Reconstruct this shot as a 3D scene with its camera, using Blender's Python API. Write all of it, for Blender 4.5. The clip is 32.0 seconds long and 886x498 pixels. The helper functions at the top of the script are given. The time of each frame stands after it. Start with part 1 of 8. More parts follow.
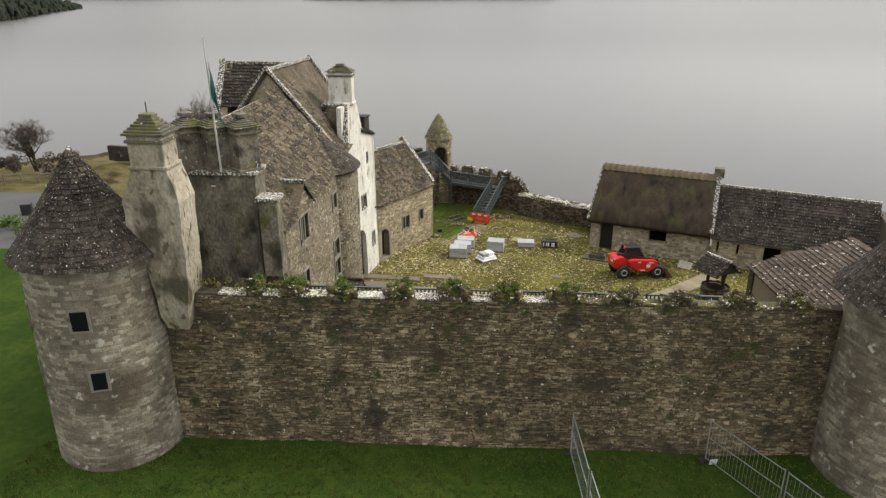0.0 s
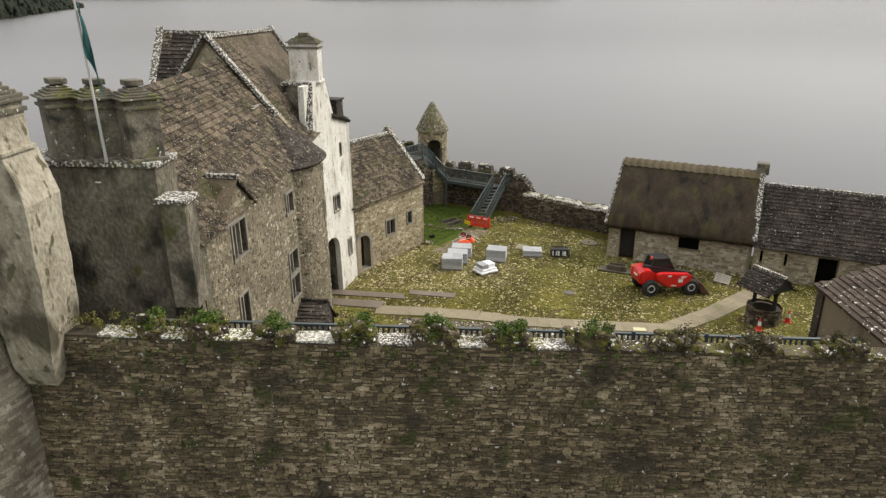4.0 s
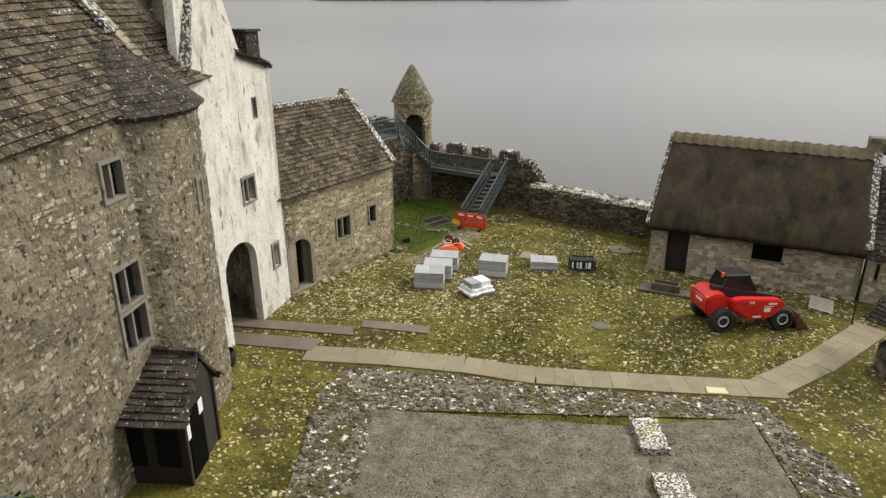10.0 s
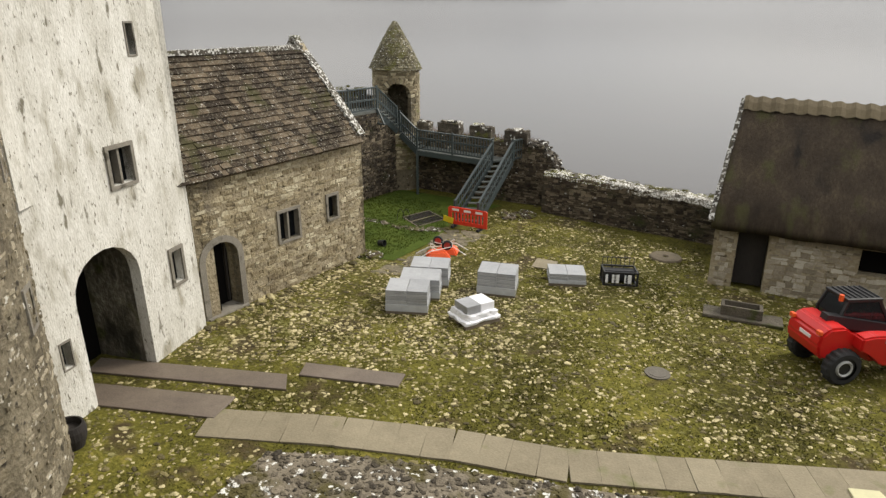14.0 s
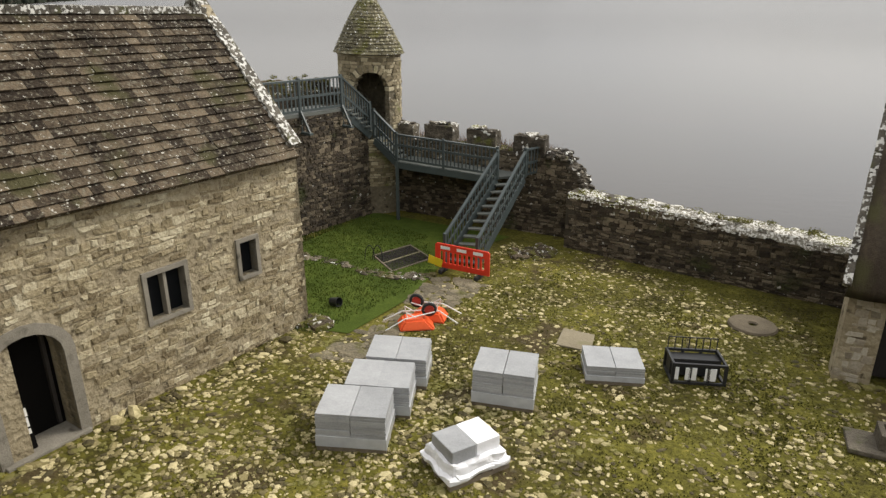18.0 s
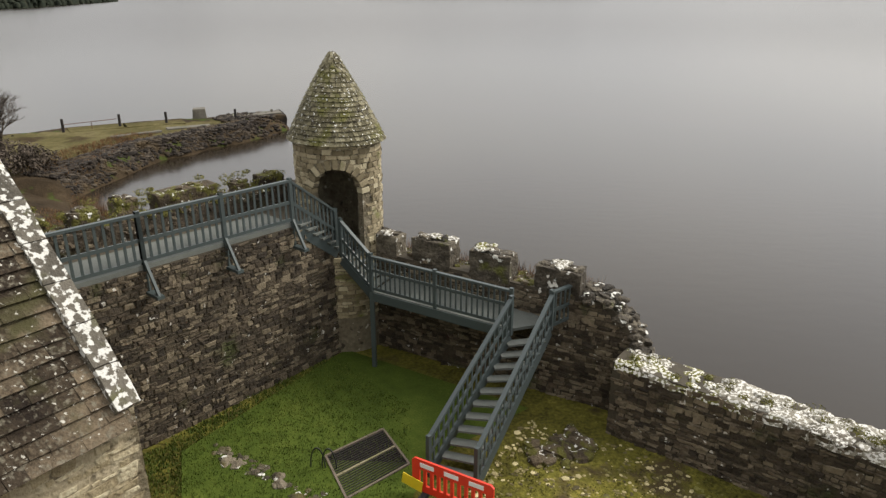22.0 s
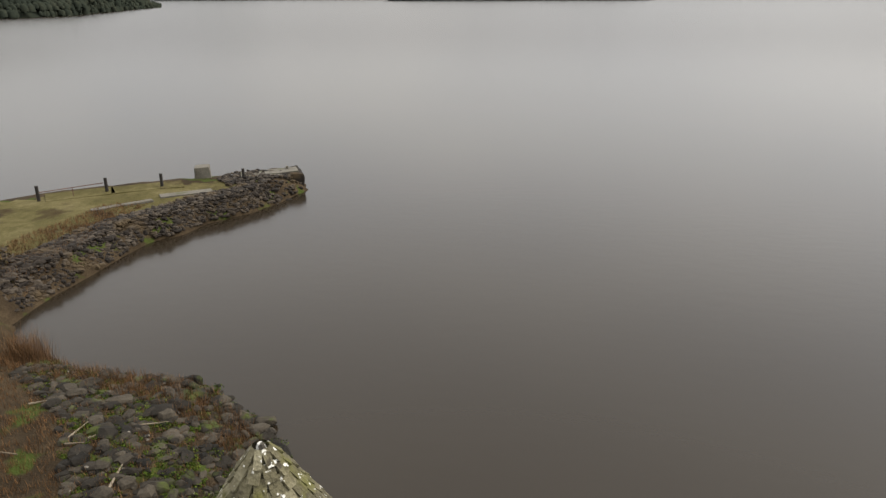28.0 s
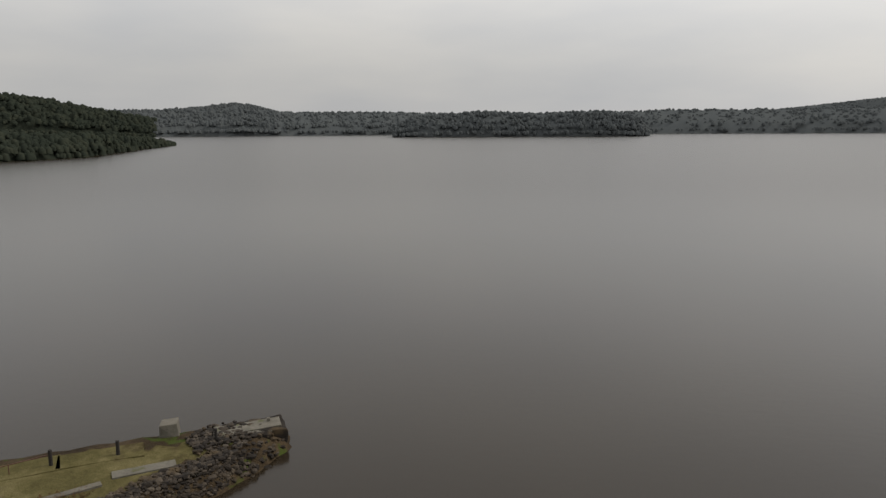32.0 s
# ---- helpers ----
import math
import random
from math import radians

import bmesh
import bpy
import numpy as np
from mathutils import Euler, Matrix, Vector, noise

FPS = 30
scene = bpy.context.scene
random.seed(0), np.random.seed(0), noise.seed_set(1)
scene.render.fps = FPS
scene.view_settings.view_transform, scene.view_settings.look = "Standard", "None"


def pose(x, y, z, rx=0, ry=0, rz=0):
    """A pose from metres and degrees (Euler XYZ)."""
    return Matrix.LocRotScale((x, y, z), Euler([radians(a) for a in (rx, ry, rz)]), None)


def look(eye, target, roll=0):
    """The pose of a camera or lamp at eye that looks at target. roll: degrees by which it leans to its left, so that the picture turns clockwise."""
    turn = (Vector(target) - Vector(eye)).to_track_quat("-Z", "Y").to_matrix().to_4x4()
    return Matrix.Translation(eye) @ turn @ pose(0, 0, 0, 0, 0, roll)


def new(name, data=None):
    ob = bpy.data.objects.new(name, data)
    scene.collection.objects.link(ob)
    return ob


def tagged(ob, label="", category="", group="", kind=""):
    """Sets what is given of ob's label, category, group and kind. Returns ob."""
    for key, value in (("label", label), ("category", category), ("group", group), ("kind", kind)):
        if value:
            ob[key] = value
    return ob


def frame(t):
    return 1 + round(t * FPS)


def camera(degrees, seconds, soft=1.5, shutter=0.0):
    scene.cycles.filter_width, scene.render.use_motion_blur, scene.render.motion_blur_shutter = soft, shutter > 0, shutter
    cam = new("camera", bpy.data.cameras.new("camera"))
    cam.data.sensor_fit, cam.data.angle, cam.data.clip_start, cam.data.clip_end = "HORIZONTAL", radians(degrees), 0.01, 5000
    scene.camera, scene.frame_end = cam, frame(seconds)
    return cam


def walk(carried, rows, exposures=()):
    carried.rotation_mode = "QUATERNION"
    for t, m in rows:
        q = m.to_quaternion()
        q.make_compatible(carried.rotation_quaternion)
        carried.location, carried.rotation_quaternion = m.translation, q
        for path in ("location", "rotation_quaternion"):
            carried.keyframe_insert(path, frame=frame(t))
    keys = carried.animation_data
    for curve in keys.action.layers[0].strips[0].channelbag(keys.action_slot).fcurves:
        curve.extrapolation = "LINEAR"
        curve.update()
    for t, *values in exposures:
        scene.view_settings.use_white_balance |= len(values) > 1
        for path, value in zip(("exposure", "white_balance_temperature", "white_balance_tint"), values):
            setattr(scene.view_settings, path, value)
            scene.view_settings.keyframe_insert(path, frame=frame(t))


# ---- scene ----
cam = camera(66.5, 32.0, 1.4)
PATH = [
    (0, (1.119, -0.493, 18.430), (1.070, 1.375, 17.719), -0.34),
    (0.5, (1.196, 0.436, 18.171), (1.147, 2.304, 17.459), -0.36),
    (1, (1.250, 1.386, 17.932), (1.200, 3.254, 17.219), -0.34),
    (1.5, (1.319, 2.334, 17.690), (1.267, 4.202, 16.977), -0.33),
    (2, (1.406, 3.265, 17.425), (1.352, 5.133, 16.713), -0.37),
    (2.5, (1.493, 4.194, 17.137), (1.437, 6.062, 16.425), -0.41),
    (3, (1.575, 5.147, 16.814), (1.520, 7.015, 16.102), -0.40),
    (3.5, (1.644, 6.103, 16.525), (1.587, 7.971, 15.813), -0.41),
    (4, (1.694, 7.087, 16.217), (1.635, 8.955, 15.506), -0.40),
    (4.5, (1.735, 8.089, 15.894), (1.675, 9.958, 15.184), -0.39),
    (5, (1.779, 9.102, 15.560), (1.718, 10.971, 14.852), -0.37),
    (5.5, (1.839, 10.114, 15.218), (1.778, 11.984, 14.511), -0.36),
    (6, (1.927, 11.116, 14.873), (1.865, 12.986, 14.166), -0.34),
    (6.5, (2.035, 12.117, 14.577), (1.972, 13.987, 13.870), -0.34),
    (7, (2.142, 13.083, 14.254), (2.078, 14.953, 13.547), -0.33),
    (7.5, (2.226, 14.086, 13.879), (2.162, 15.956, 13.174), -0.30),
    (8, (2.356, 15.103, 13.490), (2.290, 16.973, 12.785), -0.30),
    (8.5, (2.490, 16.103, 13.115), (2.421, 17.973, 12.411), -0.28),
    (9, (2.548, 17.105, 12.752), (2.479, 18.975, 12.047), -0.24),
    (9.5, (2.574, 18.129, 12.377), (2.506, 20.000, 11.672), -0.22),
    (10, (2.625, 19.160, 11.977), (2.556, 21.031, 11.273), -0.19),
    (10.5, (2.699, 20.172, 11.565), (2.630, 22.044, 10.863), -0.12),
    (11, (2.764, 21.180, 11.160), (2.693, 23.051, 10.458), -0.07),
    (11.5, (2.791, 22.188, 10.773), (2.721, 24.059, 10.072), -0.03),
    (12, (2.768, 23.196, 10.415), (2.702, 25.068, 9.714), 0.04),
    (12.5, (2.748, 24.211, 10.104), (2.685, 26.083, 9.401), 0.09),
    (13, (2.775, 25.247, 9.810), (2.708, 27.118, 9.104), 0.04),
    (13.5, (2.783, 26.282, 9.481), (2.716, 28.152, 8.775), 0.05),
    (14, (2.807, 27.346, 9.175), (2.739, 29.216, 8.469), 0.03),
    (14.5, (2.842, 28.427, 8.897), (2.771, 30.297, 8.190), -0.01),
    (15, (2.884, 29.515, 8.654), (2.810, 31.384, 7.947), -0.05),
    (15.5, (2.927, 30.595, 8.452), (2.850, 32.465, 7.746), -0.08),
    (16, (2.967, 31.658, 8.299), (2.887, 33.527, 7.592), -0.07),
    (16.5, (3.007, 32.707, 8.104), (2.927, 34.576, 7.396), -0.09),
    (17, (3.035, 33.746, 7.932), (2.952, 35.615, 7.223), -0.10),
    (17.5, (3.060, 34.801, 7.834), (2.978, 36.669, 7.124), -0.04),
    (18, (3.116, 35.859, 7.798), (3.034, 37.727, 7.088), 0.05),
    (18.5, (3.198, 36.915, 7.782), (3.117, 38.784, 7.073), 0.10),
    (19, (3.285, 37.969, 7.846), (3.204, 39.839, 7.140), 0.09),
    (19.5, (3.393, 39.023, 8.055), (3.310, 40.894, 7.351), 0.05),
    (20, (3.512, 40.081, 8.329), (3.424, 41.951, 7.625), 0.05),
    (20.5, (3.595, 41.129, 8.591), (3.506, 42.999, 7.886), 0.06),
    (21, (3.645, 42.149, 8.852), (3.548, 44.017, 8.145), 0.02),
    (21.5, (3.651, 43.165, 9.117), (3.528, 45.031, 8.409), -0.01),
    (22, (3.592, 44.187, 9.374), (3.435, 46.051, 8.665), -0.01),
    (22.5, (3.479, 45.221, 9.584), (3.288, 47.082, 8.877), 0.01),
    (23, (3.336, 46.266, 9.744), (3.118, 48.124, 9.038), 0.02),
    (23.5, (3.195, 47.291, 9.888), (2.953, 49.146, 9.180), 0.00),
    (24, (3.054, 48.313, 10.024), (2.796, 50.165, 9.316), -0.00),
    (24.5, (2.907, 49.372, 10.164), (2.635, 51.222, 9.455), 0.00),
    (25, (2.760, 50.492, 10.318), (2.475, 52.340, 9.609), -0.01),
    (25.5, (2.600, 51.600, 10.439), (2.302, 53.445, 9.728), -0.11),
    (26, (2.399, 52.657, 10.628), (2.106, 54.502, 9.915), -0.26),
    (26.5, (2.184, 53.695, 10.886), (1.905, 55.542, 10.172), -0.30),
    (27, (1.980, 54.746, 11.212), (1.716, 56.595, 10.499), -0.31),
    (27.5, (1.813, 55.840, 11.607), (1.558, 57.693, 10.897), -0.31),
    (28, (1.710, 57.011, 12.072), (1.449, 58.865, 11.370), -0.30),
    (28.5, (1.490, 58.167, 12.557), (1.228, 60.026, 11.869), -0.30),
    (29, (1.201, 59.330, 13.126), (0.940, 61.197, 12.459), -0.30),
    (29.5, (0.863, 60.482, 13.842), (0.604, 62.363, 13.214), -0.33),
    (30, (0.614, 61.682, 14.723), (0.352, 63.577, 14.141), -0.33),
    (30.5, (0.424, 62.883, 15.753), (0.157, 64.794, 15.227), -0.33),
    (31, (0.305, 64.132, 16.962), (0.034, 66.058, 16.496), -0.34),
    (31.5, (0.223, 65.388, 18.238), (-0.053, 67.327, 17.831), -0.34),
    (32, (0.188, 66.648, 19.510), (-0.093, 68.597, 19.164), -0.34),
]
EXPOSURE = [(0, 0.42), (6, 0.32), (10, 0.28), (19, 0.26), (22, 0.32), (25, 0.4), (27.5, 0.32), (30, 0.08), (32, -0.4)]
walk(cam, [(t, look(eye, target, roll)) for t, eye, target, roll in PATH], EXPOSURE)

# ---- sky and light ----
SUN_AZ, SUN_EL = radians(66), radians(42)
SUN_WAY = (math.sin(SUN_AZ) * math.cos(SUN_EL), math.cos(SUN_AZ) * math.cos(SUN_EL), math.sin(SUN_EL))
world = bpy.data.worlds.new("world")
scene.world = world
world.use_nodes = True
wn, wl = world.node_tree.nodes, world.node_tree.links
wn.clear()
w_out = wn.new("ShaderNodeOutputWorld")
w_bg = wn.new("ShaderNodeBackground")
w_sky = wn.new("ShaderNodeTexSky")
w_sky.sky_type = "NISHITA"
w_sky.sun_disc = False
w_sky.sun_elevation, w_sky.sun_rotation = SUN_EL, SUN_AZ
w_sky.dust_density, w_sky.air_density = 4.0, 1.0
w_tc = wn.new("ShaderNodeTexCoord")
w_map = wn.new("ShaderNodeMapping")
w_map.inputs["Scale"].default_value = (1.0, 1.0, 3.5)
w_noise = wn.new("ShaderNodeTexNoise")
w_noise.inputs["Scale"].default_value, w_noise.inputs["Detail"].default_value = 2.0, 5.0
w_ramp = wn.new("ShaderNodeValToRGB")
w_ramp.color_ramp.elements[0].position, w_ramp.color_ramp.elements[0].color = 0.3, (0.76, 0.77, 0.79, 1)
w_ramp.color_ramp.elements[1].position, w_ramp.color_ramp.elements[1].color = 0.72, (1.0, 0.97, 0.92, 1)


def wmath(op, a, b):
    t = wn.new("ShaderNodeMath")
    t.operation = op
    for k, v in enumerate((a, b)):
        if isinstance(v, (int, float)):
            t.inputs[k].default_value = v
        else:
            wl.new(v, t.inputs[k])
    return t.outputs[0]


def wsmooth(v, lo, hi):
    t = wn.new("ShaderNodeMapRange")
    t.interpolation_type = "SMOOTHSTEP"
    t.inputs["From Min"].default_value, t.inputs["From Max"].default_value = lo, hi
    wl.new(v, t.inputs["Value"])
    return t.outputs["Result"]


# Cloud brightness: an even overcast, a little dimmer at the horizon, brighter all round the hidden sun.
w_sep = wn.new("ShaderNodeSeparateXYZ")
wl.new(w_tc.outputs["Generated"], w_sep.inputs["Vector"])
w_dot = wn.new("ShaderNodeVectorMath")
w_dot.operation = "DOT_PRODUCT"
w_dot.inputs[1].default_value = SUN_WAY
wl.new(w_tc.outputs["Generated"], w_dot.inputs[0])
w_veil = wmath("POWER", wmath("MAXIMUM", w_dot.outputs["Value"], 0.0), 2.0)
w_level = wmath("ADD", wmath("ADD", 7.8, wmath("MULTIPLY", wsmooth(w_sep.outputs["Z"], 0.06, 0.3), 4.5)), wmath("MULTIPLY", w_veil, 5.5))
w_cloud = wn.new("ShaderNodeVectorMath")
w_cloud.operation = "SCALE"
wl.new(w_ramp.outputs["Color"], w_cloud.inputs[0])
wl.new(w_level, w_cloud.inputs["Scale"])
w_mix = wn.new("ShaderNodeMix")
w_mix.data_type = "RGBA"
w_mix.inputs[0].default_value = 0.9
wl.new(w_tc.outputs["Generated"], w_map.inputs["Vector"])
wl.new(w_map.outputs["Vector"], w_noise.inputs["Vector"])
wl.new(w_noise.outputs["Fac"], w_ramp.inputs["Fac"])
wl.new(w_sky.outputs["Color"], w_mix.inputs[6])
wl.new(w_cloud.outputs["Vector"], w_mix.inputs[7])
wl.new(w_mix.outputs[2], w_bg.inputs["Color"])
w_bg.inputs["Strength"].default_value = 0.1
wl.new(w_bg.outputs["Background"], w_out.inputs["Surface"])

sun_data = bpy.data.lights.new("sun", "SUN")
sun_data.energy, sun_data.angle, sun_data.color = 2.3, radians(16), (1.0, 0.94, 0.84)
sun = new("sun", sun_data)
sun.matrix_basis = look([100 * c for c in SUN_WAY], (0, 0, 0))

# ---- materials ----
def ramp_node(nt, stops):
    r = nt.nodes.new("ShaderNodeValToRGB")
    els = r.color_ramp.elements
    els[0].position, els[0].color = stops[0][0], (*stops[0][1], 1)
    els[1].position, els[1].color = stops[-1][0], (*stops[-1][1], 1)
    for p, c in stops[1:-1]:
        e = els.new(p)
        e.color = (*c, 1)
    return r


def surface(name, stops, rough=0.85, grain=30.0, broad=0.6, bump=0.25, pieces=0.0, lichen=None, moss=None, stain=None,
            metal=0.0, stretch=(1, 1, 1), spec=0.4, bumpdist=0.02):
    """A weathered surface: a ramp of colours driven by grain, broad patches and the piece; then stains, moss and lichen.
    lichen, moss, stain: (colour, scale, threshold 0..1, softness)."""
    m = bpy.data.materials.new(name)
    m.use_nodes = True
    nt = m.node_tree
    n, l = nt.nodes, nt.links
    bsdf = n["Principled BSDF"]
    geo = n.new("ShaderNodeNewGeometry")
    mp = n.new("ShaderNodeMapping")
    mp.inputs["Scale"].default_value = stretch
    l.new(geo.outputs["Position"], mp.inputs["Vector"])

    def noise_of(scale, detail=4.0):
        t = n.new("ShaderNodeTexNoise")
        t.inputs["Scale"].default_value, t.inputs["Detail"].default_value = scale, detail
        l.new(mp.outputs["Vector"], t.inputs["Vector"])
        return t.outputs["Fac"]

    def mathn(op, a, b):
        t = n.new("ShaderNodeMath")
        t.operation = op
        for k, v in enumerate((a, b)):
            if isinstance(v, (int, float)):
                t.inputs[k].default_value = v
            else:
                l.new(v, t.inputs[k])
        return t.outputs[0]

    fine, large = noise_of(grain), noise_of(broad, 3.0)
    mid = noise_of(math.sqrt(grain * broad), 5.0)
    drive = mathn("ADD", mathn("MULTIPLY", fine, 0.35), mathn("ADD", mathn("MULTIPLY", large, 0.4), mathn("MULTIPLY", mid, 0.25)))
    if pieces:
        info = n.new("ShaderNodeObjectInfo")
        rnd = mathn("FRACT", mathn("ADD", geo.outputs["Random Per Island"], info.outputs["Random"]), 0.0)
        drive = mathn("ADD", drive, mathn("MULTIPLY", mathn("SUBTRACT", rnd, 0.5), pieces))
    ramp = ramp_node(nt, stops)
    l.new(drive, ramp.inputs["Fac"])
    colour = ramp.outputs["Color"]
    for extra in (stain, moss, lichen):
        if not extra:
            continue
        col, scale, thr, soft = extra
        fac = n.new("ShaderNodeMapRange")
        fac.inputs["From Min"].default_value, fac.inputs["From Max"].default_value = thr, thr + soft
        l.new(noise_of(scale, 6.0), fac.inputs["Value"])
        mix = n.new("ShaderNodeMix")
        mix.data_type = "RGBA"
        mix.inputs[7].default_value = (*col, 1)
        l.new(fac.outputs["Result"], mix.inputs[0])
        l.new(colour, mix.inputs[6])
        colour = mix.outputs[2]
    l.new(colour, bsdf.inputs["Base Color"])
    bsdf.inputs["Roughness"].default_value, bsdf.inputs["Metallic"].default_value = rough, metal
    bsdf.inputs["Specular IOR Level"].default_value = spec
    if bump:
        b = n.new("ShaderNodeBump")
        b.inputs["Strength"].default_value, b.inputs["Distance"].default_value = bump, bumpdist
        l.new(mathn("ADD", fine, mid), b.inputs["Height"])
        l.new(b.outputs["Normal"], bsdf.inputs["Normal"])
    return m


def plain(name, col, rough=0.5, metal=0.0, vary=0.12, grain=14.0, bump=0.05, spec=0.5):
    lo, hi = tuple(c * (1 - vary) for c in col), tuple(min(1, c * (1 + vary)) for c in col)
    return surface(name, [(0.3, lo), (0.7, hi)], rough, grain, 1.2, bump, metal=metal, spec=spec)


LICHEN = (0.62, 0.61, 0.56)
MOSS = (0.10, 0.12, 0.02)
stone_curtain = surface("curtain_stone", [(0.27, (0.022, 0.016, 0.008)), (0.43, (0.086, 0.066, 0.037)), (0.56, (0.185, 0.143, 0.084)), (0.72, (0.40, 0.335, 0.23))],
                        grain=18, broad=0.5, bump=1.0, bumpdist=0.04, pieces=0.22, stain=((0.045, 0.037, 0.022), 0.7, 0.56, 0.12), moss=((0.05, 0.054, 0.015), 1.1, 0.585, 0.1),
                        lichen=((0.5, 0.48, 0.42), 6.0, 0.67, 0.03))
stone_house = surface("house_stone", [(0.26, (0.08, 0.064, 0.038)), (0.5, (0.205, 0.172, 0.112)), (0.74, (0.41, 0.365, 0.27))],
                      grain=16, broad=0.6, bump=1.0, bumpdist=0.04, pieces=0.3, lichen=((0.5, 0.48, 0.42), 5.0, 0.62, 0.05), stain=((0.085, 0.07, 0.046), 0.8, 0.57, 0.12))
stone_range = surface("range_stone", [(0.26, (0.12, 0.09, 0.048)), (0.5, (0.30, 0.248, 0.15)), (0.74, (0.52, 0.465, 0.33))],
                      grain=16, broad=0.7, bump=1.0, bumpdist=0.04, pieces=0.36, stain=((0.14, 0.115, 0.08), 1.2, 0.6, 0.12))
stone_dark = surface("dark_wall_stone", [(0.25, (0.022, 0.016, 0.010)), (0.5, (0.07, 0.053, 0.034)), (0.75, (0.18, 0.146, 0.098))],
                     grain=18, broad=0.6, bump=1.0, bumpdist=0.04, pieces=0.5, moss=((0.04, 0.045, 0.012), 0.8, 0.6, 0.1), lichen=((0.45, 0.43, 0.38), 5.5, 0.67, 0.03))
stone_pale = surface("pale_byre_stone", [(0.25, (0.15, 0.125, 0.085)), (0.5, (0.29, 0.25, 0.185)), (0.75, (0.46, 0.42, 0.34))],
                     grain=20, broad=0.6, bump=0.4, pieces=0.45)
stone_tower = surface("tower_stone", [(0.28, (0.075, 0.063, 0.045)), (0.48, (0.18, 0.155, 0.115)), (0.68, (0.35, 0.315, 0.245))],
                      grain=18, broad=0.5, bump=0.6, pieces=0.24, stain=((0.085, 0.068, 0.045), 0.45, 0.52, 0.16), lichen=((0.42, 0.40, 0.34), 3.0, 0.64, 0.06))
stone_turret = surface("turret_stone", [(0.25, (0.13, 0.105, 0.06)), (0.5, (0.27, 0.225, 0.14)), (0.75, (0.42, 0.37, 0.25))],
                       grain=22, broad=0.6, bump=0.4, pieces=0.5, moss=((0.12, 0.13, 0.03), 1.2, 0.62, 0.1))
# dark spots given as stain paint the shade of pits in rough mortar
mortar = surface("lime_mortar", [(0.28, (0.06, 0.048, 0.03)), (0.48, (0.15, 0.126, 0.083)), (0.7, (0.30, 0.262, 0.185))], grain=9, broad=0.7, bump=1.0, bumpdist=0.07,
                 stain=((0.035, 0.028, 0.018), 4.5, 0.58, 0.08), moss=((0.08, 0.068, 0.042), 1.0, 0.56, 0.12), lichen=((0.42, 0.39, 0.32), 6.0, 0.65, 0.05))
mortar_dark = surface("weathered_mortar", [(0.3, (0.022, 0.018, 0.011)), (0.7, (0.085, 0.07, 0.047))], grain=40, broad=0.5, bump=0.4)
mortar_pale = surface("pale_mortar", [(0.28, (0.15, 0.12, 0.07)), (0.5, (0.27, 0.225, 0.145)), (0.72, (0.42, 0.37, 0.26))], grain=10, broad=0.8, bump=1.0, bumpdist=0.06,
                      stain=((0.09, 0.07, 0.042), 4.0, 0.6, 0.08))
limestone = surface("dressed_limestone", [(0.3, (0.125, 0.112, 0.088)), (0.7, (0.26, 0.237, 0.195))], grain=35, broad=1.4, bump=0.4, stain=((0.07, 0.062, 0.046), 2.5, 0.58, 0.1))
coping_stone = surface("lichened_coping", [(0.3, (0.03, 0.026, 0.019)), (0.7, (0.13, 0.115, 0.09))], grain=25, broad=0.8, bump=0.8, bumpdist=0.03, pieces=0.2, moss=((0.08, 0.08, 0.03), 1.5, 0.58, 0.1), lichen=((0.55, 0.54, 0.50), 11.0, 0.515, 0.05))
mossy_stone = surface("mossy_rubble", [(0.3, (0.02, 0.014, 0.008)), (0.5, (0.065, 0.047, 0.026)), (0.75, (0.16, 0.125, 0.08))], grain=20, broad=2.2, bump=1.0, bumpdist=0.06, pieces=0.3,
                      moss=((0.085, 0.08, 0.012), 3.5, 0.49, 0.06), lichen=(LICHEN, 8.0, 0.62, 0.03))
lichen_top = surface("lichened_wall_top", [(0.3, (0.06, 0.05, 0.036)), (0.5, (0.16, 0.145, 0.11)), (0.75, (0.32, 0.30, 0.25))], grain=22, broad=0.8, bump=0.5, pieces=0.3,
                     moss=((0.105, 0.1, 0.016), 0.7, 0.53, 0.05), lichen=((0.6, 0.585, 0.54), 15.0, 0.5, 0.05))
mossy_cap = surface("mossy_cap_stone", [(0.3, (0.045, 0.04, 0.028)), (0.7, (0.15, 0.135, 0.10))], grain=22, broad=1.2, bump=0.5, moss=((0.10, 0.10, 0.03), 1.5, 0.5, 0.1), lichen=(LICHEN, 7.0, 0.66, 0.03))
white_wash = surface("whitewashed_render", [(0.28, (0.24, 0.225, 0.185)), (0.44, (0.52, 0.50, 0.44)), (0.68, (0.74, 0.725, 0.67))], grain=20, broad=0.7, bump=1.0,
                     stain=((0.34, 0.315, 0.25), 1.8, 0.55, 0.14), moss=((0.2, 0.185, 0.14), 14.0, 0.62, 0.06), lichen=((0.17, 0.155, 0.115), 3.2, 0.635, 0.07), stretch=(1.25, 1.25, 0.5), bumpdist=0.02)
white_old = surface("worn_limewash", [(0.3, (0.10, 0.087, 0.06)), (0.47, (0.26, 0.23, 0.17)), (0.68, (0.46, 0.42, 0.335))], grain=10, broad=0.7, bump=1.0,
                    stain=((0.07, 0.06, 0.04), 1.0, 0.54, 0.12), moss=((0.09, 0.082, 0.045), 3.0, 0.6, 0.06), stretch=(1, 1, 0.6), bumpdist=0.07)
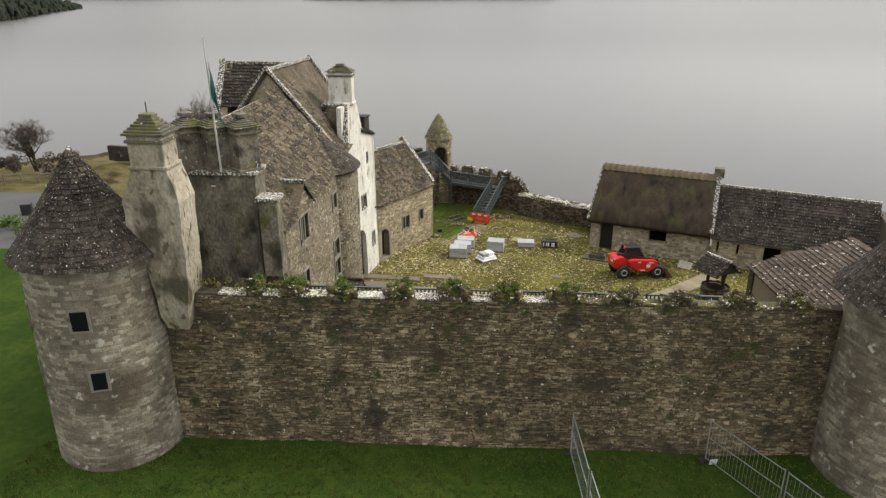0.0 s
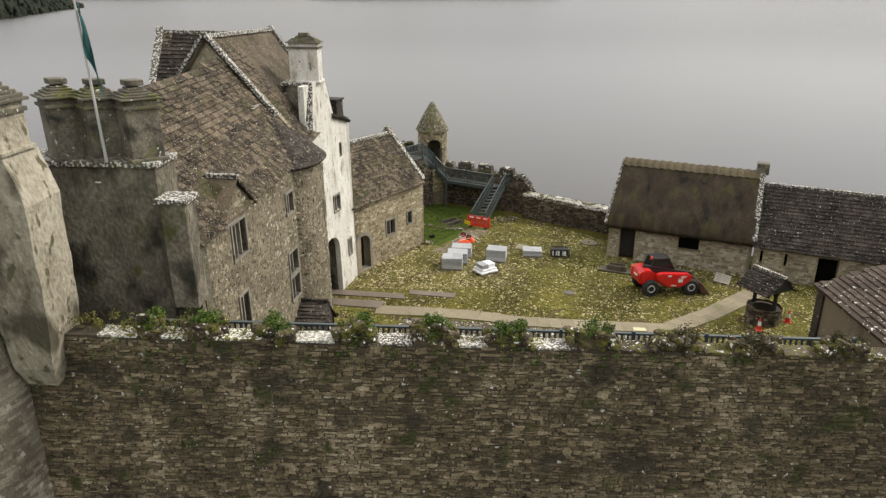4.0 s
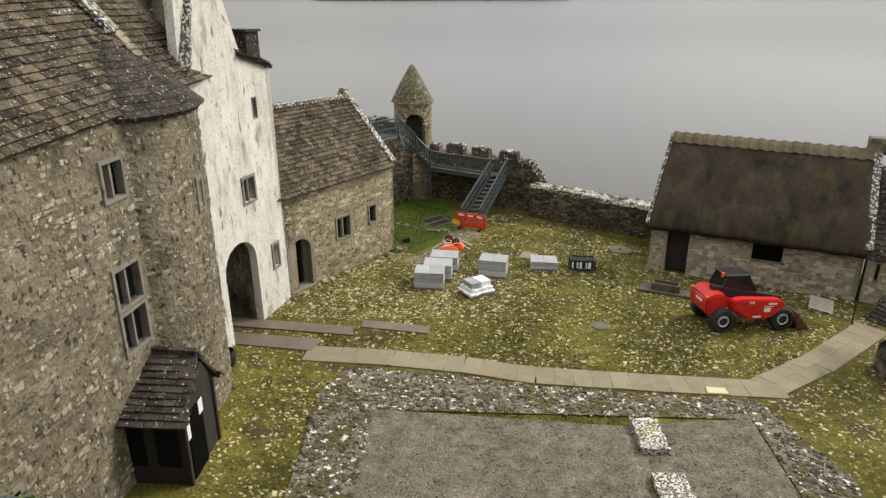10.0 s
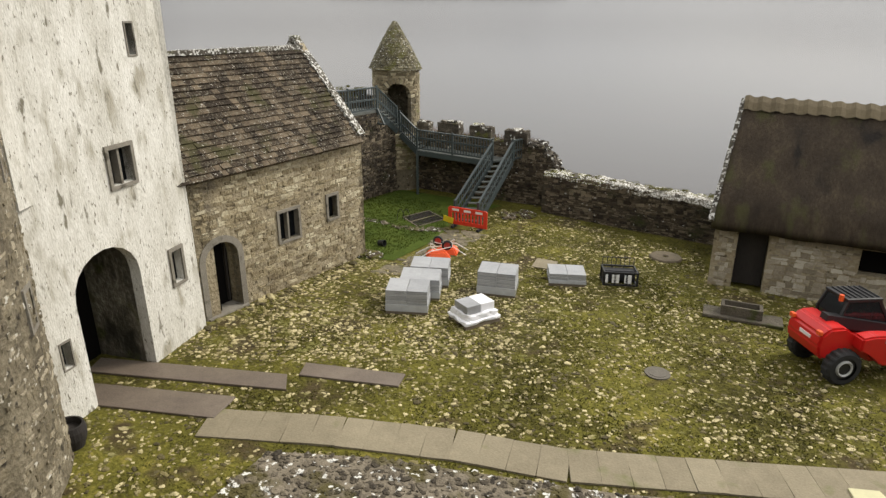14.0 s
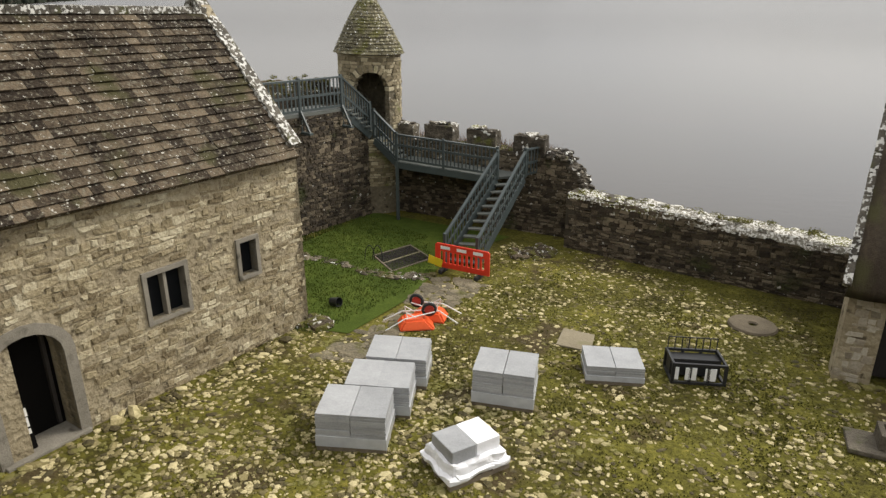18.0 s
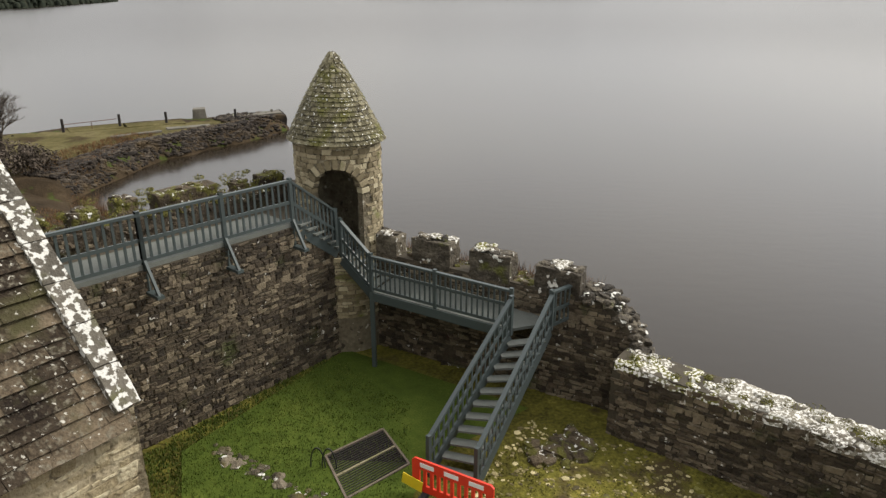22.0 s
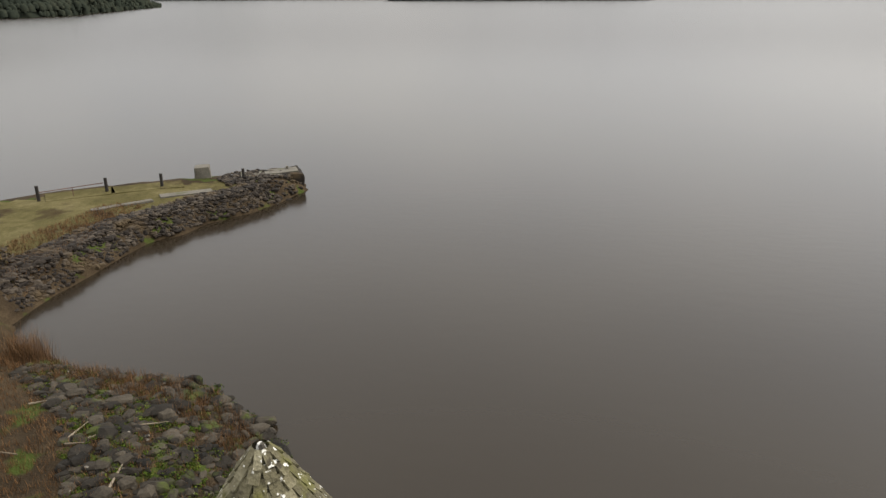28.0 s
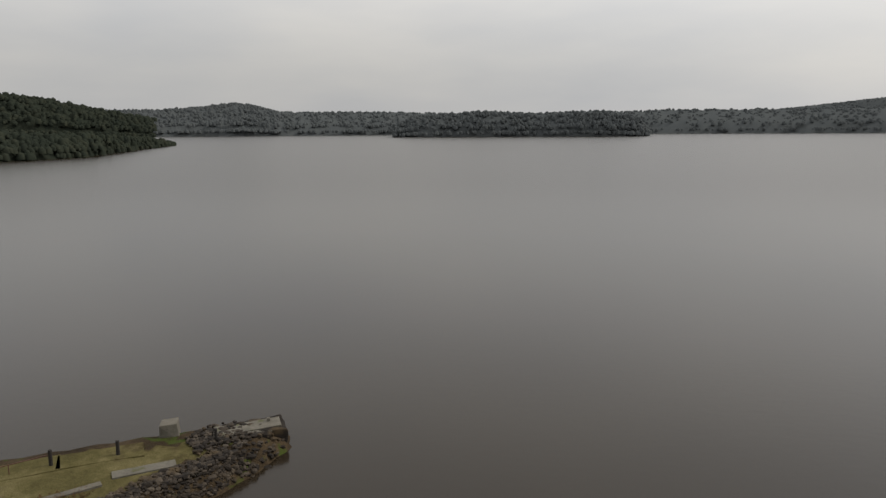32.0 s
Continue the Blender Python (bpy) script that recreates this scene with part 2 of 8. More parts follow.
grey_render = surface("weathered_grey_render", [(0.3, (0.04, 0.035, 0.024)), (0.48, (0.115, 0.102, 0.075)), (0.68, (0.27, 0.245, 0.185))], grain=9, broad=0.7, bump=1.0,
                      stain=((0.024, 0.022, 0.013), 0.8, 0.5, 0.13), moss=((0.065, 0.066, 0.022), 1.4, 0.57, 0.1), stretch=(1, 1, 0.7), bumpdist=0.07)
chimney_stone = surface("sooty_chimney_stone", [(0.3, (0.035, 0.031, 0.022)), (0.5, (0.115, 0.10, 0.075)), (0.7, (0.25, 0.225, 0.17))], grain=12, broad=0.8, bump=0.8,
                        stain=((0.03, 0.028, 0.02), 1.2, 0.54, 0.12), moss=((0.10, 0.10, 0.03), 1.4, 0.6, 0.1), lichen=(LICHEN, 6.0, 0.68, 0.04), bumpdist=0.04)
slate_brown = surface("brown_roof_slate", [(0.3, (0.012, 0.008, 0.0052)), (0.48, (0.042, 0.031, 0.02)), (0.68, (0.145, 0.112, 0.074))], rough=0.9, grain=22, broad=0.7, bump=1.0, bumpdist=0.03, pieces=0.28, spec=0.2,
                      stain=((0.15, 0.135, 0.10), 13.0, 0.54, 0.16), moss=((0.055, 0.05, 0.022), 1.1, 0.57, 0.1), lichen=((0.42, 0.40, 0.345), 14.0, 0.635, 0.05))
slate_spotted = surface("spotted_brown_slate", [(0.3, (0.03, 0.021, 0.015)), (0.5, (0.06, 0.043, 0.032)), (0.7, (0.1, 0.075, 0.056))], rough=0.85, grain=24, broad=0.8, bump=0.6, pieces=0.15, spec=0.2,
                        stain=((0.03, 0.022, 0.016), 0.7, 0.55, 0.15), lichen=((0.58, 0.56, 0.5), 5.0, 0.63, 0.03))
slate_dark = surface("dark_roof_slate", [(0.3, (0.011, 0.009, 0.007)), (0.48, (0.03, 0.024, 0.019)), (0.68, (0.08, 0.066, 0.053))], rough=0.9, grain=22, broad=0.7, bump=1.0, bumpdist=0.03, pieces=0.2, spec=0.2,
                     stain=((0.11, 0.10, 0.08), 13.0, 0.55, 0.16), lichen=((0.5, 0.48, 0.43), 11.0, 0.65, 0.04))
slate_mossy = surface("mossy_stone_slate", [(0.25, (0.05, 0.044, 0.024)), (0.5, (0.13, 0.115, 0.066)), (0.78, (0.29, 0.265, 0.175))], rough=0.9, grain=26, broad=1.0, bump=1.0, bumpdist=0.03, pieces=0.3,
                      stain=((0.05, 0.042, 0.025), 6.0, 0.55, 0.1), moss=((0.105, 0.1, 0.028), 1.8, 0.55, 0.1), lichen=(LICHEN, 13.0, 0.63, 0.03))
thatch_mat = surface("weathered_thatch", [(0.28, (0.016, 0.011, 0.007)), (0.5, (0.045, 0.032, 0.019)), (0.72, (0.105, 0.08, 0.048))], rough=0.95, grain=26, broad=0.6, bump=1.0, stretch=(3, 3, 0.5), bumpdist=0.04, moss=((0.06, 0.055, 0.02), 0.5, 0.56, 0.12), stain=((0.014, 0.010, 0.007), 0.35, 0.55, 0.12))
thatch_ridge_mat = surface("straw_ridge", [(0.25, (0.055, 0.042, 0.024)), (0.7, (0.14, 0.112, 0.065))], rough=0.95, grain=40, broad=0.8, bump=0.7)
grass_mat = surface("lawn_grass", [(0.28, (0.011, 0.024, 0.004)), (0.5, (0.027, 0.05, 0.008)), (0.7, (0.065, 0.088, 0.016))], rough=0.95, grain=22, broad=0.3, bump=0.8, spec=0.05, bumpdist=0.05)
yard_mat = surface("trodden_yard_grass", [(0.3, (0.017, 0.0125, 0.005)), (0.43, (0.052, 0.046, 0.009)), (0.55, (0.115, 0.106, 0.018)), (0.7, (0.26, 0.215, 0.05))], rough=0.95, grain=11, broad=0.35, bump=1.0, bumpdist=0.05, spec=0.15,
                   stain=((0.06, 0.045, 0.02), 0.7, 0.57, 0.08))
cobble_mat = surface("yard_cobble", [(0.27, (0.052, 0.041, 0.015)), (0.5, (0.19, 0.157, 0.064)), (0.75, (0.5, 0.43, 0.24))], grain=30, broad=0.5, bump=0.4, pieces=0.55, moss=((0.14, 0.13, 0.03), 1.5, 0.55, 0.1))
gravel_mat = surface("grey_gravel", [(0.3, (0.07, 0.058, 0.04)), (0.5, (0.185, 0.16, 0.115)), (0.7, (0.38, 0.335, 0.26))], grain=32, broad=2.0, bump=1.0, bumpdist=0.04, pieces=0.4)
paving_mat = surface("concrete_paving", [(0.3, (0.15, 0.125, 0.08)), (0.7, (0.27, 0.232, 0.155))], grain=20, broad=0.6, bump=0.4, pieces=0.14, moss=((0.13, 0.13, 0.05), 1.0, 0.6, 0.1))
asphalt_mat = surface("asphalt", [(0.3, (0.045, 0.045, 0.046)), (0.7, (0.075, 0.074, 0.072))], grain=50, broad=0.2, bump=0.3)
scrub_mat = surface("brown_scrub_ground", [(0.3, (0.014, 0.010, 0.006)), (0.5, (0.04, 0.028, 0.016)), (0.7, (0.10, 0.072, 0.042))], rough=0.95, grain=14, broad=0.4, bump=1.0, moss=((0.045, 0.06, 0.012), 0.6, 0.56, 0.07), spec=0.1, bumpdist=0.08)
shore_grass = surface("rough_shore_grass", [(0.28, (0.034, 0.03, 0.012)), (0.5, (0.09, 0.078, 0.032)), (0.72, (0.19, 0.16, 0.085))], rough=0.95, grain=14, broad=0.3, bump=0.9, spec=0.05, stain=((0.04, 0.028, 0.015), 0.35, 0.54, 0.12), bumpdist=0.06)
rail_paint = plain("dark_green_grey_paint", (0.045, 0.058, 0.058), 0.45)
deck_mat = surface("grey_grating", [(0.3, (0.075, 0.082, 0.075)), (0.7, (0.135, 0.142, 0.128))], grain=50, broad=1.0, bump=0.3)
oak_dark = surface("dark_timber", [(0.3, (0.012, 0.010, 0.009)), (0.7, (0.035, 0.029, 0.024))], grain=30, broad=1.0, bump=0.3, stretch=(1, 1, 0.2))
# flat black: paints shade inside openings, also colours boards, door and well water
black_and_shade = plain("black_and_painted_shade", (0.007, 0.0065, 0.006), 1.0, spec=0.0)
timber = surface("weathered_timber", [(0.3, (0.10, 0.08, 0.055)), (0.7, (0.22, 0.18, 0.13))], grain=30, broad=1.5, bump=0.3, pieces=0.25)


# ---- mesh helpers ----
def box_bm(bm, lo, hi, m=None, bevel=0.0):
    r = bmesh.ops.create_cube(bm, size=1.0)
    vs = r["verts"]
    s = [h - a for a, h in zip(lo, hi)]
    c = [(h + a) / 2 for a, h in zip(lo, hi)]
    bmesh.ops.transform(bm, matrix=Matrix.LocRotScale(c, None, s), verts=vs)
    if bevel:
        es = list({e for v in vs for e in v.link_edges})
        r = bmesh.ops.bevel(bm, geom=es, offset=bevel, segments=2, affect="EDGES", profile=0.6)
        vs = list({v for f in r["faces"] for v in f.verts} | {v for v in vs if v.is_valid})
    if m is not None:
        bmesh.ops.transform(bm, matrix=m, verts=vs)
    return vs


def box(lo, hi, m=None, bevel=0.0):
    bm = bmesh.new()
    box_bm(bm, lo, hi, m, bevel)
    return bm


def bar(bm, a, b, w, h=None, up=(0, 0, 1)):
    """A square bar from a to b, w wide and h deep."""
    a, b = Vector(a), Vector(b)
    d = b - a
    z = d.normalized()
    x = Vector(up).cross(z)
    if x.length < 1e-4:
        x = Vector((1, 0, 0)).cross(z)
    x.normalize()
    y = z.cross(x)
    m = Matrix((x, y, z)).transposed().to_4x4()
    m.translation = (a + b) / 2
    h = h or w
    return box_bm(bm, (-w / 2, -h / 2, -d.length / 2), (w / 2, h / 2, d.length / 2), m)


def tube(bm, a, b, r, r2=None, seg=10):
    a, b = Vector(a), Vector(b)
    d = b - a
    m = d.to_track_quat("Z", "Y").to_matrix().to_4x4()
    m.translation = (a + b) / 2
    return bmesh.ops.create_cone(bm, cap_ends=True, segments=seg, radius1=r, radius2=r if r2 is None else r2, depth=d.length, matrix=m)["verts"]


def loft(bm, rings, closed=True, caps=True):
    """Skin a list of rings of equal length."""
    rows = [[bm.verts.new(p) for p in ring] for ring in rings]
    n = len(rows[0])
    for a, b in zip(rows, rows[1:]):
        for k in range(n if closed else n - 1):
            bm.faces.new((a[k], a[(k + 1) % n], b[(k + 1) % n], b[k]))
    if caps and closed:
        bm.faces.new(rows[0][::-1])
        bm.faces.new(rows[-1])
    return rows


def finish(bm, name, material, smooth=False):
    bmesh.ops.recalc_face_normals(bm, faces=bm.faces)
    me = bpy.data.meshes.new(name)
    bm.to_mesh(me)
    bm.free()
    me.materials.append(material)
    if smooth:
        for p in me.polygons:
            p.use_smooth = True
    return me


def thing(name, at, label, category, group="", kind=""):
    ob = new(name)
    ob.empty_display_size = 0.2
    ob.matrix_basis = Matrix.Translation(at)
    return tagged(ob, label, category, group, kind)


def part(name, bm, material, parent, label="", smooth=False):
    """Link a bmesh, in world coordinates, as one mesh under a thing or under a part."""
    ob = new(name, finish(bm, name, material, smooth))
    adopt(ob, parent)
    return tagged(ob, label)


def adopt(ob, parent):
    ob.parent = parent
    if parent.parent is None:
        ob.matrix_parent_inverse = parent.matrix_basis.inverted()


def solo(name, bm, material, label, category, group="", kind="", smooth=False):
    """A thing that is one mesh; its origin goes to the base."""
    ob = new(name, finish(bm, name, material, smooth))
    cs = [v.co for v in ob.data.vertices]
    base = Vector((sum(c.x for c in cs) / len(cs), sum(c.y for c in cs) / len(cs), min(c.z for c in cs)))
    ob.data.transform(Matrix.Translation(-base))
    ob.matrix_basis = Matrix.Translation(base)
    return tagged(ob, label, category, group, kind)


class Face:
    """A wall plane: a starts at (x0, y0), runs to (x1, y1); z is height; d is outwards, to the right of the run."""

    def __init__(self, x0, y0, x1, y1, lean=0.0, z0=0.0):
        self.o = Vector((x0, y0, 0))
        run = Vector((x1 - x0, y1 - y0, 0))
        self.length, self.u = run.length, run.normalized()
        self.n = Vector((self.u.y, -self.u.x, 0))
        self.lean, self.z0 = lean, z0

    def at(self, a, z, d=0.0):
        return self.o + self.u * a + self.n * (d - self.lean * (z - self.z0)) + Vector((0, 0, z))

    def fr(self, a, z, d=0.0):
        up = (Vector((0, 0, 1)) - self.n * self.lean).normalized()
        m = Matrix((self.u, up, self.u.cross(up))).transposed().to_4x4()
        m.translation = self.at(a, z, d)
        return m


def arch_hole(a0, a1, z0, z1, seg=10):
    """Outline of an opening with a round head; z1 is the crown."""
    r = (a1 - a0) / 2
    zs = z1 - r * 0.85
    pts = [(a0, z0), (a1, z0)]
    for k in range(seg + 1):
        t = math.pi * k / seg
        pts.append(((a0 + a1) / 2 + r * math.cos(t), zs + r * 0.85 * math.sin(t)))
    return pts


def rect_hole(a0, a1, z0, z1):
    return [(a0, z0), (a1, z0), (a1, z1), (a0, z1)]


def panel(face, outline, thick, holes=()):
    """A wall slab in a plane, with openings that go right through."""
    bm = bmesh.new()
    edges = []
    for loop in (outline, *holes):
        vs = [bm.verts.new(face.at(a, z)) for a, z in loop]
        edges += [bm.edges.new((vs[k], vs[(k + 1) % len(vs)])) for k in range(len(vs))]
    r = bmesh.ops.triangle_fill(bm, use_beauty=True, use_dissolve=False, edges=edges, normal=face.n)
    faces = [f for f in r["geom"] if isinstance(f, bmesh.types.BMFace)]
    ex = bmesh.ops.extrude_face_region(bm, geom=faces)
    bmesh.ops.translate(bm, vec=-face.n * thick, verts=[v for v in ex["geom"] if isinstance(v, bmesh.types.BMVert)])
    return bm


def inside_poly(a, z, poly):
    hit = False
    for (x1, y1), (x2, y2) in zip(poly, poly[1:] + poly[:1]):
        if (y1 > z) != (y2 > z) and a < (x2 - x1) * (z - y1) / (y2 - y1) + x1:
            hit = not hit
    return hit


# ---- stones and slates: unit pieces, laid by a matrix each ----
rng = random.Random(7)


def unit_stone(k):
    r = random.Random(100 + k)
    vs = []
    for z, s in ((-1.0, 1.0), (0.25, 0.98), (1.0, 0.84)):
        for x, y in ((-0.5, -0.5), (0.5, -0.5), (0.5, 0.5), (-0.5, 0.5)):
            vs.append((x * s + r.uniform(-0.13, 0.13), y * s + r.uniform(-0.2, 0.17), z + (r.uniform(-0.5, 0.4) if z == 1.0 else 0)))
    fs = [(a + j, a + (j + 1) % 4, a + 4 + (j + 1) % 4, a + 4 + j) for a in (0, 4) for j in range(4)] + [(8, 9, 10, 11)]
    return np.array(vs), fs


def unit_slate(k):
    r = random.Random(300 + k)
    j = lambda s: r.uniform(-s, s)
    vs = [(-0.49 + j(0.02), -0.62 + j(0.03), 0.35), (0.49 + j(0.02), -0.62 + j(0.03), 0.35), (0.49, 0.75, -1.2), (-0.49, 0.75, -1.2),
          (-0.49 + j(0.02), -0.62 + j(0.03), 1.15 + j(0.2)), (0.49 + j(0.02), -0.62 + j(0.03), 1.15 + j(0.2)), (0.49, 0.75, -0.2), (-0.49, 0.75, -0.2)]
    return np.array(vs), [(4, 5, 6, 7), (0, 1, 5, 4), (1, 2, 6, 5), (3, 0, 4, 7)]


UNITS = {"stone": [unit_stone(k) for k in range(14)], "slate": [unit_slate(k) for k in range(10)]}
SHARED = {}


def lay(parent, name, kind, mats, material, near=None, most=300, rest_name=None, rest_label=""):
    """Lay pieces: those that near() picks become objects of their own on shared meshes, the rest one joined part."""
    picked, rest = [], []
    for m in mats:
        (picked if near and len(picked) < most and near(m.translation) else rest).append(m)
    for m in picked:
        k = rng.randrange(len(UNITS[kind]))
        key = (kind, k, material.name)
        if key not in SHARED:
            me = bpy.data.meshes.new(name)
            me.from_pydata(UNITS[kind][k][0].tolist(), [], UNITS[kind][k][1])
            me.materials.append(material)
            SHARED[key] = me
        ob = new(name, SHARED[key])
        adopt(ob, parent)
        ob.matrix_basis = m
    if rest:
        V, F, base = [], [], 0
        for m in rest:
            v, f = UNITS[kind][rng.randrange(len(UNITS[kind]))]
            a = np.array(m)
            V.append(v @ a[:3, :3].T + a[:3, 3])
            F += [tuple(i + base for i in q) for q in f]
            base += len(v)
        me = bpy.data.meshes.new(rest_name or name + "work")
        me.from_pydata(np.concatenate(V).tolist(), [], F)
        me.materials.append(material)
        ob = new(rest_name or name + "work", me)
        adopt(ob, parent)
        tagged(ob, rest_label, kind="stuff")


def scaled(m, w, h, t):
    return m @ Matrix.Diagonal((w, h, t, 1))


def courses(face, outline, holes=(), hs=(0.10, 0.2), ws=(0.18, 0.5), proud=0.03, gap=0.02, seed=1, wobble=0.03, keep=1.0):
    """Matrices for rubble courses on a wall plane."""
    r = random.Random(seed)
    zs, out = [p[1] for p in outline], []
    a_lo, a_hi = min(p[0] for p in outline), max(p[0] for p in outline)
    z = min(zs)
    while z < max(zs):
        h = r.uniform(*hs)
        a = a_lo - r.uniform(0, ws[0])
        while a < a_hi:
            w = r.uniform(*ws)
            hh = h * r.uniform(0.7, 1.2)
            c, zc = a + w / 2, z + h / 2 + wobble * 1.6 * noise.noise((a * 0.7, z * 2.1, seed)) + r.uniform(-0.12, 0.12) * h
            ok = all(inside_poly(c + i * w * 0.42, zc + j * hh * 0.42, outline) for i in (-1, 1) for j in (-1, 1))
            if ok and r.random() < keep and not any(inside_poly(c + i * w * 0.5, zc + j * hh * 0.5, q) for q in holes for i in (-1, 0, 1) for j in (-1, 1)):
                m = face.fr(c, zc, 0.0) @ pose(0, 0, 0, 0, 0, r.uniform(-7, 7))
                out.append(scaled(m, w - gap * r.uniform(0.5, 1.4), hh - gap * r.uniform(0.4, 1.2), proud * r.uniform(0.4, 1.5)))
            a += w
        z += h
    return out


def round_courses(cx, cy, radius, z0, z1, skip=None, hs=(0.12, 0.22), ws=(0.2, 0.5), proud=0.025, gap=0.02, seed=1, a0=0.0, a1=360.0):
    """Matrices for courses on a round wall; radius is a function of z. skip(angle, z) leaves pieces out."""
    r = random.Random(seed)
    out, z = [], z0
    while z < z1:
        h = r.uniform(*hs)
        zc = z + h / 2
        rad = radius(zc)
        a = a0 + r.uniform(0, 5)
        while a < a1:
            w = r.uniform(*ws)
            da = math.degrees(w / rad)
            t = radians(a + da / 2)
            if not (skip and skip(a + da / 2, zc)):
                nrm = Vector((math.cos(t), math.sin(t), 0))
                u = Vector((-math.sin(t), math.cos(t), 0))
                m = Matrix((u, Vector((0, 0, 1)), nrm)).transposed().to_4x4()
                m.translation = Vector((cx, cy, zc)) + nrm * rad
                out.append(scaled(m, w - gap, h - gap, proud * r.uniform(0.4, 1.4)))
            a += da
        z += h
    return out


def slates(o, u, s, width, length, inside=None, row=0.2, ws=(0.2, 0.32), thick=0.03, seed=1, lift=0.02):
    """Matrices for a slated slope: o the lower left corner, u along the eave, s up the slope."""
    r = random.Random(seed)
    o, u, s = Vector(o), Vector(u).normalized(), Vector(s).normalized()
    n = u.cross(s).normalized()
    out, b, k = [], row * 0.5, 0
    while b < length:
        a = -r.uniform(0, ws[0])
        while a < width:
            w = r.uniform(*ws)
            c = a + w / 2
            if 0 <= c <= width and (not inside or inside(c, b)):
                m = Matrix((u, s, n)).transposed().to_4x4()
                m.translation = o + u * c + s * b + n * (lift + r.uniform(0, 0.005))
                out.append(scaled(m @ pose(0, 0, 0, 0, 0, r.uniform(-1, 1)), w * 1.01, row * 1.05, thick * r.uniform(0.8, 1.5)))
            a += w
        b += row * r.uniform(0.95, 1.05)
    return out


def cone_slates(cx, cy, r0, z0, r1, z1, row=0.22, w=0.3, thick=0.03, seed=1, flare=0.0):
    r = random.Random(seed)
    slope = Vector((r1 - r0, z1 - z0))
    n_rows = int(slope.length / row)
    out = []
    for k in range(n_rows):
        f = (k + 0.5) / n_rows
        bulge = flare * math.sin(math.pi * f)
        rad, z = r0 + (r1 - r0) * f - bulge, z0 + (z1 - z0) * f
        count = max(9, int(2 * math.pi * rad / w))
        off = r.random()
        for j in range(count):
            t = 2 * math.pi * (j + off) / count
            rdir = Vector((math.cos(t), math.sin(t), 0))
            u = Vector((-math.sin(t), math.cos(t), 0))
            s = (rdir * (r1 - r0) + Vector((0, 0, z1 - z0))).normalized()
            m = Matrix((u, s, u.cross(s))).transposed().to_4x4()
            m.translation = Vector((cx, cy, z)) + rdir * (rad + 0.02)
            out.append(scaled(m @ pose(0, 0, 0, 0, 0, r.uniform(-2, 2)), 2 * math.pi * rad / count * 0.98, row * 1.05, thick * r.uniform(0.8, 1.3)))
    return out


LATE = []


def later(*a, **k):
    LATE.append((a, k))


def opening(parent, face, a0, a1, z0, z1, lights=1, back=0.22, frame_mat=None, surround=True, glass=None, name="window"):
    """A mullioned window in a wall hole: stone surround, mullions, dark glass panes."""
    frame_mat = frame_mat or limestone
    bm = bmesh.new()
    t = 0.095 if surround else 0.045
    for lo, hi in (((a0 - t, z0 - t * 0.8), (a1 + t, z0)), ((a0 - t, z1), (a1 + t, z1 + t)), ((a0 - t, z0), (a0, z1)), ((a1, z0), (a1 + t, z1))):
        m = face.fr((lo[0] + hi[0]) / 2, (lo[1] + hi[1]) / 2)
        box_bm(bm, (-(hi[0] - lo[0]) / 2, -(hi[1] - lo[1]) / 2, -back), ((hi[0] - lo[0]) / 2, (hi[1] - lo[1]) / 2, 0.05 if surround else 0.02), m)
    w = part(name, bm, frame_mat, parent)
    for k in range(1, lights):
        a = a0 + (a1 - a0) * k / lights
        m = face.fr(a, (z0 + z1) / 2)
        part_under(w, "mullion", box((-0.035, -(z1 - z0) / 2, -back), (0.035, (z1 - z0) / 2, -0.02), m), frame_mat)
    for k in range(lights):
        p0, p1 = a0 + (a1 - a0) * k / lights, a0 + (a1 - a0) * (k + 1) / lights
        m = face.fr((p0 + p1) / 2, (z0 + z1) / 2)
        part_under(w, "pane", box((-(p1 - p0) / 2, -(z1 - z0) / 2, -back + 0.02), ((p1 - p0) / 2, (z1 - z0) / 2, -back + 0.04), m), window_glass)
    return w


def thing_part(name, parent):
    """An empty part that holds sub-parts."""
    ob = new(name)
    ob.empty_display_size = 0.1
    adopt(ob, parent)
    return ob


def part_under(owner, name, bm, material, label="", smooth=False):
    ob = new(name, finish(bm, name, material, smooth))
    ob.parent = owner
    return tagged(ob, label)


footing_mat = surface("footing_rubble", [(0.25, (0.022, 0.017, 0.010)), (0.5, (0.065, 0.052, 0.034)), (0.8, (0.2, 0.168, 0.12))], grain=18, broad=1.2, bump=0.9, bumpdist=0.04, pieces=0.5,
                      moss=((0.075, 0.062, 0.018), 1.3, 0.5, 0.1), lichen=(LICHEN, 6.0, 0.615, 0.03))
window_glass = plain("dark_window_glass", (0.008, 0.009, 0.010), 0.3, vary=0.2, bump=0.0, spec=0.05)

# ---- land, lake and far shores ----
WATER = -3.6
EDGE = -2.4  # level at which the shore is drawn, before it is fitted to the view
SHORE = [(-90, -60), (60, -60), (60, 40), (36, 46), (24, 54), (13, 58.5), (7, 61.5), (2, 64.8), (-2, 66.5), (-4.4, 72), (-5.6, 74.5), (-7.5, 76.9), (-9.6, 78.0), (-10.5, 78.9), (-13.5, 79.1), (-16, 78.9), (-19.1, 79.6), (-21.2, 80.8), (-22.8, 82.5), (-23.1, 85.5),
         (-23.0, 88), (-23.1, 91.4), (-22.9, 94.2), (-21.7, 95.6), (-21.3, 98.1), (-19.6, 100.9), (-18.4, 104.5), (-17.8, 108.0), (-19.3, 111), (-23.5, 109), (-28.5, 105.5), (-34.5, 101.5), (-41, 93), (-48, 86), (-60, 80), (-90, 76)]


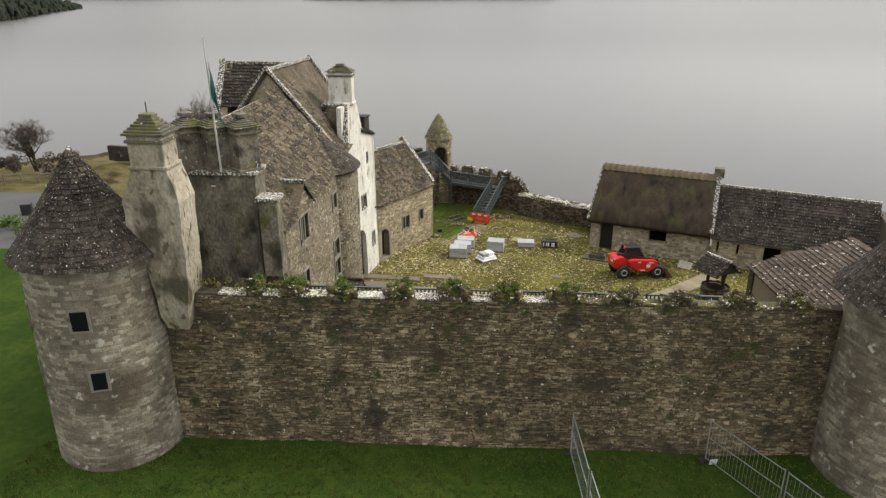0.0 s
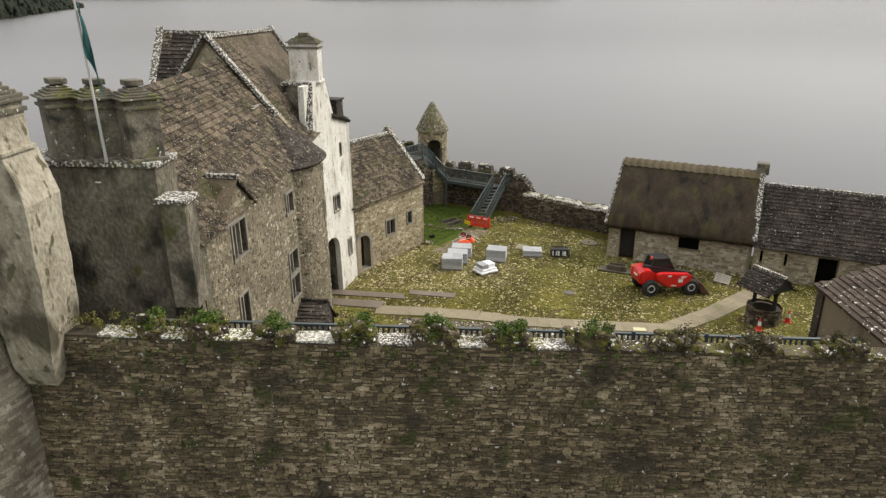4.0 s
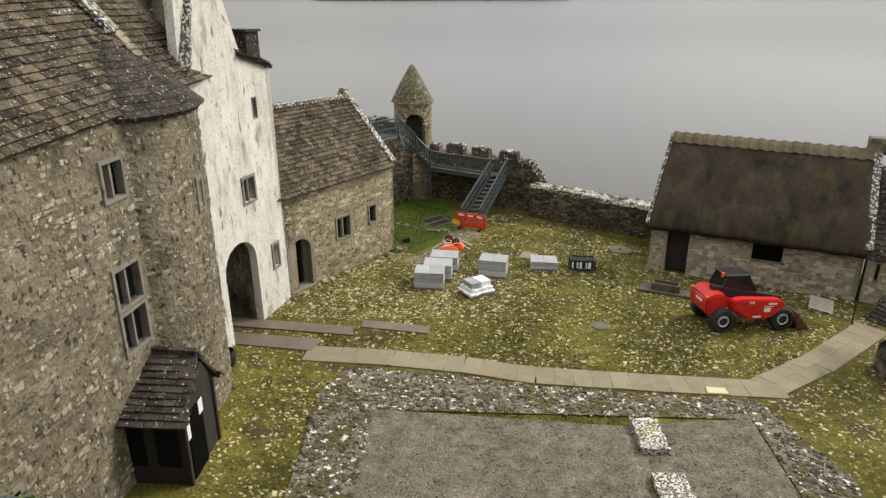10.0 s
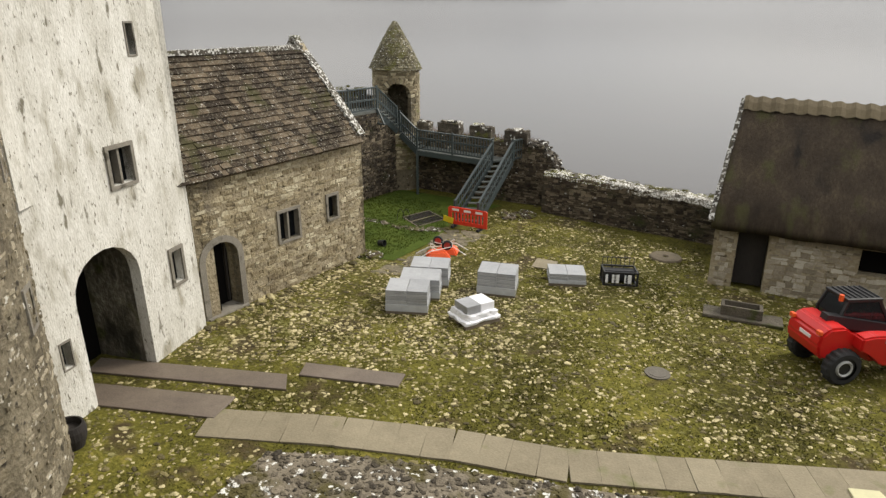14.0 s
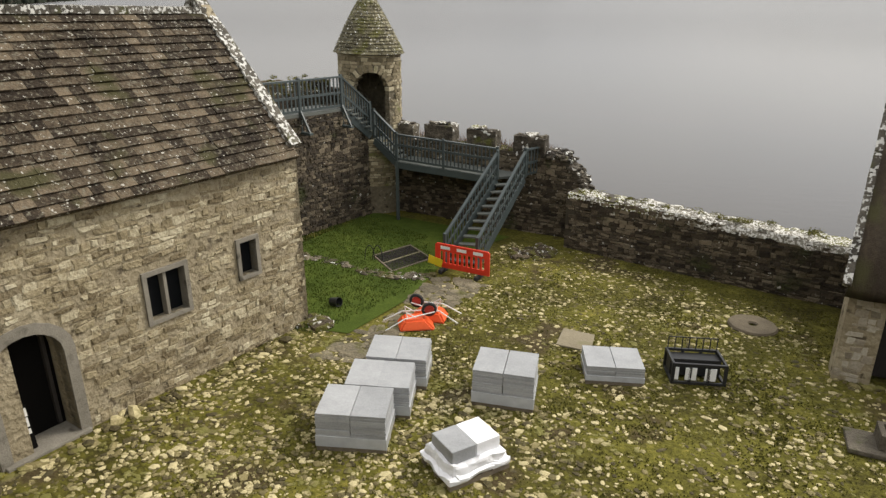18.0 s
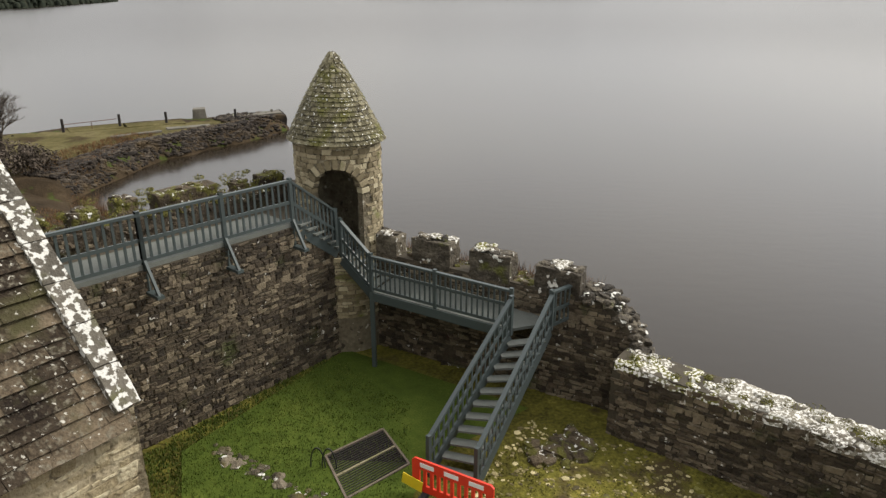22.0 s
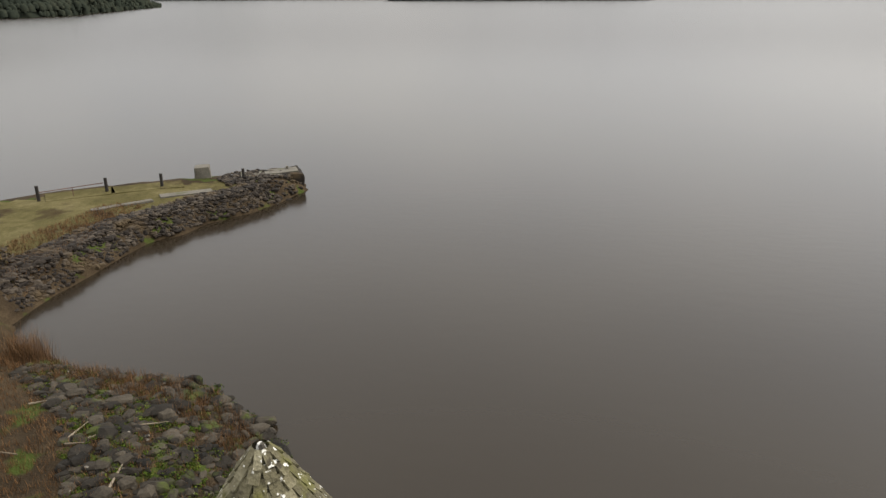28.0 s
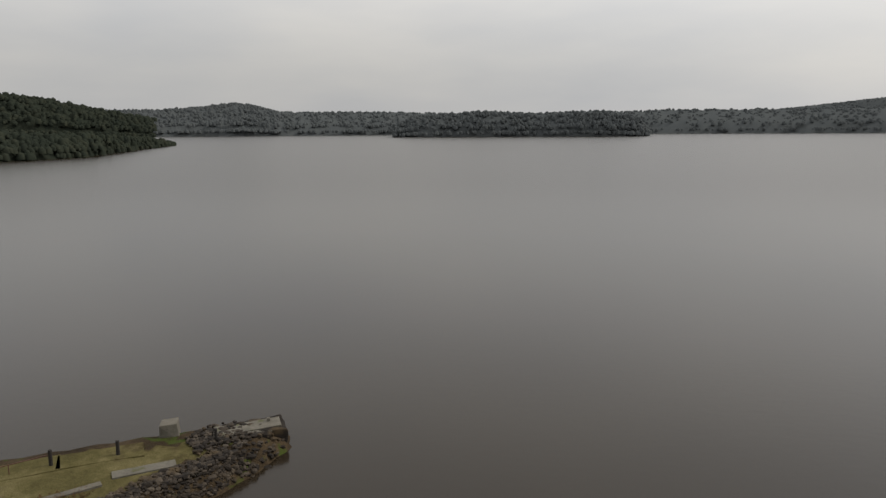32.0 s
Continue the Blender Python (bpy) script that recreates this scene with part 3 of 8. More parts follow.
def shore_gap(x, y):
    """Distance to the shoreline, positive on land."""
    best = 1e9
    for (x1, y1), (x2, y2) in zip(SHORE, SHORE[1:] + SHORE[:1]):
        dx, dy = x2 - x1, y2 - y1
        t = max(0, min(1, ((x - x1) * dx + (y - y1) * dy) / (dx * dx + dy * dy)))
        best = min(best, math.hypot(x - x1 - t * dx, y - y1 - t * dy))
    return best if inside_poly(x, y, SHORE) else -best


YARD = [(-8, 23.6), (20, 23.6), (30, 45), (20, 50.5), (14.8, 54), (7.3, 59.2), (-1, 62.6), (-5, 57.5), (-9, 47)]


def yard_z(x, y):
    return -0.02 * max(0, y - 46) * (1 if y < 56 else 10 / (y - 46))


def land_z(x, y):
    d = shore_gap(x, y)
    if d < 0:
        return EDGE - 0.15 + 0.7 * max(d, -10)
    if inside_poly(x, y, YARD):
        return -0.35
    top = 0.5
    if y > 56:
        top = 0.5 - 1.7 * min(1, (y - 56) / 14)
    if x < -15 and y > 62:
        top = max(-1.25, top)
    steep = 0.9 if (x < -16 and y > 82) else 0.22 if (x < 0 and y > 66) else 0.5
    z = min(top, EDGE + 0.05 + d * steep)
    z += 1.5 * math.exp(-((x + 37) ** 2 + (y - 71.5) ** 2) / 22)
    return z + 0.12 * noise.noise((x * 0.3, y * 0.3, 4.0)) * min(1, d)


def grid_axis(lo, hi, step, fine_lo, fine_hi, fine):
    out, v = [], lo
    while v < hi:
        out.append(v)
        v += fine if fine_lo <= v < fine_hi else step
    return out + [hi]


gx, gy = grid_axis(-90, 60, 3.0, -46, 12, 0.75), grid_axis(-60, 125, 3.0, 18, 114, 0.75)
verts = [(x, y, land_z(x, y)) for y in gy for x in gx]
nx = len(gx)
faces = [(j * nx + i, j * nx + i + 1, (j + 1) * nx + i + 1, (j + 1) * nx + i) for j in range(len(gy) - 1) for i in range(nx - 1)]
me = bpy.data.meshes.new("ground")
me.from_pydata(verts, [], faces)
for mt in (grass_mat, scrub_mat, asphalt_mat, shore_grass):
    me.materials.append(mt)
ROAD = [(-90, 40), (-31, 44.5), (-32, 51), (-37, 60.5), (-90, 62)]
for p in me.polygons:
    c = p.center
    edge = 1.5 * noise.noise((c.x * 0.35, c.y * 0.35, 0))
    if inside_poly(c.x, c.y, ROAD):
        p.material_index = 2
    elif shore_gap(c.x, c.y) < (2.6 if c.y > 86 else 4.0) + edge or (c.y > 58 + edge and -22 < c.x < 6):
        p.material_index = 1
    elif c.y > 60 + edge:
        p.material_index = 3
    p.use_smooth = True
ground = new("ground", me)
tagged(ground, "damp green lawn and brown scrubby shore round the castle", "ground", kind="structure")

# The lake: still, peat-brown water to the far shores.
water_mat = bpy.data.materials.new("lake_water")
water_mat.use_nodes = True
wt = water_mat.node_tree
wb = wt.nodes["Principled BSDF"]
wb.inputs["Base Color"].default_value = (0.022, 0.0165, 0.0105, 1)
wb.inputs["IOR"].default_value = 1.333
wgeo = wt.nodes.new("ShaderNodeNewGeometry")
wsep = wt.nodes.new("ShaderNodeSeparateXYZ")
wruf = wt.nodes.new("ShaderNodeMapRange")
wruf.interpolation_type = "SMOOTHERSTEP"
for key, v in (("From Min", 90), ("From Max", 420), ("To Min", 0.15), ("To Max", 0.235)):
    wruf.inputs[key].default_value = v
wt.links.new(wgeo.outputs["Position"], wsep.inputs["Vector"])
wt.links.new(wsep.outputs["Y"], wruf.inputs["Value"])
wt.links.new(wruf.outputs["Result"], wb.inputs["Roughness"])
wmap = wt.nodes.new("ShaderNodeMapping")
wmap.inputs["Scale"].default_value = (0.5, 1.0, 1.0)
wno = wt.nodes.new("ShaderNodeTexNoise")
wno.inputs["Scale"].default_value, wno.inputs["Detail"].default_value = 1.6, 3.0
wbump = wt.nodes.new("ShaderNodeBump")
wbump.inputs["Strength"].default_value, wbump.inputs["Distance"].default_value = 0.2, 0.03
wt.links.new(wgeo.outputs["Position"], wmap.inputs["Vector"])
wt.links.new(wmap.outputs["Vector"], wno.inputs["Vector"])
wt.links.new(wno.outputs["Fac"], wbump.inputs["Height"])
wt.links.new(wbump.outputs["Normal"], wb.inputs["Normal"])
bm = bmesh.new()
bmesh.ops.create_grid(bm, x_segments=24, y_segments=24, size=4900, matrix=Matrix.Translation((0, 0, WATER)))
lake = new("water", finish(bm, "water", water_mat))
tagged(lake, "still grey lake with a peaty brown tinge, reflecting the overcast sky", "lake", kind="structure")

# haze of distance is painted into this pale blue-grey
hazed_wood = surface("hazed_far_woodland", [(0.3, (0.066, 0.073, 0.077)), (0.5, (0.076, 0.083, 0.085)), (0.75, (0.088, 0.095, 0.094))], rough=1.0, grain=0.12, broad=0.012, bump=0.0, spec=0.0)
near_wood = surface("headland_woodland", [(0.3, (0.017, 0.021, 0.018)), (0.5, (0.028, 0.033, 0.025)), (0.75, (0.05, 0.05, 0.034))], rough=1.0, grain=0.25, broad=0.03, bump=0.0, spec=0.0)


def far_hill(name, base, heights, depth, material, label, tuft, seed, crowns=8):
    """A wooded shore: base is a run of (x, y) shoreline points, heights their skyline."""
    r = random.Random(seed)
    V, F = [], []
    n_sub = 36
    line = []
    for k in range(len(base) - 1):
        for j in range(n_sub):
            f = j / n_sub
            line.append((base[k][0] * (1 - f) + base[k + 1][0] * f, base[k][1] * (1 - f) + base[k + 1][1] * f, heights[k] * (1 - f) + heights[k + 1] * f))
    rows = 7
    for (x, y, h) in line:
        d = Vector((x, y, 0)).normalized()
        for j in range(rows):
            f = j / (rows - 1)
            bumpy = tuft * (noise.noise((x * 0.03, y * 0.03, f * 3)) + 0.35 * r.uniform(-1, 1)) * (1 if j else 0)
            V.append((x + d.x * depth * f, y + d.y * depth * f, WATER - 0.3 + h * (0 if j == 0 else 0.28 + 0.72 * math.sin(f * math.pi / 2) ** 1.2) + bumpy))
    for i in range(len(line) - 1):
        for j in range(rows - 1):
            a = i * rows + j
            F.append((a, a + rows, a + rows + 1, a + 1))
    # single crowns along the slope and the skyline
    for (x, y, h) in line:
        d = Vector((x, y, 0)).normalized()
        for _ in range(crowns):
            f = r.uniform(0.0, 1.0) ** 1.2
            s = tuft * r.uniform(0.7, 1.7)
            cx, cy = x + d.x * depth * f + r.uniform(-1, 1) * tuft * 3, y + d.y * depth * f + r.uniform(-1, 1) * tuft * 3
            cz = WATER + h * (0.28 + 0.72 * math.sin(f * math.pi / 2) ** 1.2) * (0.55 if f < 0.1 else 1)
            b = len(V)
            for j in range(5):
                t = j * 2 * math.pi / 5 + r.random()
                V.append((cx + s * math.cos(t) * 0.9, cy + s * math.sin(t) * 0.9, cz - s * 0.7))
            for j in range(5):
                t = j * 2 * math.pi / 5 + r.random()
                V.append((cx + s * math.cos(t) * 0.8, cy + s * math.sin(t) * 0.8, cz + s * r.uniform(0.25, 0.6)))
            V.append((cx, cy, cz + s * r.uniform(0.6, 1.1)))
            for j in range(5):
                k2 = (j + 1) % 5
                F += [(b + j, b + k2, b + 5 + k2, b + 5 + j), (b + 5 + j, b + 5 + k2, b + 10)]
    me = bpy.data.meshes.new(name)
    me.from_pydata(V, [], F)
    me.materials.append(material)
    me.polygons.foreach_set("use_smooth", [True] * len(F))
    return tagged(new(name, me), label, "wooded hill", kind="structure")


def arc_hill(name, r, steps, depth, material, label, tuft, seed):
    """A wooded shore given as bearing and height of its skyline in degrees, seen from above the turret."""
    pts = [((r + more) * math.sin(radians(az)), (r + more) * math.cos(radians(az)) + 60) for az, el, more in steps]
    return far_hill(name, pts, [(r + more + depth) * math.tan(radians(el)) + 21 for az, el, more in steps], depth, material, label, tuft, seed)


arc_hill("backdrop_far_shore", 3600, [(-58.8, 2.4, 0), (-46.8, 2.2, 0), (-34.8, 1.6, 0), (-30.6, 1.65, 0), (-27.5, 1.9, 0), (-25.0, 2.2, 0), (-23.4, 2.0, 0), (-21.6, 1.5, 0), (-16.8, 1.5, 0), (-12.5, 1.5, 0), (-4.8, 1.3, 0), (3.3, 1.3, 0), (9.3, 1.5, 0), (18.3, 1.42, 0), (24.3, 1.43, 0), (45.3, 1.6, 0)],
         420, hazed_wood, "low wooded hills along the far shore of the lake", 7, 11)
arc_hill("backdrop_far_hill", 4250, [(11.3, 0.9, 0), (16.3, 1.3, 0), (21.3, 1.8, 0), (24.3, 2.1, 0), (29.3, 2.3, 0), (43.3, 2.0, 0)], 200, hazed_wood, "hazy hills behind the far woods", 3, 12)
arc_hill("backdrop_island", 2350, [(-12.2, 0.3, 60), (-10.3, 1.15, 40), (-5.4, 1.55, 20), (-0.8, 1.32, 0), (4.5, 1.5, 0), (7.1, 1.08, 0), (8.3, 0.05, 60)], 110, hazed_wood,
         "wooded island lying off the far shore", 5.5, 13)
arc_hill("backdrop_west_hill", 2600, [(-72, 3.1, 0), (-56.9, 3.05, 0), (-40.9, 2.7, 0), (-37.9, 2.35, 0), (-34.2, 1.58, 0), (-30.9, 0.95, 0)], 200, near_wood, "dark wooded hill rising behind the headland", 7, 15)
far_hill("backdrop_headland", [(-614, 1132), (-553, 963), (-422, 646), (-432, 552), (-499, 434), (-694, 284)], [4.5, 13.8, 19.4, 21.8, 23.4, 24.4], 60, near_wood,
         "dark wooded headland reaching into the lake", 2.6, 14, 9)

# ---- courtyard floor ----
bm = bmesh.new()
xs, ys = np.arange(-9, 31, 0.8), np.arange(24, 62.5, 0.8)
for x in xs:
    for y in ys:
        if inside_poly(x + 0.4, y + 0.4, YARD):
            q = [(x, y), (x + 0.8, y), (x + 0.8, y + 0.8), (x, y + 0.8)]
            bm.faces.new([bm.verts.new((a, b, yard_z(a, b) + 0.03 * noise.noise((a * 0.6, b * 0.6, 2)))) for a, b in q])
bmesh.ops.remove_doubles(bm, verts=bm.verts, dist=0.01)
yard = new("courtyard", finish(bm, "courtyard", yard_mat, True))
tagged(yard, "mossy cobbled courtyard floor with patchy yellow-green grass", "ground", kind="structure")

# ---- south curtain wall ----
SOUTH = Face(-10.8, 22.8, 17.0, 22.8, lean=0.06, z0=0.5)
wall_south = new("wall_south", finish(panel(SOUTH, [(0, -0.2), (27.8, -0.2), (27.8, 6.0), (0, 6.0)], 1.6), "wall_south", mortar_dark))
tagged(wall_south, "tall weathered rubble-stone curtain wall with a mossy, ivy-grown parapet", "wall", kind="structure")
PARA = Face(-10.8, 23.13, 17.0, 23.13, lean=0.0)
part("parapet", panel(PARA, [(0, 6.0), (27.8, 6.0), (27.8, 7.0), (0, 7.0)], 0.55), mortar_dark, wall_south)
bm = box((-9.0, 23.7, 5.92), (16.5, 24.42, 6.02))
part("wall_walk", bm, limestone, wall_south, "worn stone wall-walk")
later(wall_south, "stone", "stone", courses(SOUTH, [(0, -0.1), (27.8, -0.1), (27.8, 6.2), (0, 6.2)], hs=(0.05, 0.13), ws=(0.1, 0.4), proud=0.045, gap=0.022, seed=3), stone_curtain,
      near=lambda p: -2 < p.x < 6 and 4.6 < p.z, most=300, rest_name="stonework", rest_label="thin irregular courses of brown rubble stone")
later(wall_south, "stone", "stone", courses(PARA, [(0, 6.1), (27.8, 6.1), (27.8, 7.0), (0, 7.0)], hs=(0.06, 0.14), ws=(0.12, 0.4), proud=0.045, gap=0.022, seed=4), stone_curtain,
      rest_name="parapet_stonework")
EMBR = [(-8.2, -7.2), (-6.5, -5.9), (-4.86, -4.02), (-2.87, -1.83), (-0.65, 0.27), (1.54, 2.3), (3.61, 4.5), (5.89, 6.77), (8.19, 8.87), (10.3, 11.1), (12.6, 13.4), (14.7, 15.4)]
mer = random.Random(5)
MERLONS = []
for (_, a), (b, _) in zip(EMBR, EMBR[1:]):
    h = mer.uniform(0.5, 0.68) * (0.75 if a > 6 else 1)
    MERLONS.append((a, b, h))
    bm = bmesh.new()
    box_bm(bm, (a + 0.05, 23.18, 6.9), (b - 0.05, 23.64, 6.98 + h * 0.55), None, 0.08)
    bmesh.ops.subdivide_edges(bm, edges=bm.edges, cuts=2, use_grid_fill=True)
    for v in bm.verts:
        v.co += Vector(noise.noise_vector(v.co * 2.6)) * 0.06
    w = b - a
    for k in range(30):
        x = mer.uniform(a + 0.05, b - 0.05)
        z = 6.98 + h * mer.uniform(0.0, 1.0) * (1 - 0.7 * abs((x - (a + b) / 2) / w))
        z0 = mer.choice((23.16, 23.22, 23.4, 23.6))
        vs = bmesh.ops.create_icosphere(bm, subdivisions=2, radius=1.0)["verts"]
        m = Matrix.Translation((x, z0, z)) @ pose(0, 0, 0, mer.uniform(-20, 20), mer.uniform(-20, 20), mer.uniform(0, 360)) @ Matrix.Diagonal((mer.uniform(0.1, 0.24), mer.uniform(0.1, 0.2), mer.uniform(0.07, 0.16), 1))
        off = mer.uniform(0, 90)
        for v in vs:
            d = v.co.normalized()
            v.co = m @ (Vector([math.copysign(abs(c) ** 0.6, c) for c in d]) * (0.85 + 0.3 * noise.noise(d * 1.3 + Vector((off, 0, 0)))))
    part("merlon", bm, mossy_stone, wall_south, "crumbling merlon with white lichen and moss")
for a, b in EMBR:
    bm = box((a - 0.05, 23.1, 6.96), (b + 0.05, 23.7, 7.04), None, 0.02)
    bmesh.ops.subdivide_edges(bm, edges=bm.edges, cuts=3, use_grid_fill=True)
    for v in bm.verts:
        v.co += Vector(noise.noise_vector(v.co * 4)) * 0.03
    part("sill", bm, lichen_top if a < 5 else mossy_stone, wall_south, "pale lichened embrasure sill")

# ---- round towers of the south wall ----
def round_tower(name, cx, cy, r0, r1, z0, z1, r_eave, z_apex, label, wins, seed, near):
    t = thing(name, (cx, cy, z0), label, "tower")
    bm = bmesh.new()
    seg = 48
    rings = []
    for f in (0, 0.2, 0.4, 0.6, 0.8, 1.0):
        r = r0 + (r1 - r0) * f ** 0.7 - 0.02
        rings.append([(cx + r * math.cos(2 * math.pi * k / seg), cy + r * math.sin(2 * math.pi * k / seg), z0 + (z1 - z0) * f) for k in range(seg)])
    loft(bm, rings)
    body = part("wall", bm, stone_tower, t, "rendered rubble drum, stained", True)
    rad = lambda z: r0 + (r1 - r0) * max(0, (z - z0) / (z1 - z0)) ** 0.7 - 0.02
    later(body, "stone", "stone", round_courses(cx, cy, rad, z0 + 0.1, z1 - 0.05, lambda a, z: any(abs((a - wa + 180) % 360 - 180) < math.degrees(ww / r1) and abs(z - wz) < wh for wa, wz, ww, wh in wins),
          hs=(0.1, 0.18), ws=(0.16, 0.45), proud=0.012, seed=seed, a0=170, a1=380), stone_tower, near=near, most=150, rest_name="stonework")
    for wa, wz, ww, wh in wins:
        ta = radians(wa)
        rr = rad(wz)
        u = Vector((-math.sin(ta), math.cos(ta), 0))
        c = Vector((cx + rr * math.cos(ta), cy + rr * math.sin(ta), 0))
        fc = Face(*(c - u)[:2], *(c + u)[:2])
        # dark pane laid on the solid drum paints the slit's shade; dressed surround
        opening(t, fc, 1 - ww * 0.5, 1 + ww * 0.5, wz - wh * 0.5, wz + wh * 0.5, back=-0.01, frame_mat=limestone)
    bm = bmesh.new()
    n_r = 12
    rings = []
    for k in range(n_r + 1):
        f = k / n_r
        r = (r_eave + (0.06 - r_eave) * f) - 0.12 * math.sin(math.pi * f) + 0.1 * (1 - f) ** 4
        rings.append([(cx + r * math.cos(2 * math.pi * j / seg), cy + r * math.sin(2 * math.pi * j / seg), z1 - 0.1 + (z_apex - z1 + 0.1) * f) for j in range(seg)])
    loft(bm, rings)
    roof = part("roof", bm, slate_dark, t, "conical slate roof with white lichen spots", True)
    later(roof, "slate", "slate", cone_slates(cx, cy, r_eave + 0.06, z1 - 0.1, 0.12, z_apex, row=0.2, w=0.26, seed=seed, flare=0.1), slate_dark, near=near, most=300, rest_name="slating")
    bm = bmesh.new()
    for k in range(4):
        tube(bm, (cx, cy, z_apex - 0.35 + k * 0.13), (cx, cy, z_apex - 0.24 + k * 0.13), 0.34 - k * 0.075, 0.3 - k * 0.08, 9)
    part("finial", bm, coping_stone, t, "stepped stone finial, white with lichen")
    return t


round_tower("round_tower", -12.9, 22.9, 2.5, 2.35, 0.0, 8.95, 2.62, 12.55, "round rubble-stone flanker tower with a conical slate roof", [(282, 6.9, 0.55, 0.75), (288, 4.45, 0.5, 0.7), (215, 6.6, 0.3, 0.9), (215, 4.3, 0.3, 0.9)], 21,
            lambda p: p.x > -13.5 and p.y < 22.5)
round_tower("round_tower", 18.3, 22.2, 3.0, 2.75, 0.0, 8.1, 3.15, 12.3, "round corner tower of dark rubble stone with a conical slate roof", [], 22, lambda p: p.x < 17.2)

# ---- north and west bawn walls ----
WEST = Face(-6.3, 53.0, -0.72, 61.25)
w_out = [(0, -0.5), (WEST.length, -0.5), (WEST.length, 3.95), (0, 3.95)]
wall_west = new("wall_west", finish(panel(WEST, w_out, 1.7), "wall_west", mortar_dark))
tagged(wall_west, "dark rubble wall below the raised walkway", "wall", kind="structure")
later(wall_west, "stone", "stone", courses(WEST, w_out, hs=(0.06, 0.15), ws=(0.09, 0.32), proud=0.035, seed=6), stone_dark,
      near=lambda p: p.z > 1.3, most=300, rest_name="stonework")
crest = random.Random(9)


def rubble(bm, c, size, r, sub=2):
    """A rough stone: a squashed, dented ico ball."""
    vs = bmesh.ops.create_icosphere(bm, subdivisions=sub, radius=1.0)["verts"]
    off = Vector((r.uniform(0, 50), r.uniform(0, 50), r.uniform(0, 50)))
    m = Matrix.Translation(c) @ pose(0, 0, 0, r.uniform(-15, 15), r.uniform(-15, 15), r.uniform(0, 360)) @ Matrix.Diagonal((*size, 1))
    for v in vs:
        d = v.co.normalized()
        blocky = Vector([math.copysign(abs(x) ** 0.6, x) for x in d])
        v.co = m @ (blocky * (0.85 + 0.3 * noise.noise(d * 1.3 + off)))
    return vs


OUTER = Face(-7.9, 54.2, -2.0, 62.6)
part("parapet", panel(OUTER, [(0, 2.0), (OUTER.length, 2.0), (OUTER.length, 4.45), (0, 4.35)], 0.6), stone_dark, wall_west)


def ragged_block(face, a0, a1, z0, z1, d0, d1, r, stones=8):
    """A crumbling masonry block on a wall top."""
    bm = bmesh.new()
    m = face.fr((a0 + a1) / 2, z0)
    box_bm(bm, (-(a1 - a0) / 2, -0.1, d0), ((a1 - a0) / 2, z1 - z0 - 0.04, d1), m, 0.03)
    bmesh.ops.subdivide_edges(bm, edges=bm.edges, cuts=4, use_grid_fill=True)
    for v in bm.verts:
        v.co += Vector(noise.noise_vector(v.co * 4)) * 0.05 + Vector(noise.noise_vector(v.co * 1.5)) * 0.04
    for _ in range(stones):
        rubble(bm, face.at(r.uniform(a0 + 0.1, a1 - 0.1), z1 - r.uniform(0.0, 0.12), r.uniform(d0 + 0.08, d1 - 0.08)), (r.uniform(0.09, 0.2), r.uniform(0.08, 0.15), r.uniform(0.04, 0.08)), r)
    return bm


for a0, a1, h in ((0.3, 1.0, 0.5), (1.5, 2.1, 0.35), (2.6, 3.5, 0.5), (4.0, 4.6, 0.42), (5.0, 5.5, 0.5), (6.0, 7.6, 0.5), (8.2, 8.6, 0.36), (9.0, 9.7, 0.42)):
    part("merlon", ragged_block(OUTER, a0, a1, 4.4, 4.42 + h, -0.55, -0.05, crest, 16), mossy_stone, wall_west, "broken merlon thick with moss and lichen")
bm = bmesh.new()
for k in range(150):
    rubble(bm, OUTER.at(crest.uniform(0, OUTER.length), 4.4 + crest.uniform(-0.05, 0.06), -0.3 + crest.uniform(-0.32, 0.32)), (crest.uniform(0.08, 0.2), crest.uniform(0.07, 0.16), crest.uniform(0.05, 0.1)), crest, 1)
tagged(part("wall_top", bm, mossy_stone, wall_west, "loose mossy stones along the wall head"), kind="stuff")
bm = bmesh.new()
for k in range(260):
    rubble(bm, OUTER.at(crest.uniform(0, OUTER.length), crest.uniform(3.2, 4.4), 0.0), (crest.uniform(0.07, 0.18), crest.uniform(0.05, 0.09), crest.uniform(0.04, 0.08)), crest, 1)
tagged(part("parapet_stonework", bm, stone_dark, wall_west, "rough stones of the parapet face"), kind="stuff")
merlon_mat = surface("merlon_rubble", [(0.3, (0.014, 0.011, 0.007)), (0.5, (0.048, 0.039, 0.027)), (0.72, (0.15, 0.128, 0.092))], grain=14, broad=2.5, bump=1.0, bumpdist=0.06, pieces=0.3,
                     moss=((0.08, 0.082, 0.016), 1.4, 0.59, 0.08), lichen=(LICHEN, 4.5, 0.62, 0.03))
NORTH = Face(-0.5, 62.15, 7.25, 58.75)
top_n = [(0, -0.5), (8.45, -0.5), (8.4, 1.45), (8.15, 2.0), (7.8, 2.4), (7.45, 2.7), (6.8, 2.72), (0, 2.72)]
wall_north = new("wall_north", finish(panel(NORTH, top_n, 0.8), "wall_north", mortar_dark))
tagged(wall_north, "battlemented dark rubble wall beside the lake", "wall", kind="structure")
later(wall_north, "stone", "stone", courses(NORTH, top_n, hs=(0.07, 0.16), ws=(0.1, 0.34), proud=0.04, seed=7), stone_dark, near=lambda p: p.z > 1.4, most=250, rest_name="stonework")
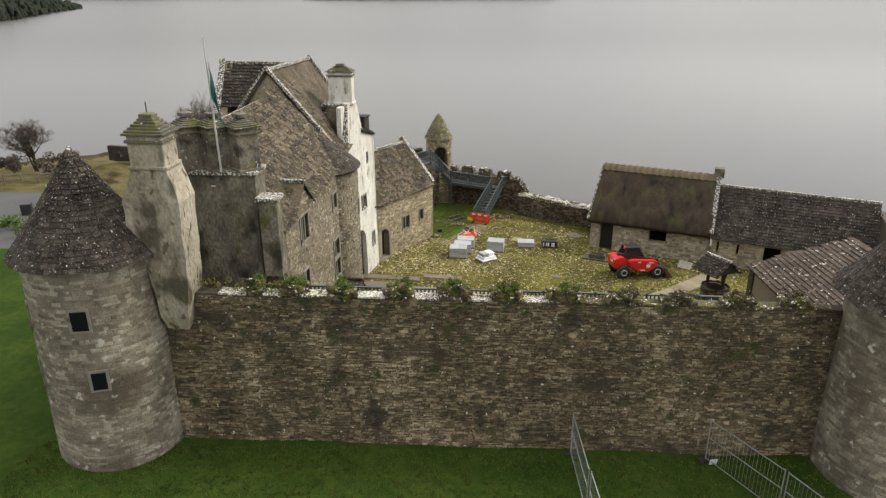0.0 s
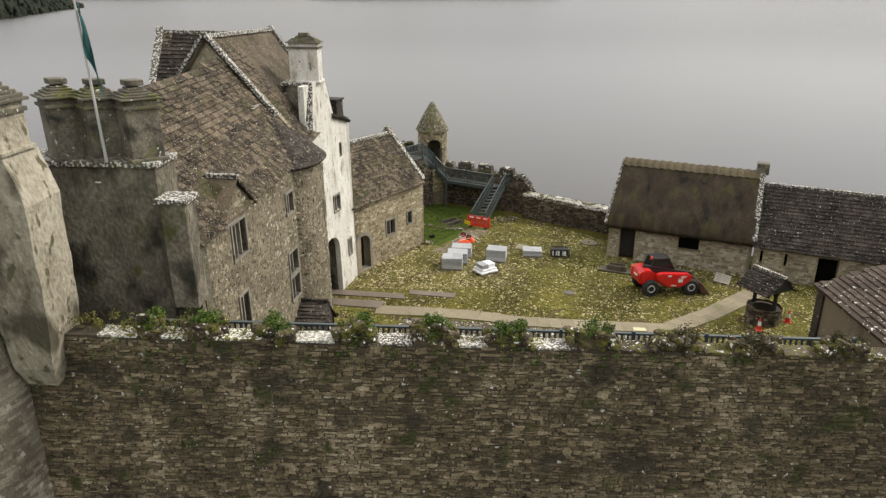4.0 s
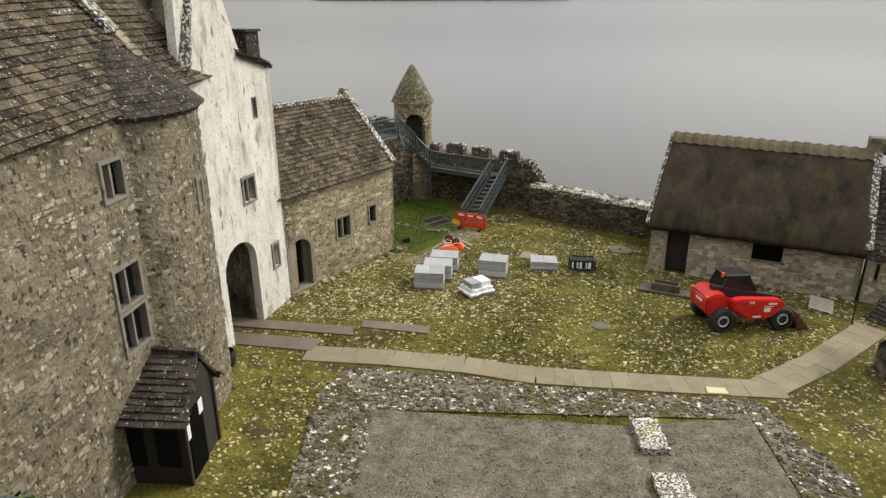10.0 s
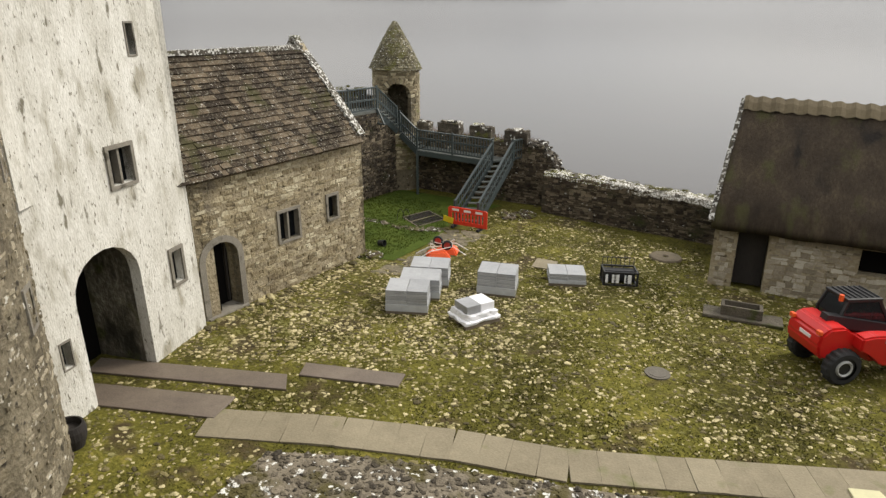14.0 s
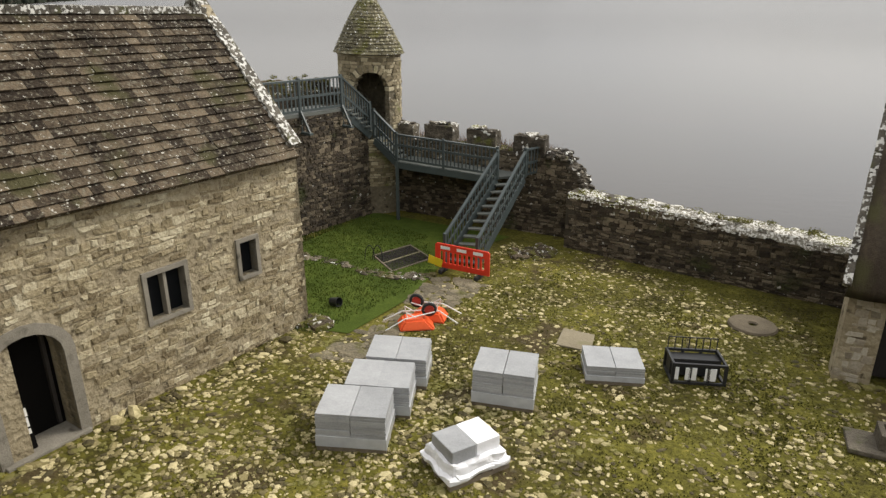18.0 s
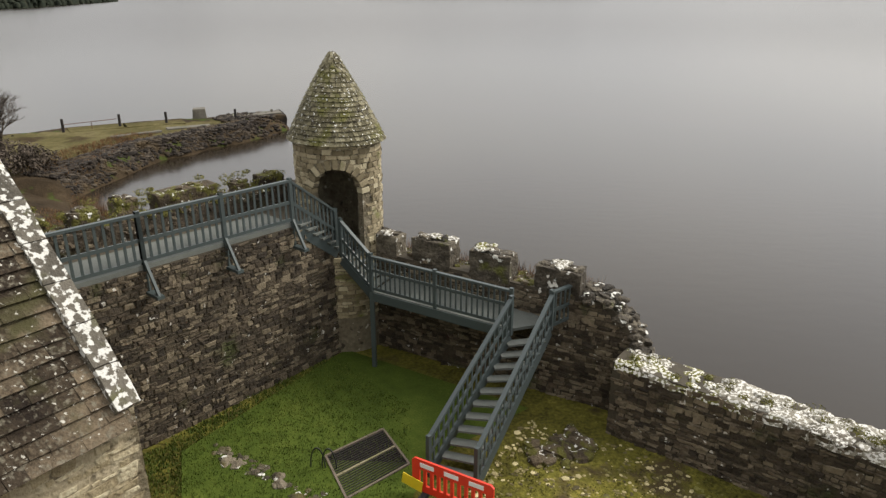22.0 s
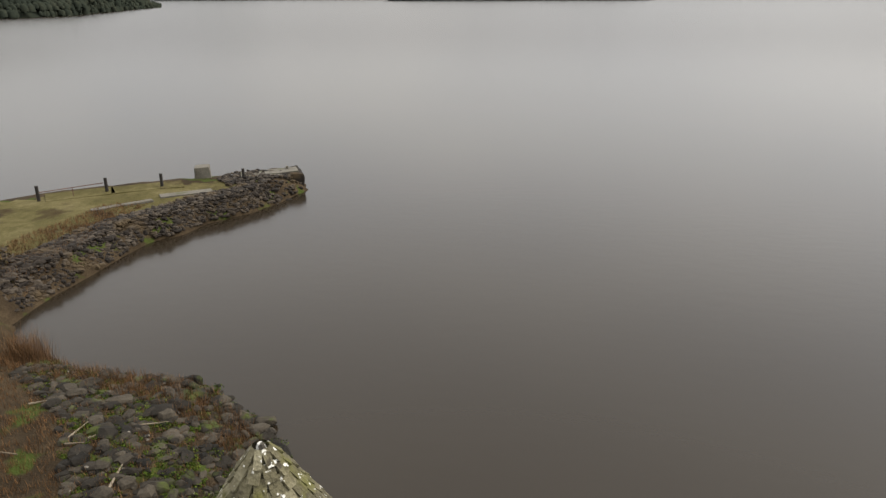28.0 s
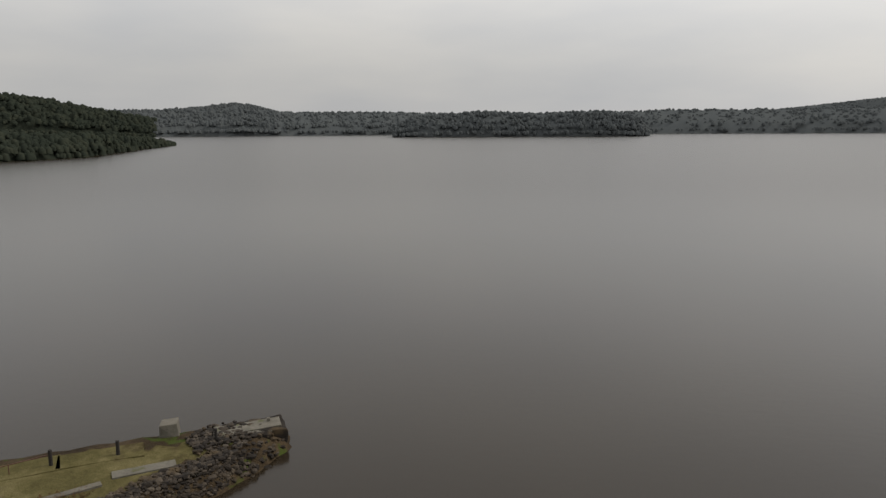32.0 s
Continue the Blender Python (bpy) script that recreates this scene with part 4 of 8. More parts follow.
for a0, a1, zt in ((0.75, 1.5, 3.32), (2.0, 3.2, 3.42), (3.75, 4.9, 3.4), (5.58, 6.75, 3.36)):
    part("merlon", ragged_block(NORTH, a0, a1, 2.7, zt, -0.55, 0.02, crest, 12), merlon_mat, wall_north, "crumbling rubble merlon capped with white lichen")
    for k in range(5):
        bm = bmesh.new()
        rubble(bm, NORTH.at(crest.uniform(a0 + 0.15, a1 - 0.15), zt + crest.uniform(-0.03, 0.03), -0.27 + crest.uniform(-0.2, 0.2)), (crest.uniform(0.12, 0.22), crest.uniform(0.1, 0.18), crest.uniform(0.03, 0.06)), crest)
        part("capstone", bm, lichen_top, wall_north)
bm = bmesh.new()
for k in range(110):
    f = crest.random()
    rubble(bm, NORTH.at(6.85 + 1.6 * f + crest.uniform(-0.08, 0.08), (2.78 if f < 0.4 else 2.78 - 1.4 * ((f - 0.4) / 0.6) ** 1.2) + crest.uniform(-0.12, 0.06), -0.4 + crest.uniform(-0.4, 0.42)), (crest.uniform(0.1, 0.24), crest.uniform(0.1, 0.2), crest.uniform(0.05, 0.11)), crest)
tagged(part("broken_end", bm, merlon_mat, wall_north, "ragged broken end of the wall with white lichen"), kind="stuff")
bm = bmesh.new()
for k in range(60):
    a = crest.uniform(0, 6.6)
    rubble(bm, NORTH.at(a, 2.72, -0.4 + crest.uniform(-0.35, 0.35)), (crest.uniform(0.12, 0.26), crest.uniform(0.1, 0.2), crest.uniform(0.05, 0.1)), crest, 1)
part("wall_top", bm, mossy_stone, wall_north)
LOW = Face(6.4, 58.1, 14.4, 53.2)
low_top = [(0, -0.5), (LOW.length, -0.5), (LOW.length, 1.6), (5.0, 1.65), (2.5, 1.72), (0, 1.75)]
wall_low = new("wall_north_low", finish(panel(LOW, low_top, 0.9), "wall_north_low", mortar_dark))
tagged(wall_low, "low ruined rubble wall topped with moss and white lichen", "wall", kind="structure")
later(wall_low, "stone", "stone", courses(LOW, low_top, hs=(0.07, 0.16), ws=(0.1, 0.36), proud=0.04, seed=8), stone_dark, near=lambda p: p.z > 0.5, most=200, rest_name="stonework")
bm = bmesh.new()
rows = []
for k in range(77):
    a = 0.05 + (LOW.length - 0.1) * k / 76
    row = []
    for d in (0.04, -0.0, -0.15, -0.3, -0.45, -0.6, -0.75, -0.9, -0.94):
        edge = 0.2 if d in (0.04, -0.94) else 0.0
        p = LOW.at(a, 1.76 - 0.014 * a - edge, d)
        row.append(bm.verts.new(p + Vector((0, 0, 0.09 * noise.noise(p * 1.7) + 0.07 * noise.noise(p * 5.0)))))
    rows.append(row)
for r0, r1 in zip(rows, rows[1:]):
    for k in range(len(r0) - 1):
        bm.faces.new((r0[k], r1[k], r1[k + 1], r0[k + 1]))
part("wall_capping", bm, lichen_top, wall_low, "flat mortared wall head, white with lichen and green with moss", True)
bm = bmesh.new()
for k in range(90):
    a = crest.uniform(0.1, LOW.length)
    rubble(bm, LOW.at(a, 1.74 - 0.015 * a + crest.uniform(-0.03, 0.03), -0.45 + crest.uniform(-0.44, 0.44)), (crest.uniform(0.1, 0.24), crest.uniform(0.08, 0.18), crest.uniform(0.04, 0.08)), crest)
tagged(part("cap_stones", bm, lichen_top, wall_low, "uneven capping stones, white with lichen"), kind="stuff")
EAST = Face(30.5, 45.5, 21.0, 23.5)
wall_east = new("wall_east", finish(panel(EAST, [(0, -0.5), (EAST.length, -0.5), (EAST.length, 5.5), (0, 4.6)], 1.0), "wall_east", mortar_dark))
tagged(wall_east, "dark rubble curtain wall behind the sheds", "wall", kind="structure")

# ---- main house ----
house = thing("manor_house", (-9.5, 36, 0), "tall stone manor house with steep slate roofs and chimney stacks", "house")
EASTW = Face(-6.45, 25.75, -5.55, 36.0)
win_e = [(2.6, 3.7, 7.2, 8.45, 3), (8.0, 8.75, 7.2, 8.05, 2), (2.6, 3.3, 4.55, 5.8, 2), (7.75, 8.75, 4.55, 5.5, 2), (7.75, 8.75, 3.35, 4.35, 2), (9.5, 9.9, 4.3, 5.0, 1), (3.0, 3.7, 1.6, 2.6, 2)]
out_e = [(0, -0.3), (EASTW.length, -0.3), (EASTW.length, 9.2), (4.6, 8.85), (3.25, 9.8), (1.9, 8.8), (0, 8.65)]
hol_e = [rect_hole(*w[:4]) for w in win_e]
h_east = part("east_wall", panel(EASTW, out_e, 0.8, hol_e), mortar, house, "grey-brown rubble wall")
for a0, a1, z0, z1, n_l in win_e:
    opening(house, EASTW, a0, a1, z0, z1, n_l)
later(h_east, "stone", "stone", courses(EASTW, out_e, [rect_hole(w[0] - 0.12, w[1] + 0.12, w[2] - 0.1, w[3] + 0.12) for w in win_e], hs=(0.07, 0.17), ws=(0.08, 0.3), proud=0.02, gap=0.03, seed=31, keep=0.42), stone_house,
      near=lambda p: 30 < p.y < 35.5 and p.z > 3.0, most=300, rest_name="stonework")
# end wall with its flat-headed chimney breast
ENDW = Face(-11.6, 25.6, -7.2, 25.6)
part("south_wall", panel(ENDW, [(0, 0), (4.4, 0), (4.4, 11.1), (0, 11.1)], 1.4), grey_render, house, "blotchy grey rendered gable wall")
part("wall_capping", box((-11.7, 25.5, 11.08), (-7.1, 27.05, 11.25), None, 0.04), coping_stone, house)
ENDB = Face(-7.2, 26.0, -6.45, 25.95)
part("south_wall", panel(ENDB, [(0, 0), (0.8, 0), (0.8, 8.6), (0, 9.3)], 0.5), grey_render, house)
part("corner_turret", box((-7.05, 25.15, 6.9), (-6.3, 25.95, 10.15), None, 0.04), grey_render, house, "small square corner turret")
part("turret_capping", box((-7.15, 25.05, 10.15), (-6.2, 26.05, 10.3), None, 0.03), coping_stone, house)
# thin dark upright tube between end wall and corner turret
bm = bmesh.new()
tube(bm, (-7.15, 25.5, 1), (-7.15, 25.5, 9.6), 0.06)
part("downpipe", bm, oak_dark, house)
part("west_wall", box((-13.4, 26.9, -0.3), (-12.8, 46, 8.7)), stone_house, house)


def stack(cx, cy, wx, wy, z0, z1, mat, name="chimney", turn=0.0, tall=0.4):
    tm = pose(cx, cy, 0, 0, 0, turn)
    bm = bmesh.new()
    box_bm(bm, (-wx / 2, -wy / 2, z0), (wx / 2, wy / 2, z1 - 0.05), tm, 0.03)
    box_bm(bm, (-wx / 2 - 0.08, -wy / 2 - 0.08, z0 + 0.02), (wx / 2 + 0.08, wy / 2 + 0.08, z0 + 0.14), tm, 0.03)
    ch = part(name, bm, mat, house)
    layers = [(0.07, z1 - 0.34, z1 - 0.24)]
    n_c = 6
    for k in range(n_c):
        z = z1 - 0.08 + tall * k / n_c
        layers.append((0.12 - k * 0.09, z, z + tall / n_c * 0.95))
    for g, za, zb in layers:
        bm = box((-wx / 2 - g, -wy / 2 - g, za), (wx / 2 + g, wy / 2 + g, zb), tm, 0.02)
        bmesh.ops.subdivide_edges(bm, edges=[e for e in bm.edges if e.calc_length() > 0.3], cuts=3)
        for v in bm.verts:
            v.co += Vector(noise.noise_vector(v.co * 6)) * 0.025
        part_under(ch, "cap_course", bm, mossy_cap, "mossy stone cap course")
    part_under(ch, "chimney_pot", box((-0.24, -0.24, z1 + tall - 0.1), (0.24, 0.24, z1 + tall + 0.06), tm, 0.03), chimney_stone)
    return ch


for k in range(3):
    stack(-9.85 + 1.08 * k, 26.1, 0.92, 0.92, 11.2, 13.05, chimney_stone, turn=45, tall=0.38)
# the limewashed chimney breast beside the round tower
bm = bmesh.new()
rings = []
for x0, x1, y0, z in ((-10.35, -9.5, 22.75, 5.6), (-10.41, -9.35, 22.5, 6.2), (-10.45, -9.2, 22.42, 7.25), (-10.6, -9.12, 22.4, 8.2), (-10.85, -9.1, 22.4, 9.05), (-11.1, -9.08, 22.4, 9.9), (-11.1, -9.03, 22.4, 10.8), (-10.8, -9.16, 22.4, 11.4), (-10.56, -9.33, 22.4, 12.02)):
    rings.append([(x0, y0, z), (x1, y0, z), (x1, 23.9, z), (x0, 23.9, z)])
loft(bm, rings)
bmesh.ops.subdivide_edges(bm, edges=bm.edges, cuts=3, use_grid_fill=True)
for v in bm.verts:
    v.co += Vector(noise.noise_vector(v.co * 1.5)) * 0.05
part("chimney_breast", bm, white_old, house, "stained limewashed chimney breast")
stack(-9.95, 23.05, 1.22, 1.25, 12.0, 13.3, white_old, tall=0.55)

# roof A: lower, nearest the south end
def slope_faces(name, quad, mat, parent, label="", thick=0.12):
    """A roof slope from four corners: eave start, eave end, ridge end, ridge start."""
    a, b, c, d = (Vector(p) for p in quad)
    n = (b - a).cross(d - a).normalized()
    bm = bmesh.new()
    loft(bm, [[a, b, c, d], [p - n * thick for p in (a, b, c, d)]])
    return part(name, bm, mat, parent, label)


def slope_slates(parent, quad, mat, seed, near=None, most=300, row=0.22, ws=(0.2, 0.34), skip=None, thick=0.042):
    a, b, c, d = (Vector(p) for p in quad)
    u = (b - a).normalized()
    n = u.cross(d - a).normalized()
    s = n.cross(u)
    poly = [((p - a).dot(u), (p - a).dot(s)) for p in (a, b, c, d)]
    lo = min(p[0] for p in poly)
    o = a + u * lo
    poly = [(x - lo, y) for x, y in poly]
    ins = lambda x, y: inside_poly(x, y, poly) and not (skip and skip(o + u * x + s * y))
    later(parent, "slate", "slate", slates(o, u, s, max(p[0] for p in poly), max(p[1] for p in poly), ins, row, ws, thick, seed), mat, near=near, most=most, rest_name="slating")


RA_E = [(-6.25, 25.9, 8.62), (-5.4, 37.2, 9.15), (-9.7, 37.3, 12.55), (-9.7, 26.5, 12.45)]
ra = slope_faces("roof_slope", RA_E, slate_brown, house, "steep brown slate roof slope with lichen")
slope_slates(ra, RA_E, slate_brown, 41, near=lambda p: 28 < p.y < 36 and p.x > -7.6, skip=lambda p: 27.6 < p.y < 30.2 and p.x > -6.35 - 0.9 * (1 - abs(p.y - 29) / 1.3))
RA_W = [(-13.3, 37.3, 8.6), (-13.3, 26.5, 8.6), (-9.7, 26.5, 12.45), (-9.7, 37.3, 12.55)]
slope_faces("roof_slope", RA_W, slate_brown, house)
bm = bmesh.new()
for k in range(24):
    y = 26.6 + k * 0.45
    box_bm(bm, (-9.85, y, 12.42), (-9.55, y + 0.43, 12.66), None, 0.05)
part("ridge", bm, coping_stone, house, "stone ridge tiles white with lichen")
# wall dormer over the three-light window
dq1 = [tuple(EASTW.at(1.75, 8.65, 0.15)), tuple(EASTW.at(3.25, 10.0, 0.15)), tuple(EASTW.at(3.25, 10.0, -1.35)), tuple(EASTW.at(1.75, 8.7, -0.05))]
dq2 = [tuple(EASTW.at(3.25, 10.0, 0.15)), tuple(EASTW.at(4.75, 8.7, 0.15)), tuple(EASTW.at(4.75, 8.75, -0.05)), tuple(EASTW.at(3.25, 10.0, -1.35))]
d1 = slope_faces("dormer_roof", [dq1[3], dq1[0], dq1[1], dq1[2]], slate_brown, house, thick=0.07)
d2 = slope_faces("dormer_roof", [dq2[1], dq2[2], dq2[3], dq2[0]], slate_brown, house, thick=0.07)
bm = bmesh.new()
bar(bm, EASTW.at(3.25, 10.03, 0.16), EASTW.at(3.25, 10.03, -1.4), 0.22, 0.12)
part("dormer_ridge", bm, coping_stone, house)
bm = bmesh.new()
bar(bm, EASTW.at(1.9, 8.62, 0.08), EASTW.at(3.0, 8.62, 0.08), 0.12, 0.1)
part("drip_mould", bm, limestone, house)

# roof B: taller, with coped gables
RB_E = [(-5.6, 37.4, 9.3), (-5.95, 46.3, 9.3), (-9.15, 46.2, 14.05), (-9.6, 37.3, 14.05)]
rb = slope_faces("roof_slope", RB_E, slate_brown, house, "taller slate roof slope")
slope_slates(rb, RB_E, slate_brown, 42, near=lambda p: p.y < 41 and p.z > 11.5, most=150)
RB_W = [(-13.3, 46.2, 9.0), (-13.3, 37.3, 9.0), (-9.6, 37.3, 14.05), (-9.15, 46.2, 14.05)]
slope_faces("roof_slope", RB_W, slate_brown, house)
GAB = Face(-13.3, 37.35, -5.5, 37.35)
part("south_gable", panel(GAB, [(0, 8), (7.8, 8), (7.7, 9.4), (3.7, 14.15), (0, 9.4)], 0.45), stone_house, house, "rubble gable wall")
GAB2 = Face(-13.3, 46.2, -6.05, 46.2)
part("north_gable", panel(GAB2, [(0, 0), (7.25, 0), (7.25, 9.4), (4.15, 14.15), (0, 9.4)], 0.45), stone_house, house)


def coping(name, p, q, w, h, step, mat, parent, label=""):
    """A row of single coping or ridge stones from p to q."""
    p, q = Vector(p), Vector(q)
    n = max(2, int((q - p).length / step))
    for k in range(n):
        bm = bmesh.new()
        bar(bm, p.lerp(q, k / n), p.lerp(q, (k + 0.975) / n), w, h)
        bmesh.ops.subdivide_edges(bm, edges=bm.edges, cuts=1, use_grid_fill=True)
        for v in bm.verts:
            v.co += Vector(noise.noise_vector(v.co * 5)) * 0.022
        part(name, bm, mat, parent, label)


for p, q in (((-9.6, 37.2, 14.25), (-6.7, 37.2, 10.75)), ((-9.6, 37.2, 14.25), (-12.9, 37.2, 9.8)), ((-9.15, 46.3, 14.25), (-6.15, 46.3, 9.7)), ((-9.15, 46.3, 14.25), (-12.9, 46.3, 9.6))):
    coping("coping", p, q, 0.34, 0.14, 0.6, coping_stone, house, "raised stone coping mottled with lichen")
coping("ridge", (-9.6, 37.4, 14.1), (-9.15, 46.1, 14.1), 0.28, 0.16, 0.45, coping_stone, house)
# cross wing to the west
CW_S = [(-13.6, 40.3, 11.6), (-10.0, 40.3, 11.6), (-10.0, 42.2, 14.0), (-13.3, 42.2, 14.0)]
cw = slope_faces("roof_slope", CW_S, slate_dark, house, "dark slate slope of the cross wing")
slope_slates(cw, CW_S, slate_dark, 43)
slope_faces("roof_slope", [(-10, 44.2, 11.4), (-13.6, 44.2, 11.4), (-13.3, 42.2, 14.0), (-10, 42.2, 14.0)], slate_dark, house)
CWG = Face(-13.5, 46.0, -13.5, 38.2)
part("west_gable", panel(CWG, [(0, 0), (7.8, 0), (7.8, 8.8), (3.8, 14.1), (0, 8.8)], 0.5), stone_house, house)
coping("coping", (-13.6, 42.2, 14.25), (-13.6, 39.4, 10.4), 0.34, 0.14, 0.6, coping_stone, house)
coping("ridge", (-13.4, 42.2, 14.05), (-9.6, 42.2, 14.05), 0.26, 0.14, 0.45, coping_stone, house)

# rounded stair projection beside the gatehouse, with a slated skirt roof
bm = bmesh.new()
arc = []
CX, CY, RR = -6.55, 36.6, 1.72
for k in range(25):
    t = radians(-90 + 180 * k / 24)
    arc.append((CX + RR * math.cos(t), CY + (2.9 if t > 0 else 2.2) * math.sin(t) * (0.95)))
rings = [[(x, y, z) for x, y in arc] + [(-7.6, 39.4, z), (-7.6, 34.4, z)] for z in (-0.3, 3, 6, 9.05)]
loft(bm, rings)
stairs = part("stair_projection", bm, mortar, house, "rounded rubble-stone stair projection", False)
proj = []
for k in range(24):
    f = Face(*arc[k], *arc[k + 1])
    proj += courses(f, [(-0.06, -0.2), (f.length + 0.06, -0.2), (f.length + 0.06, 9.0), (-0.06, 9.0)], hs=(0.07, 0.16), ws=(0.08, 0.28), proud=0.02, gap=0.03, seed=400 + k, keep=0.42)
later(stairs, "stone", "stone", proj, stone_house, near=lambda p: p.z > 5.5, most=200, rest_name="stonework")
for t_deg, z0, z1 in ((5, 6.2, 7.0), (30, 3.3, 4.0), (40, 6.0, 6.7)):
    t = radians(t_deg)
    c = Vector((CX + RR * math.cos(t), CY + 2.6 * math.sin(t), 0))
    u = Vector((-math.sin(t) * RR, math.cos(t) * 2.6, 0)).normalized()
    opening(house, Face(*(c - u)[:2], *(c + u)[:2]), 0.84, 1.16, z0, z1, back=0.05)
bm = bmesh.new()
arc2 = [(CX + (RR + 0.16) * math.cos(radians(-90 + 180 * k / 24)), CY + (3.0 if k > 12 else 2.35) * math.sin(radians(-90 + 180 * k / 24))) for k in range(25)]
low = [bm.verts.new((x, y, 8.95)) for x, y in arc2]
hi = [bm.verts.new((-7.48, 35.9 + 2.2 * k / 24, 11.15)) for k in range(25)]
for k in range(24):
    bm.faces.new((low[k], low[k + 1], hi[k + 1], hi[k]))
ex = bmesh.ops.extrude_face_region(bm, geom=list(bm.faces))
bmesh.ops.translate(bm, vec=(-0.1, 0, -0.12), verts=[v for v in ex["geom"] if isinstance(v, bmesh.types.BMVert)])
skirt = part("skirt_roof", bm, slate_dark, house, "dark slated skirt roof")
sk = []
for k in range(24):
    a, b = Vector((*arc2[k], 8.95)), Vector((*arc2[k + 1], 8.95))
    c, d = Vector((-7.48, 35.9 + 2.2 * (k + 1) / 24, 11.15)), Vector((-7.48, 35.9 + 2.2 * k / 24, 11.15))
    u0 = (b - a).normalized()
    rows_k = 15
    for j in range(rows_k):
        f = (j + 0.5) / rows_k
        p, q = a.lerp(d, f), b.lerp(c, f)
        s = (d.lerp(c, 0.5) - a.lerp(b, 0.5)).normalized()
        n = u0.cross(s).normalized()
        s2 = n.cross(u0)
        m = Matrix((u0, s2, n)).transposed().to_4x4()
        m.translation = p.lerp(q, 0.5) + n * 0.02
        sk.append(scaled(m, max(0.08, (q - p).length), 0.24, 0.02))
later(skirt, "slate", "slate", sk, slate_dark, near=lambda p: True, most=300)
coping("ridge", (-7.52, 35.8, 11.25), (-7.52, 38.2, 11.25), 0.3, 0.16, 0.4, coping_stone, house)
bm = bmesh.new()
cheek = [Vector(v) for v in ((-6.5, 34.4, 8.9), (-7.48, 35.95, 11.1), (-8.0, 36.2, 10.4))]
loft(bm, [cheek, [v + Vector((0, 0.15, -0.1)) for v in cheek]])
part("roof_cheek", bm, slate_dark, house)

# ---- whitewashed gatehouse ----
GATE = Face(-5.95, 39.35, -4.77, 44.55, lean=0.012)
g_holes = [(1.0, 3.1, -0.3, 3.5, "arch"), (2.72, 3.45, 4.8, 5.65, 2), (3.98, 4.22, 7.65, 8.35, 1), (4.28, 4.68, 1.75, 2.65, 1), (0.35, 0.6, 1.3, 1.9, 1)]
g_out = [(0, -0.3), (5.33, -0.3), (5.33, 9.4), (3.6, 9.75), (3.45, 10.1), (2.7, 11.95), (0.25, 11.75), (0.0, 9.0)]
holes = [arch_hole(1.0, 3.1, -0.3, 3.5)] + [rect_hole(*h[:4]) for h in g_holes[1:]]
bm = panel(GATE, g_out, 0.3, holes)
gate_wall = part("gatehouse_wall", bm, white_wash, house, "patchy whitewashed render")
for h in g_holes[1:]:
    opening(house, GATE, *h[:4], h[4], surround=h[4] == 2 or h[0] > 4.25, back=0.25)
part("gatehouse_side_wall", panel(Face(-7.0, 39.3, -5.9, 39.35), [(0.3, 5), (1.15, 5), (1.15, 9.3), (0.3, 8.8)], 0.5), white_wash, house)
part("gatehouse_side_wall", panel(Face(-4.8, 44.5, -6.6, 46.1), [(0, -0.3), (2.4, -0.3), (2.4, 9.3), (0, 9.3)], 0.5), white_wash, house)
# solid black block paints the shade at the back of the gate arch
part("gate_passage", box((0.7, -0.1, -4.5), (3.4, 3.7, -1.7), GATE.fr(0, 0)), black_and_shade, house, "black block painting the shade deep in the gate passage")
for a0, a1, z0 in ((0.7, 1.0, -0.1), (3.1, 3.4, -0.1), (1.0, 3.1, 3.45)):
    part("passage_wall", box((a0, z0, -1.7), (a1, 3.7, -0.3), GATE.fr(0, 0)), grey_render, house, "grey rendered reveal of the gate passage")
stack(-6.28, 41.65, 1.42, 1.05, 11.75, 13.75, white_wash, tall=0.34)
part("chimney_shoulder", box((-7.25, 40.75, 9.4), (-6.45, 42.2, 11.7), None, 0.05), chimney_stone, house, "brown stone chimney shoulder")
coping("coping", (-5.95, 39.45, 9.6), (-6.0, 40.3, 11.9), 0.5, 0.16, 0.4, coping_stone, house)
part("string_course", box((-7.4, 40.65, 11.68), (-5.8, 42.3, 11.82), None, 0.03), coping_stone, house)
# slate-hung box at the gatehouse head
bx = GATE.fr(4.55, 10.1)
part("roof_box", box((-0.45, -0.55, -0.9), (0.45, 0.5, -0.05), bx, 0.03), slate_dark, house, "dark slate-hung box with a flat lead cap")
part("box_capping", box((-0.52, 0.5, -1.0), (0.52, 0.58, 0.02), bx), oak_dark, house)
RG = [tuple(GATE.at(3.3, 9.9, 0.15)), tuple(GATE.at(5.45, 9.35, 0.15)), tuple(GATE.at(5.45, 10.6, -1.6)), tuple(GATE.at(3.3, 11.0, -1.6))]
rg = slope_faces("roof_slope", RG, slate_dark, house, thick=0.1)
slope_slates(rg, RG, slate_dark, 44)

# ---- stone range with coped gable ----
rng_h = thing("stone_range", (-4, 49, 0), "low buff rubble-stone range with a slate roof and coped gable", "building")
RW = Face(-4.82, 44.85, -1.03, 51.25)
rl = RW.length
r_holes = [arch_hole(0.25, 1.45, -0.3, 2.25), rect_hole(3.2, 4.05, 1.6, 2.55), rect_hole(5.5, 5.95, 1.8, 2.6)]
r_out = [(0, -0.3), (rl, -0.3), (rl, 4.35), (0, 4.3)]
rw = part("front_wall", panel(RW, r_out, 0.7, r_holes), mortar_pale, rng_h, "buff rubble stone wall")
opening(rng_h, RW, 3.2, 4.05, 1.6, 2.55, 2)
opening(rng_h, RW, 5.5, 5.95, 1.8, 2.6, 1)
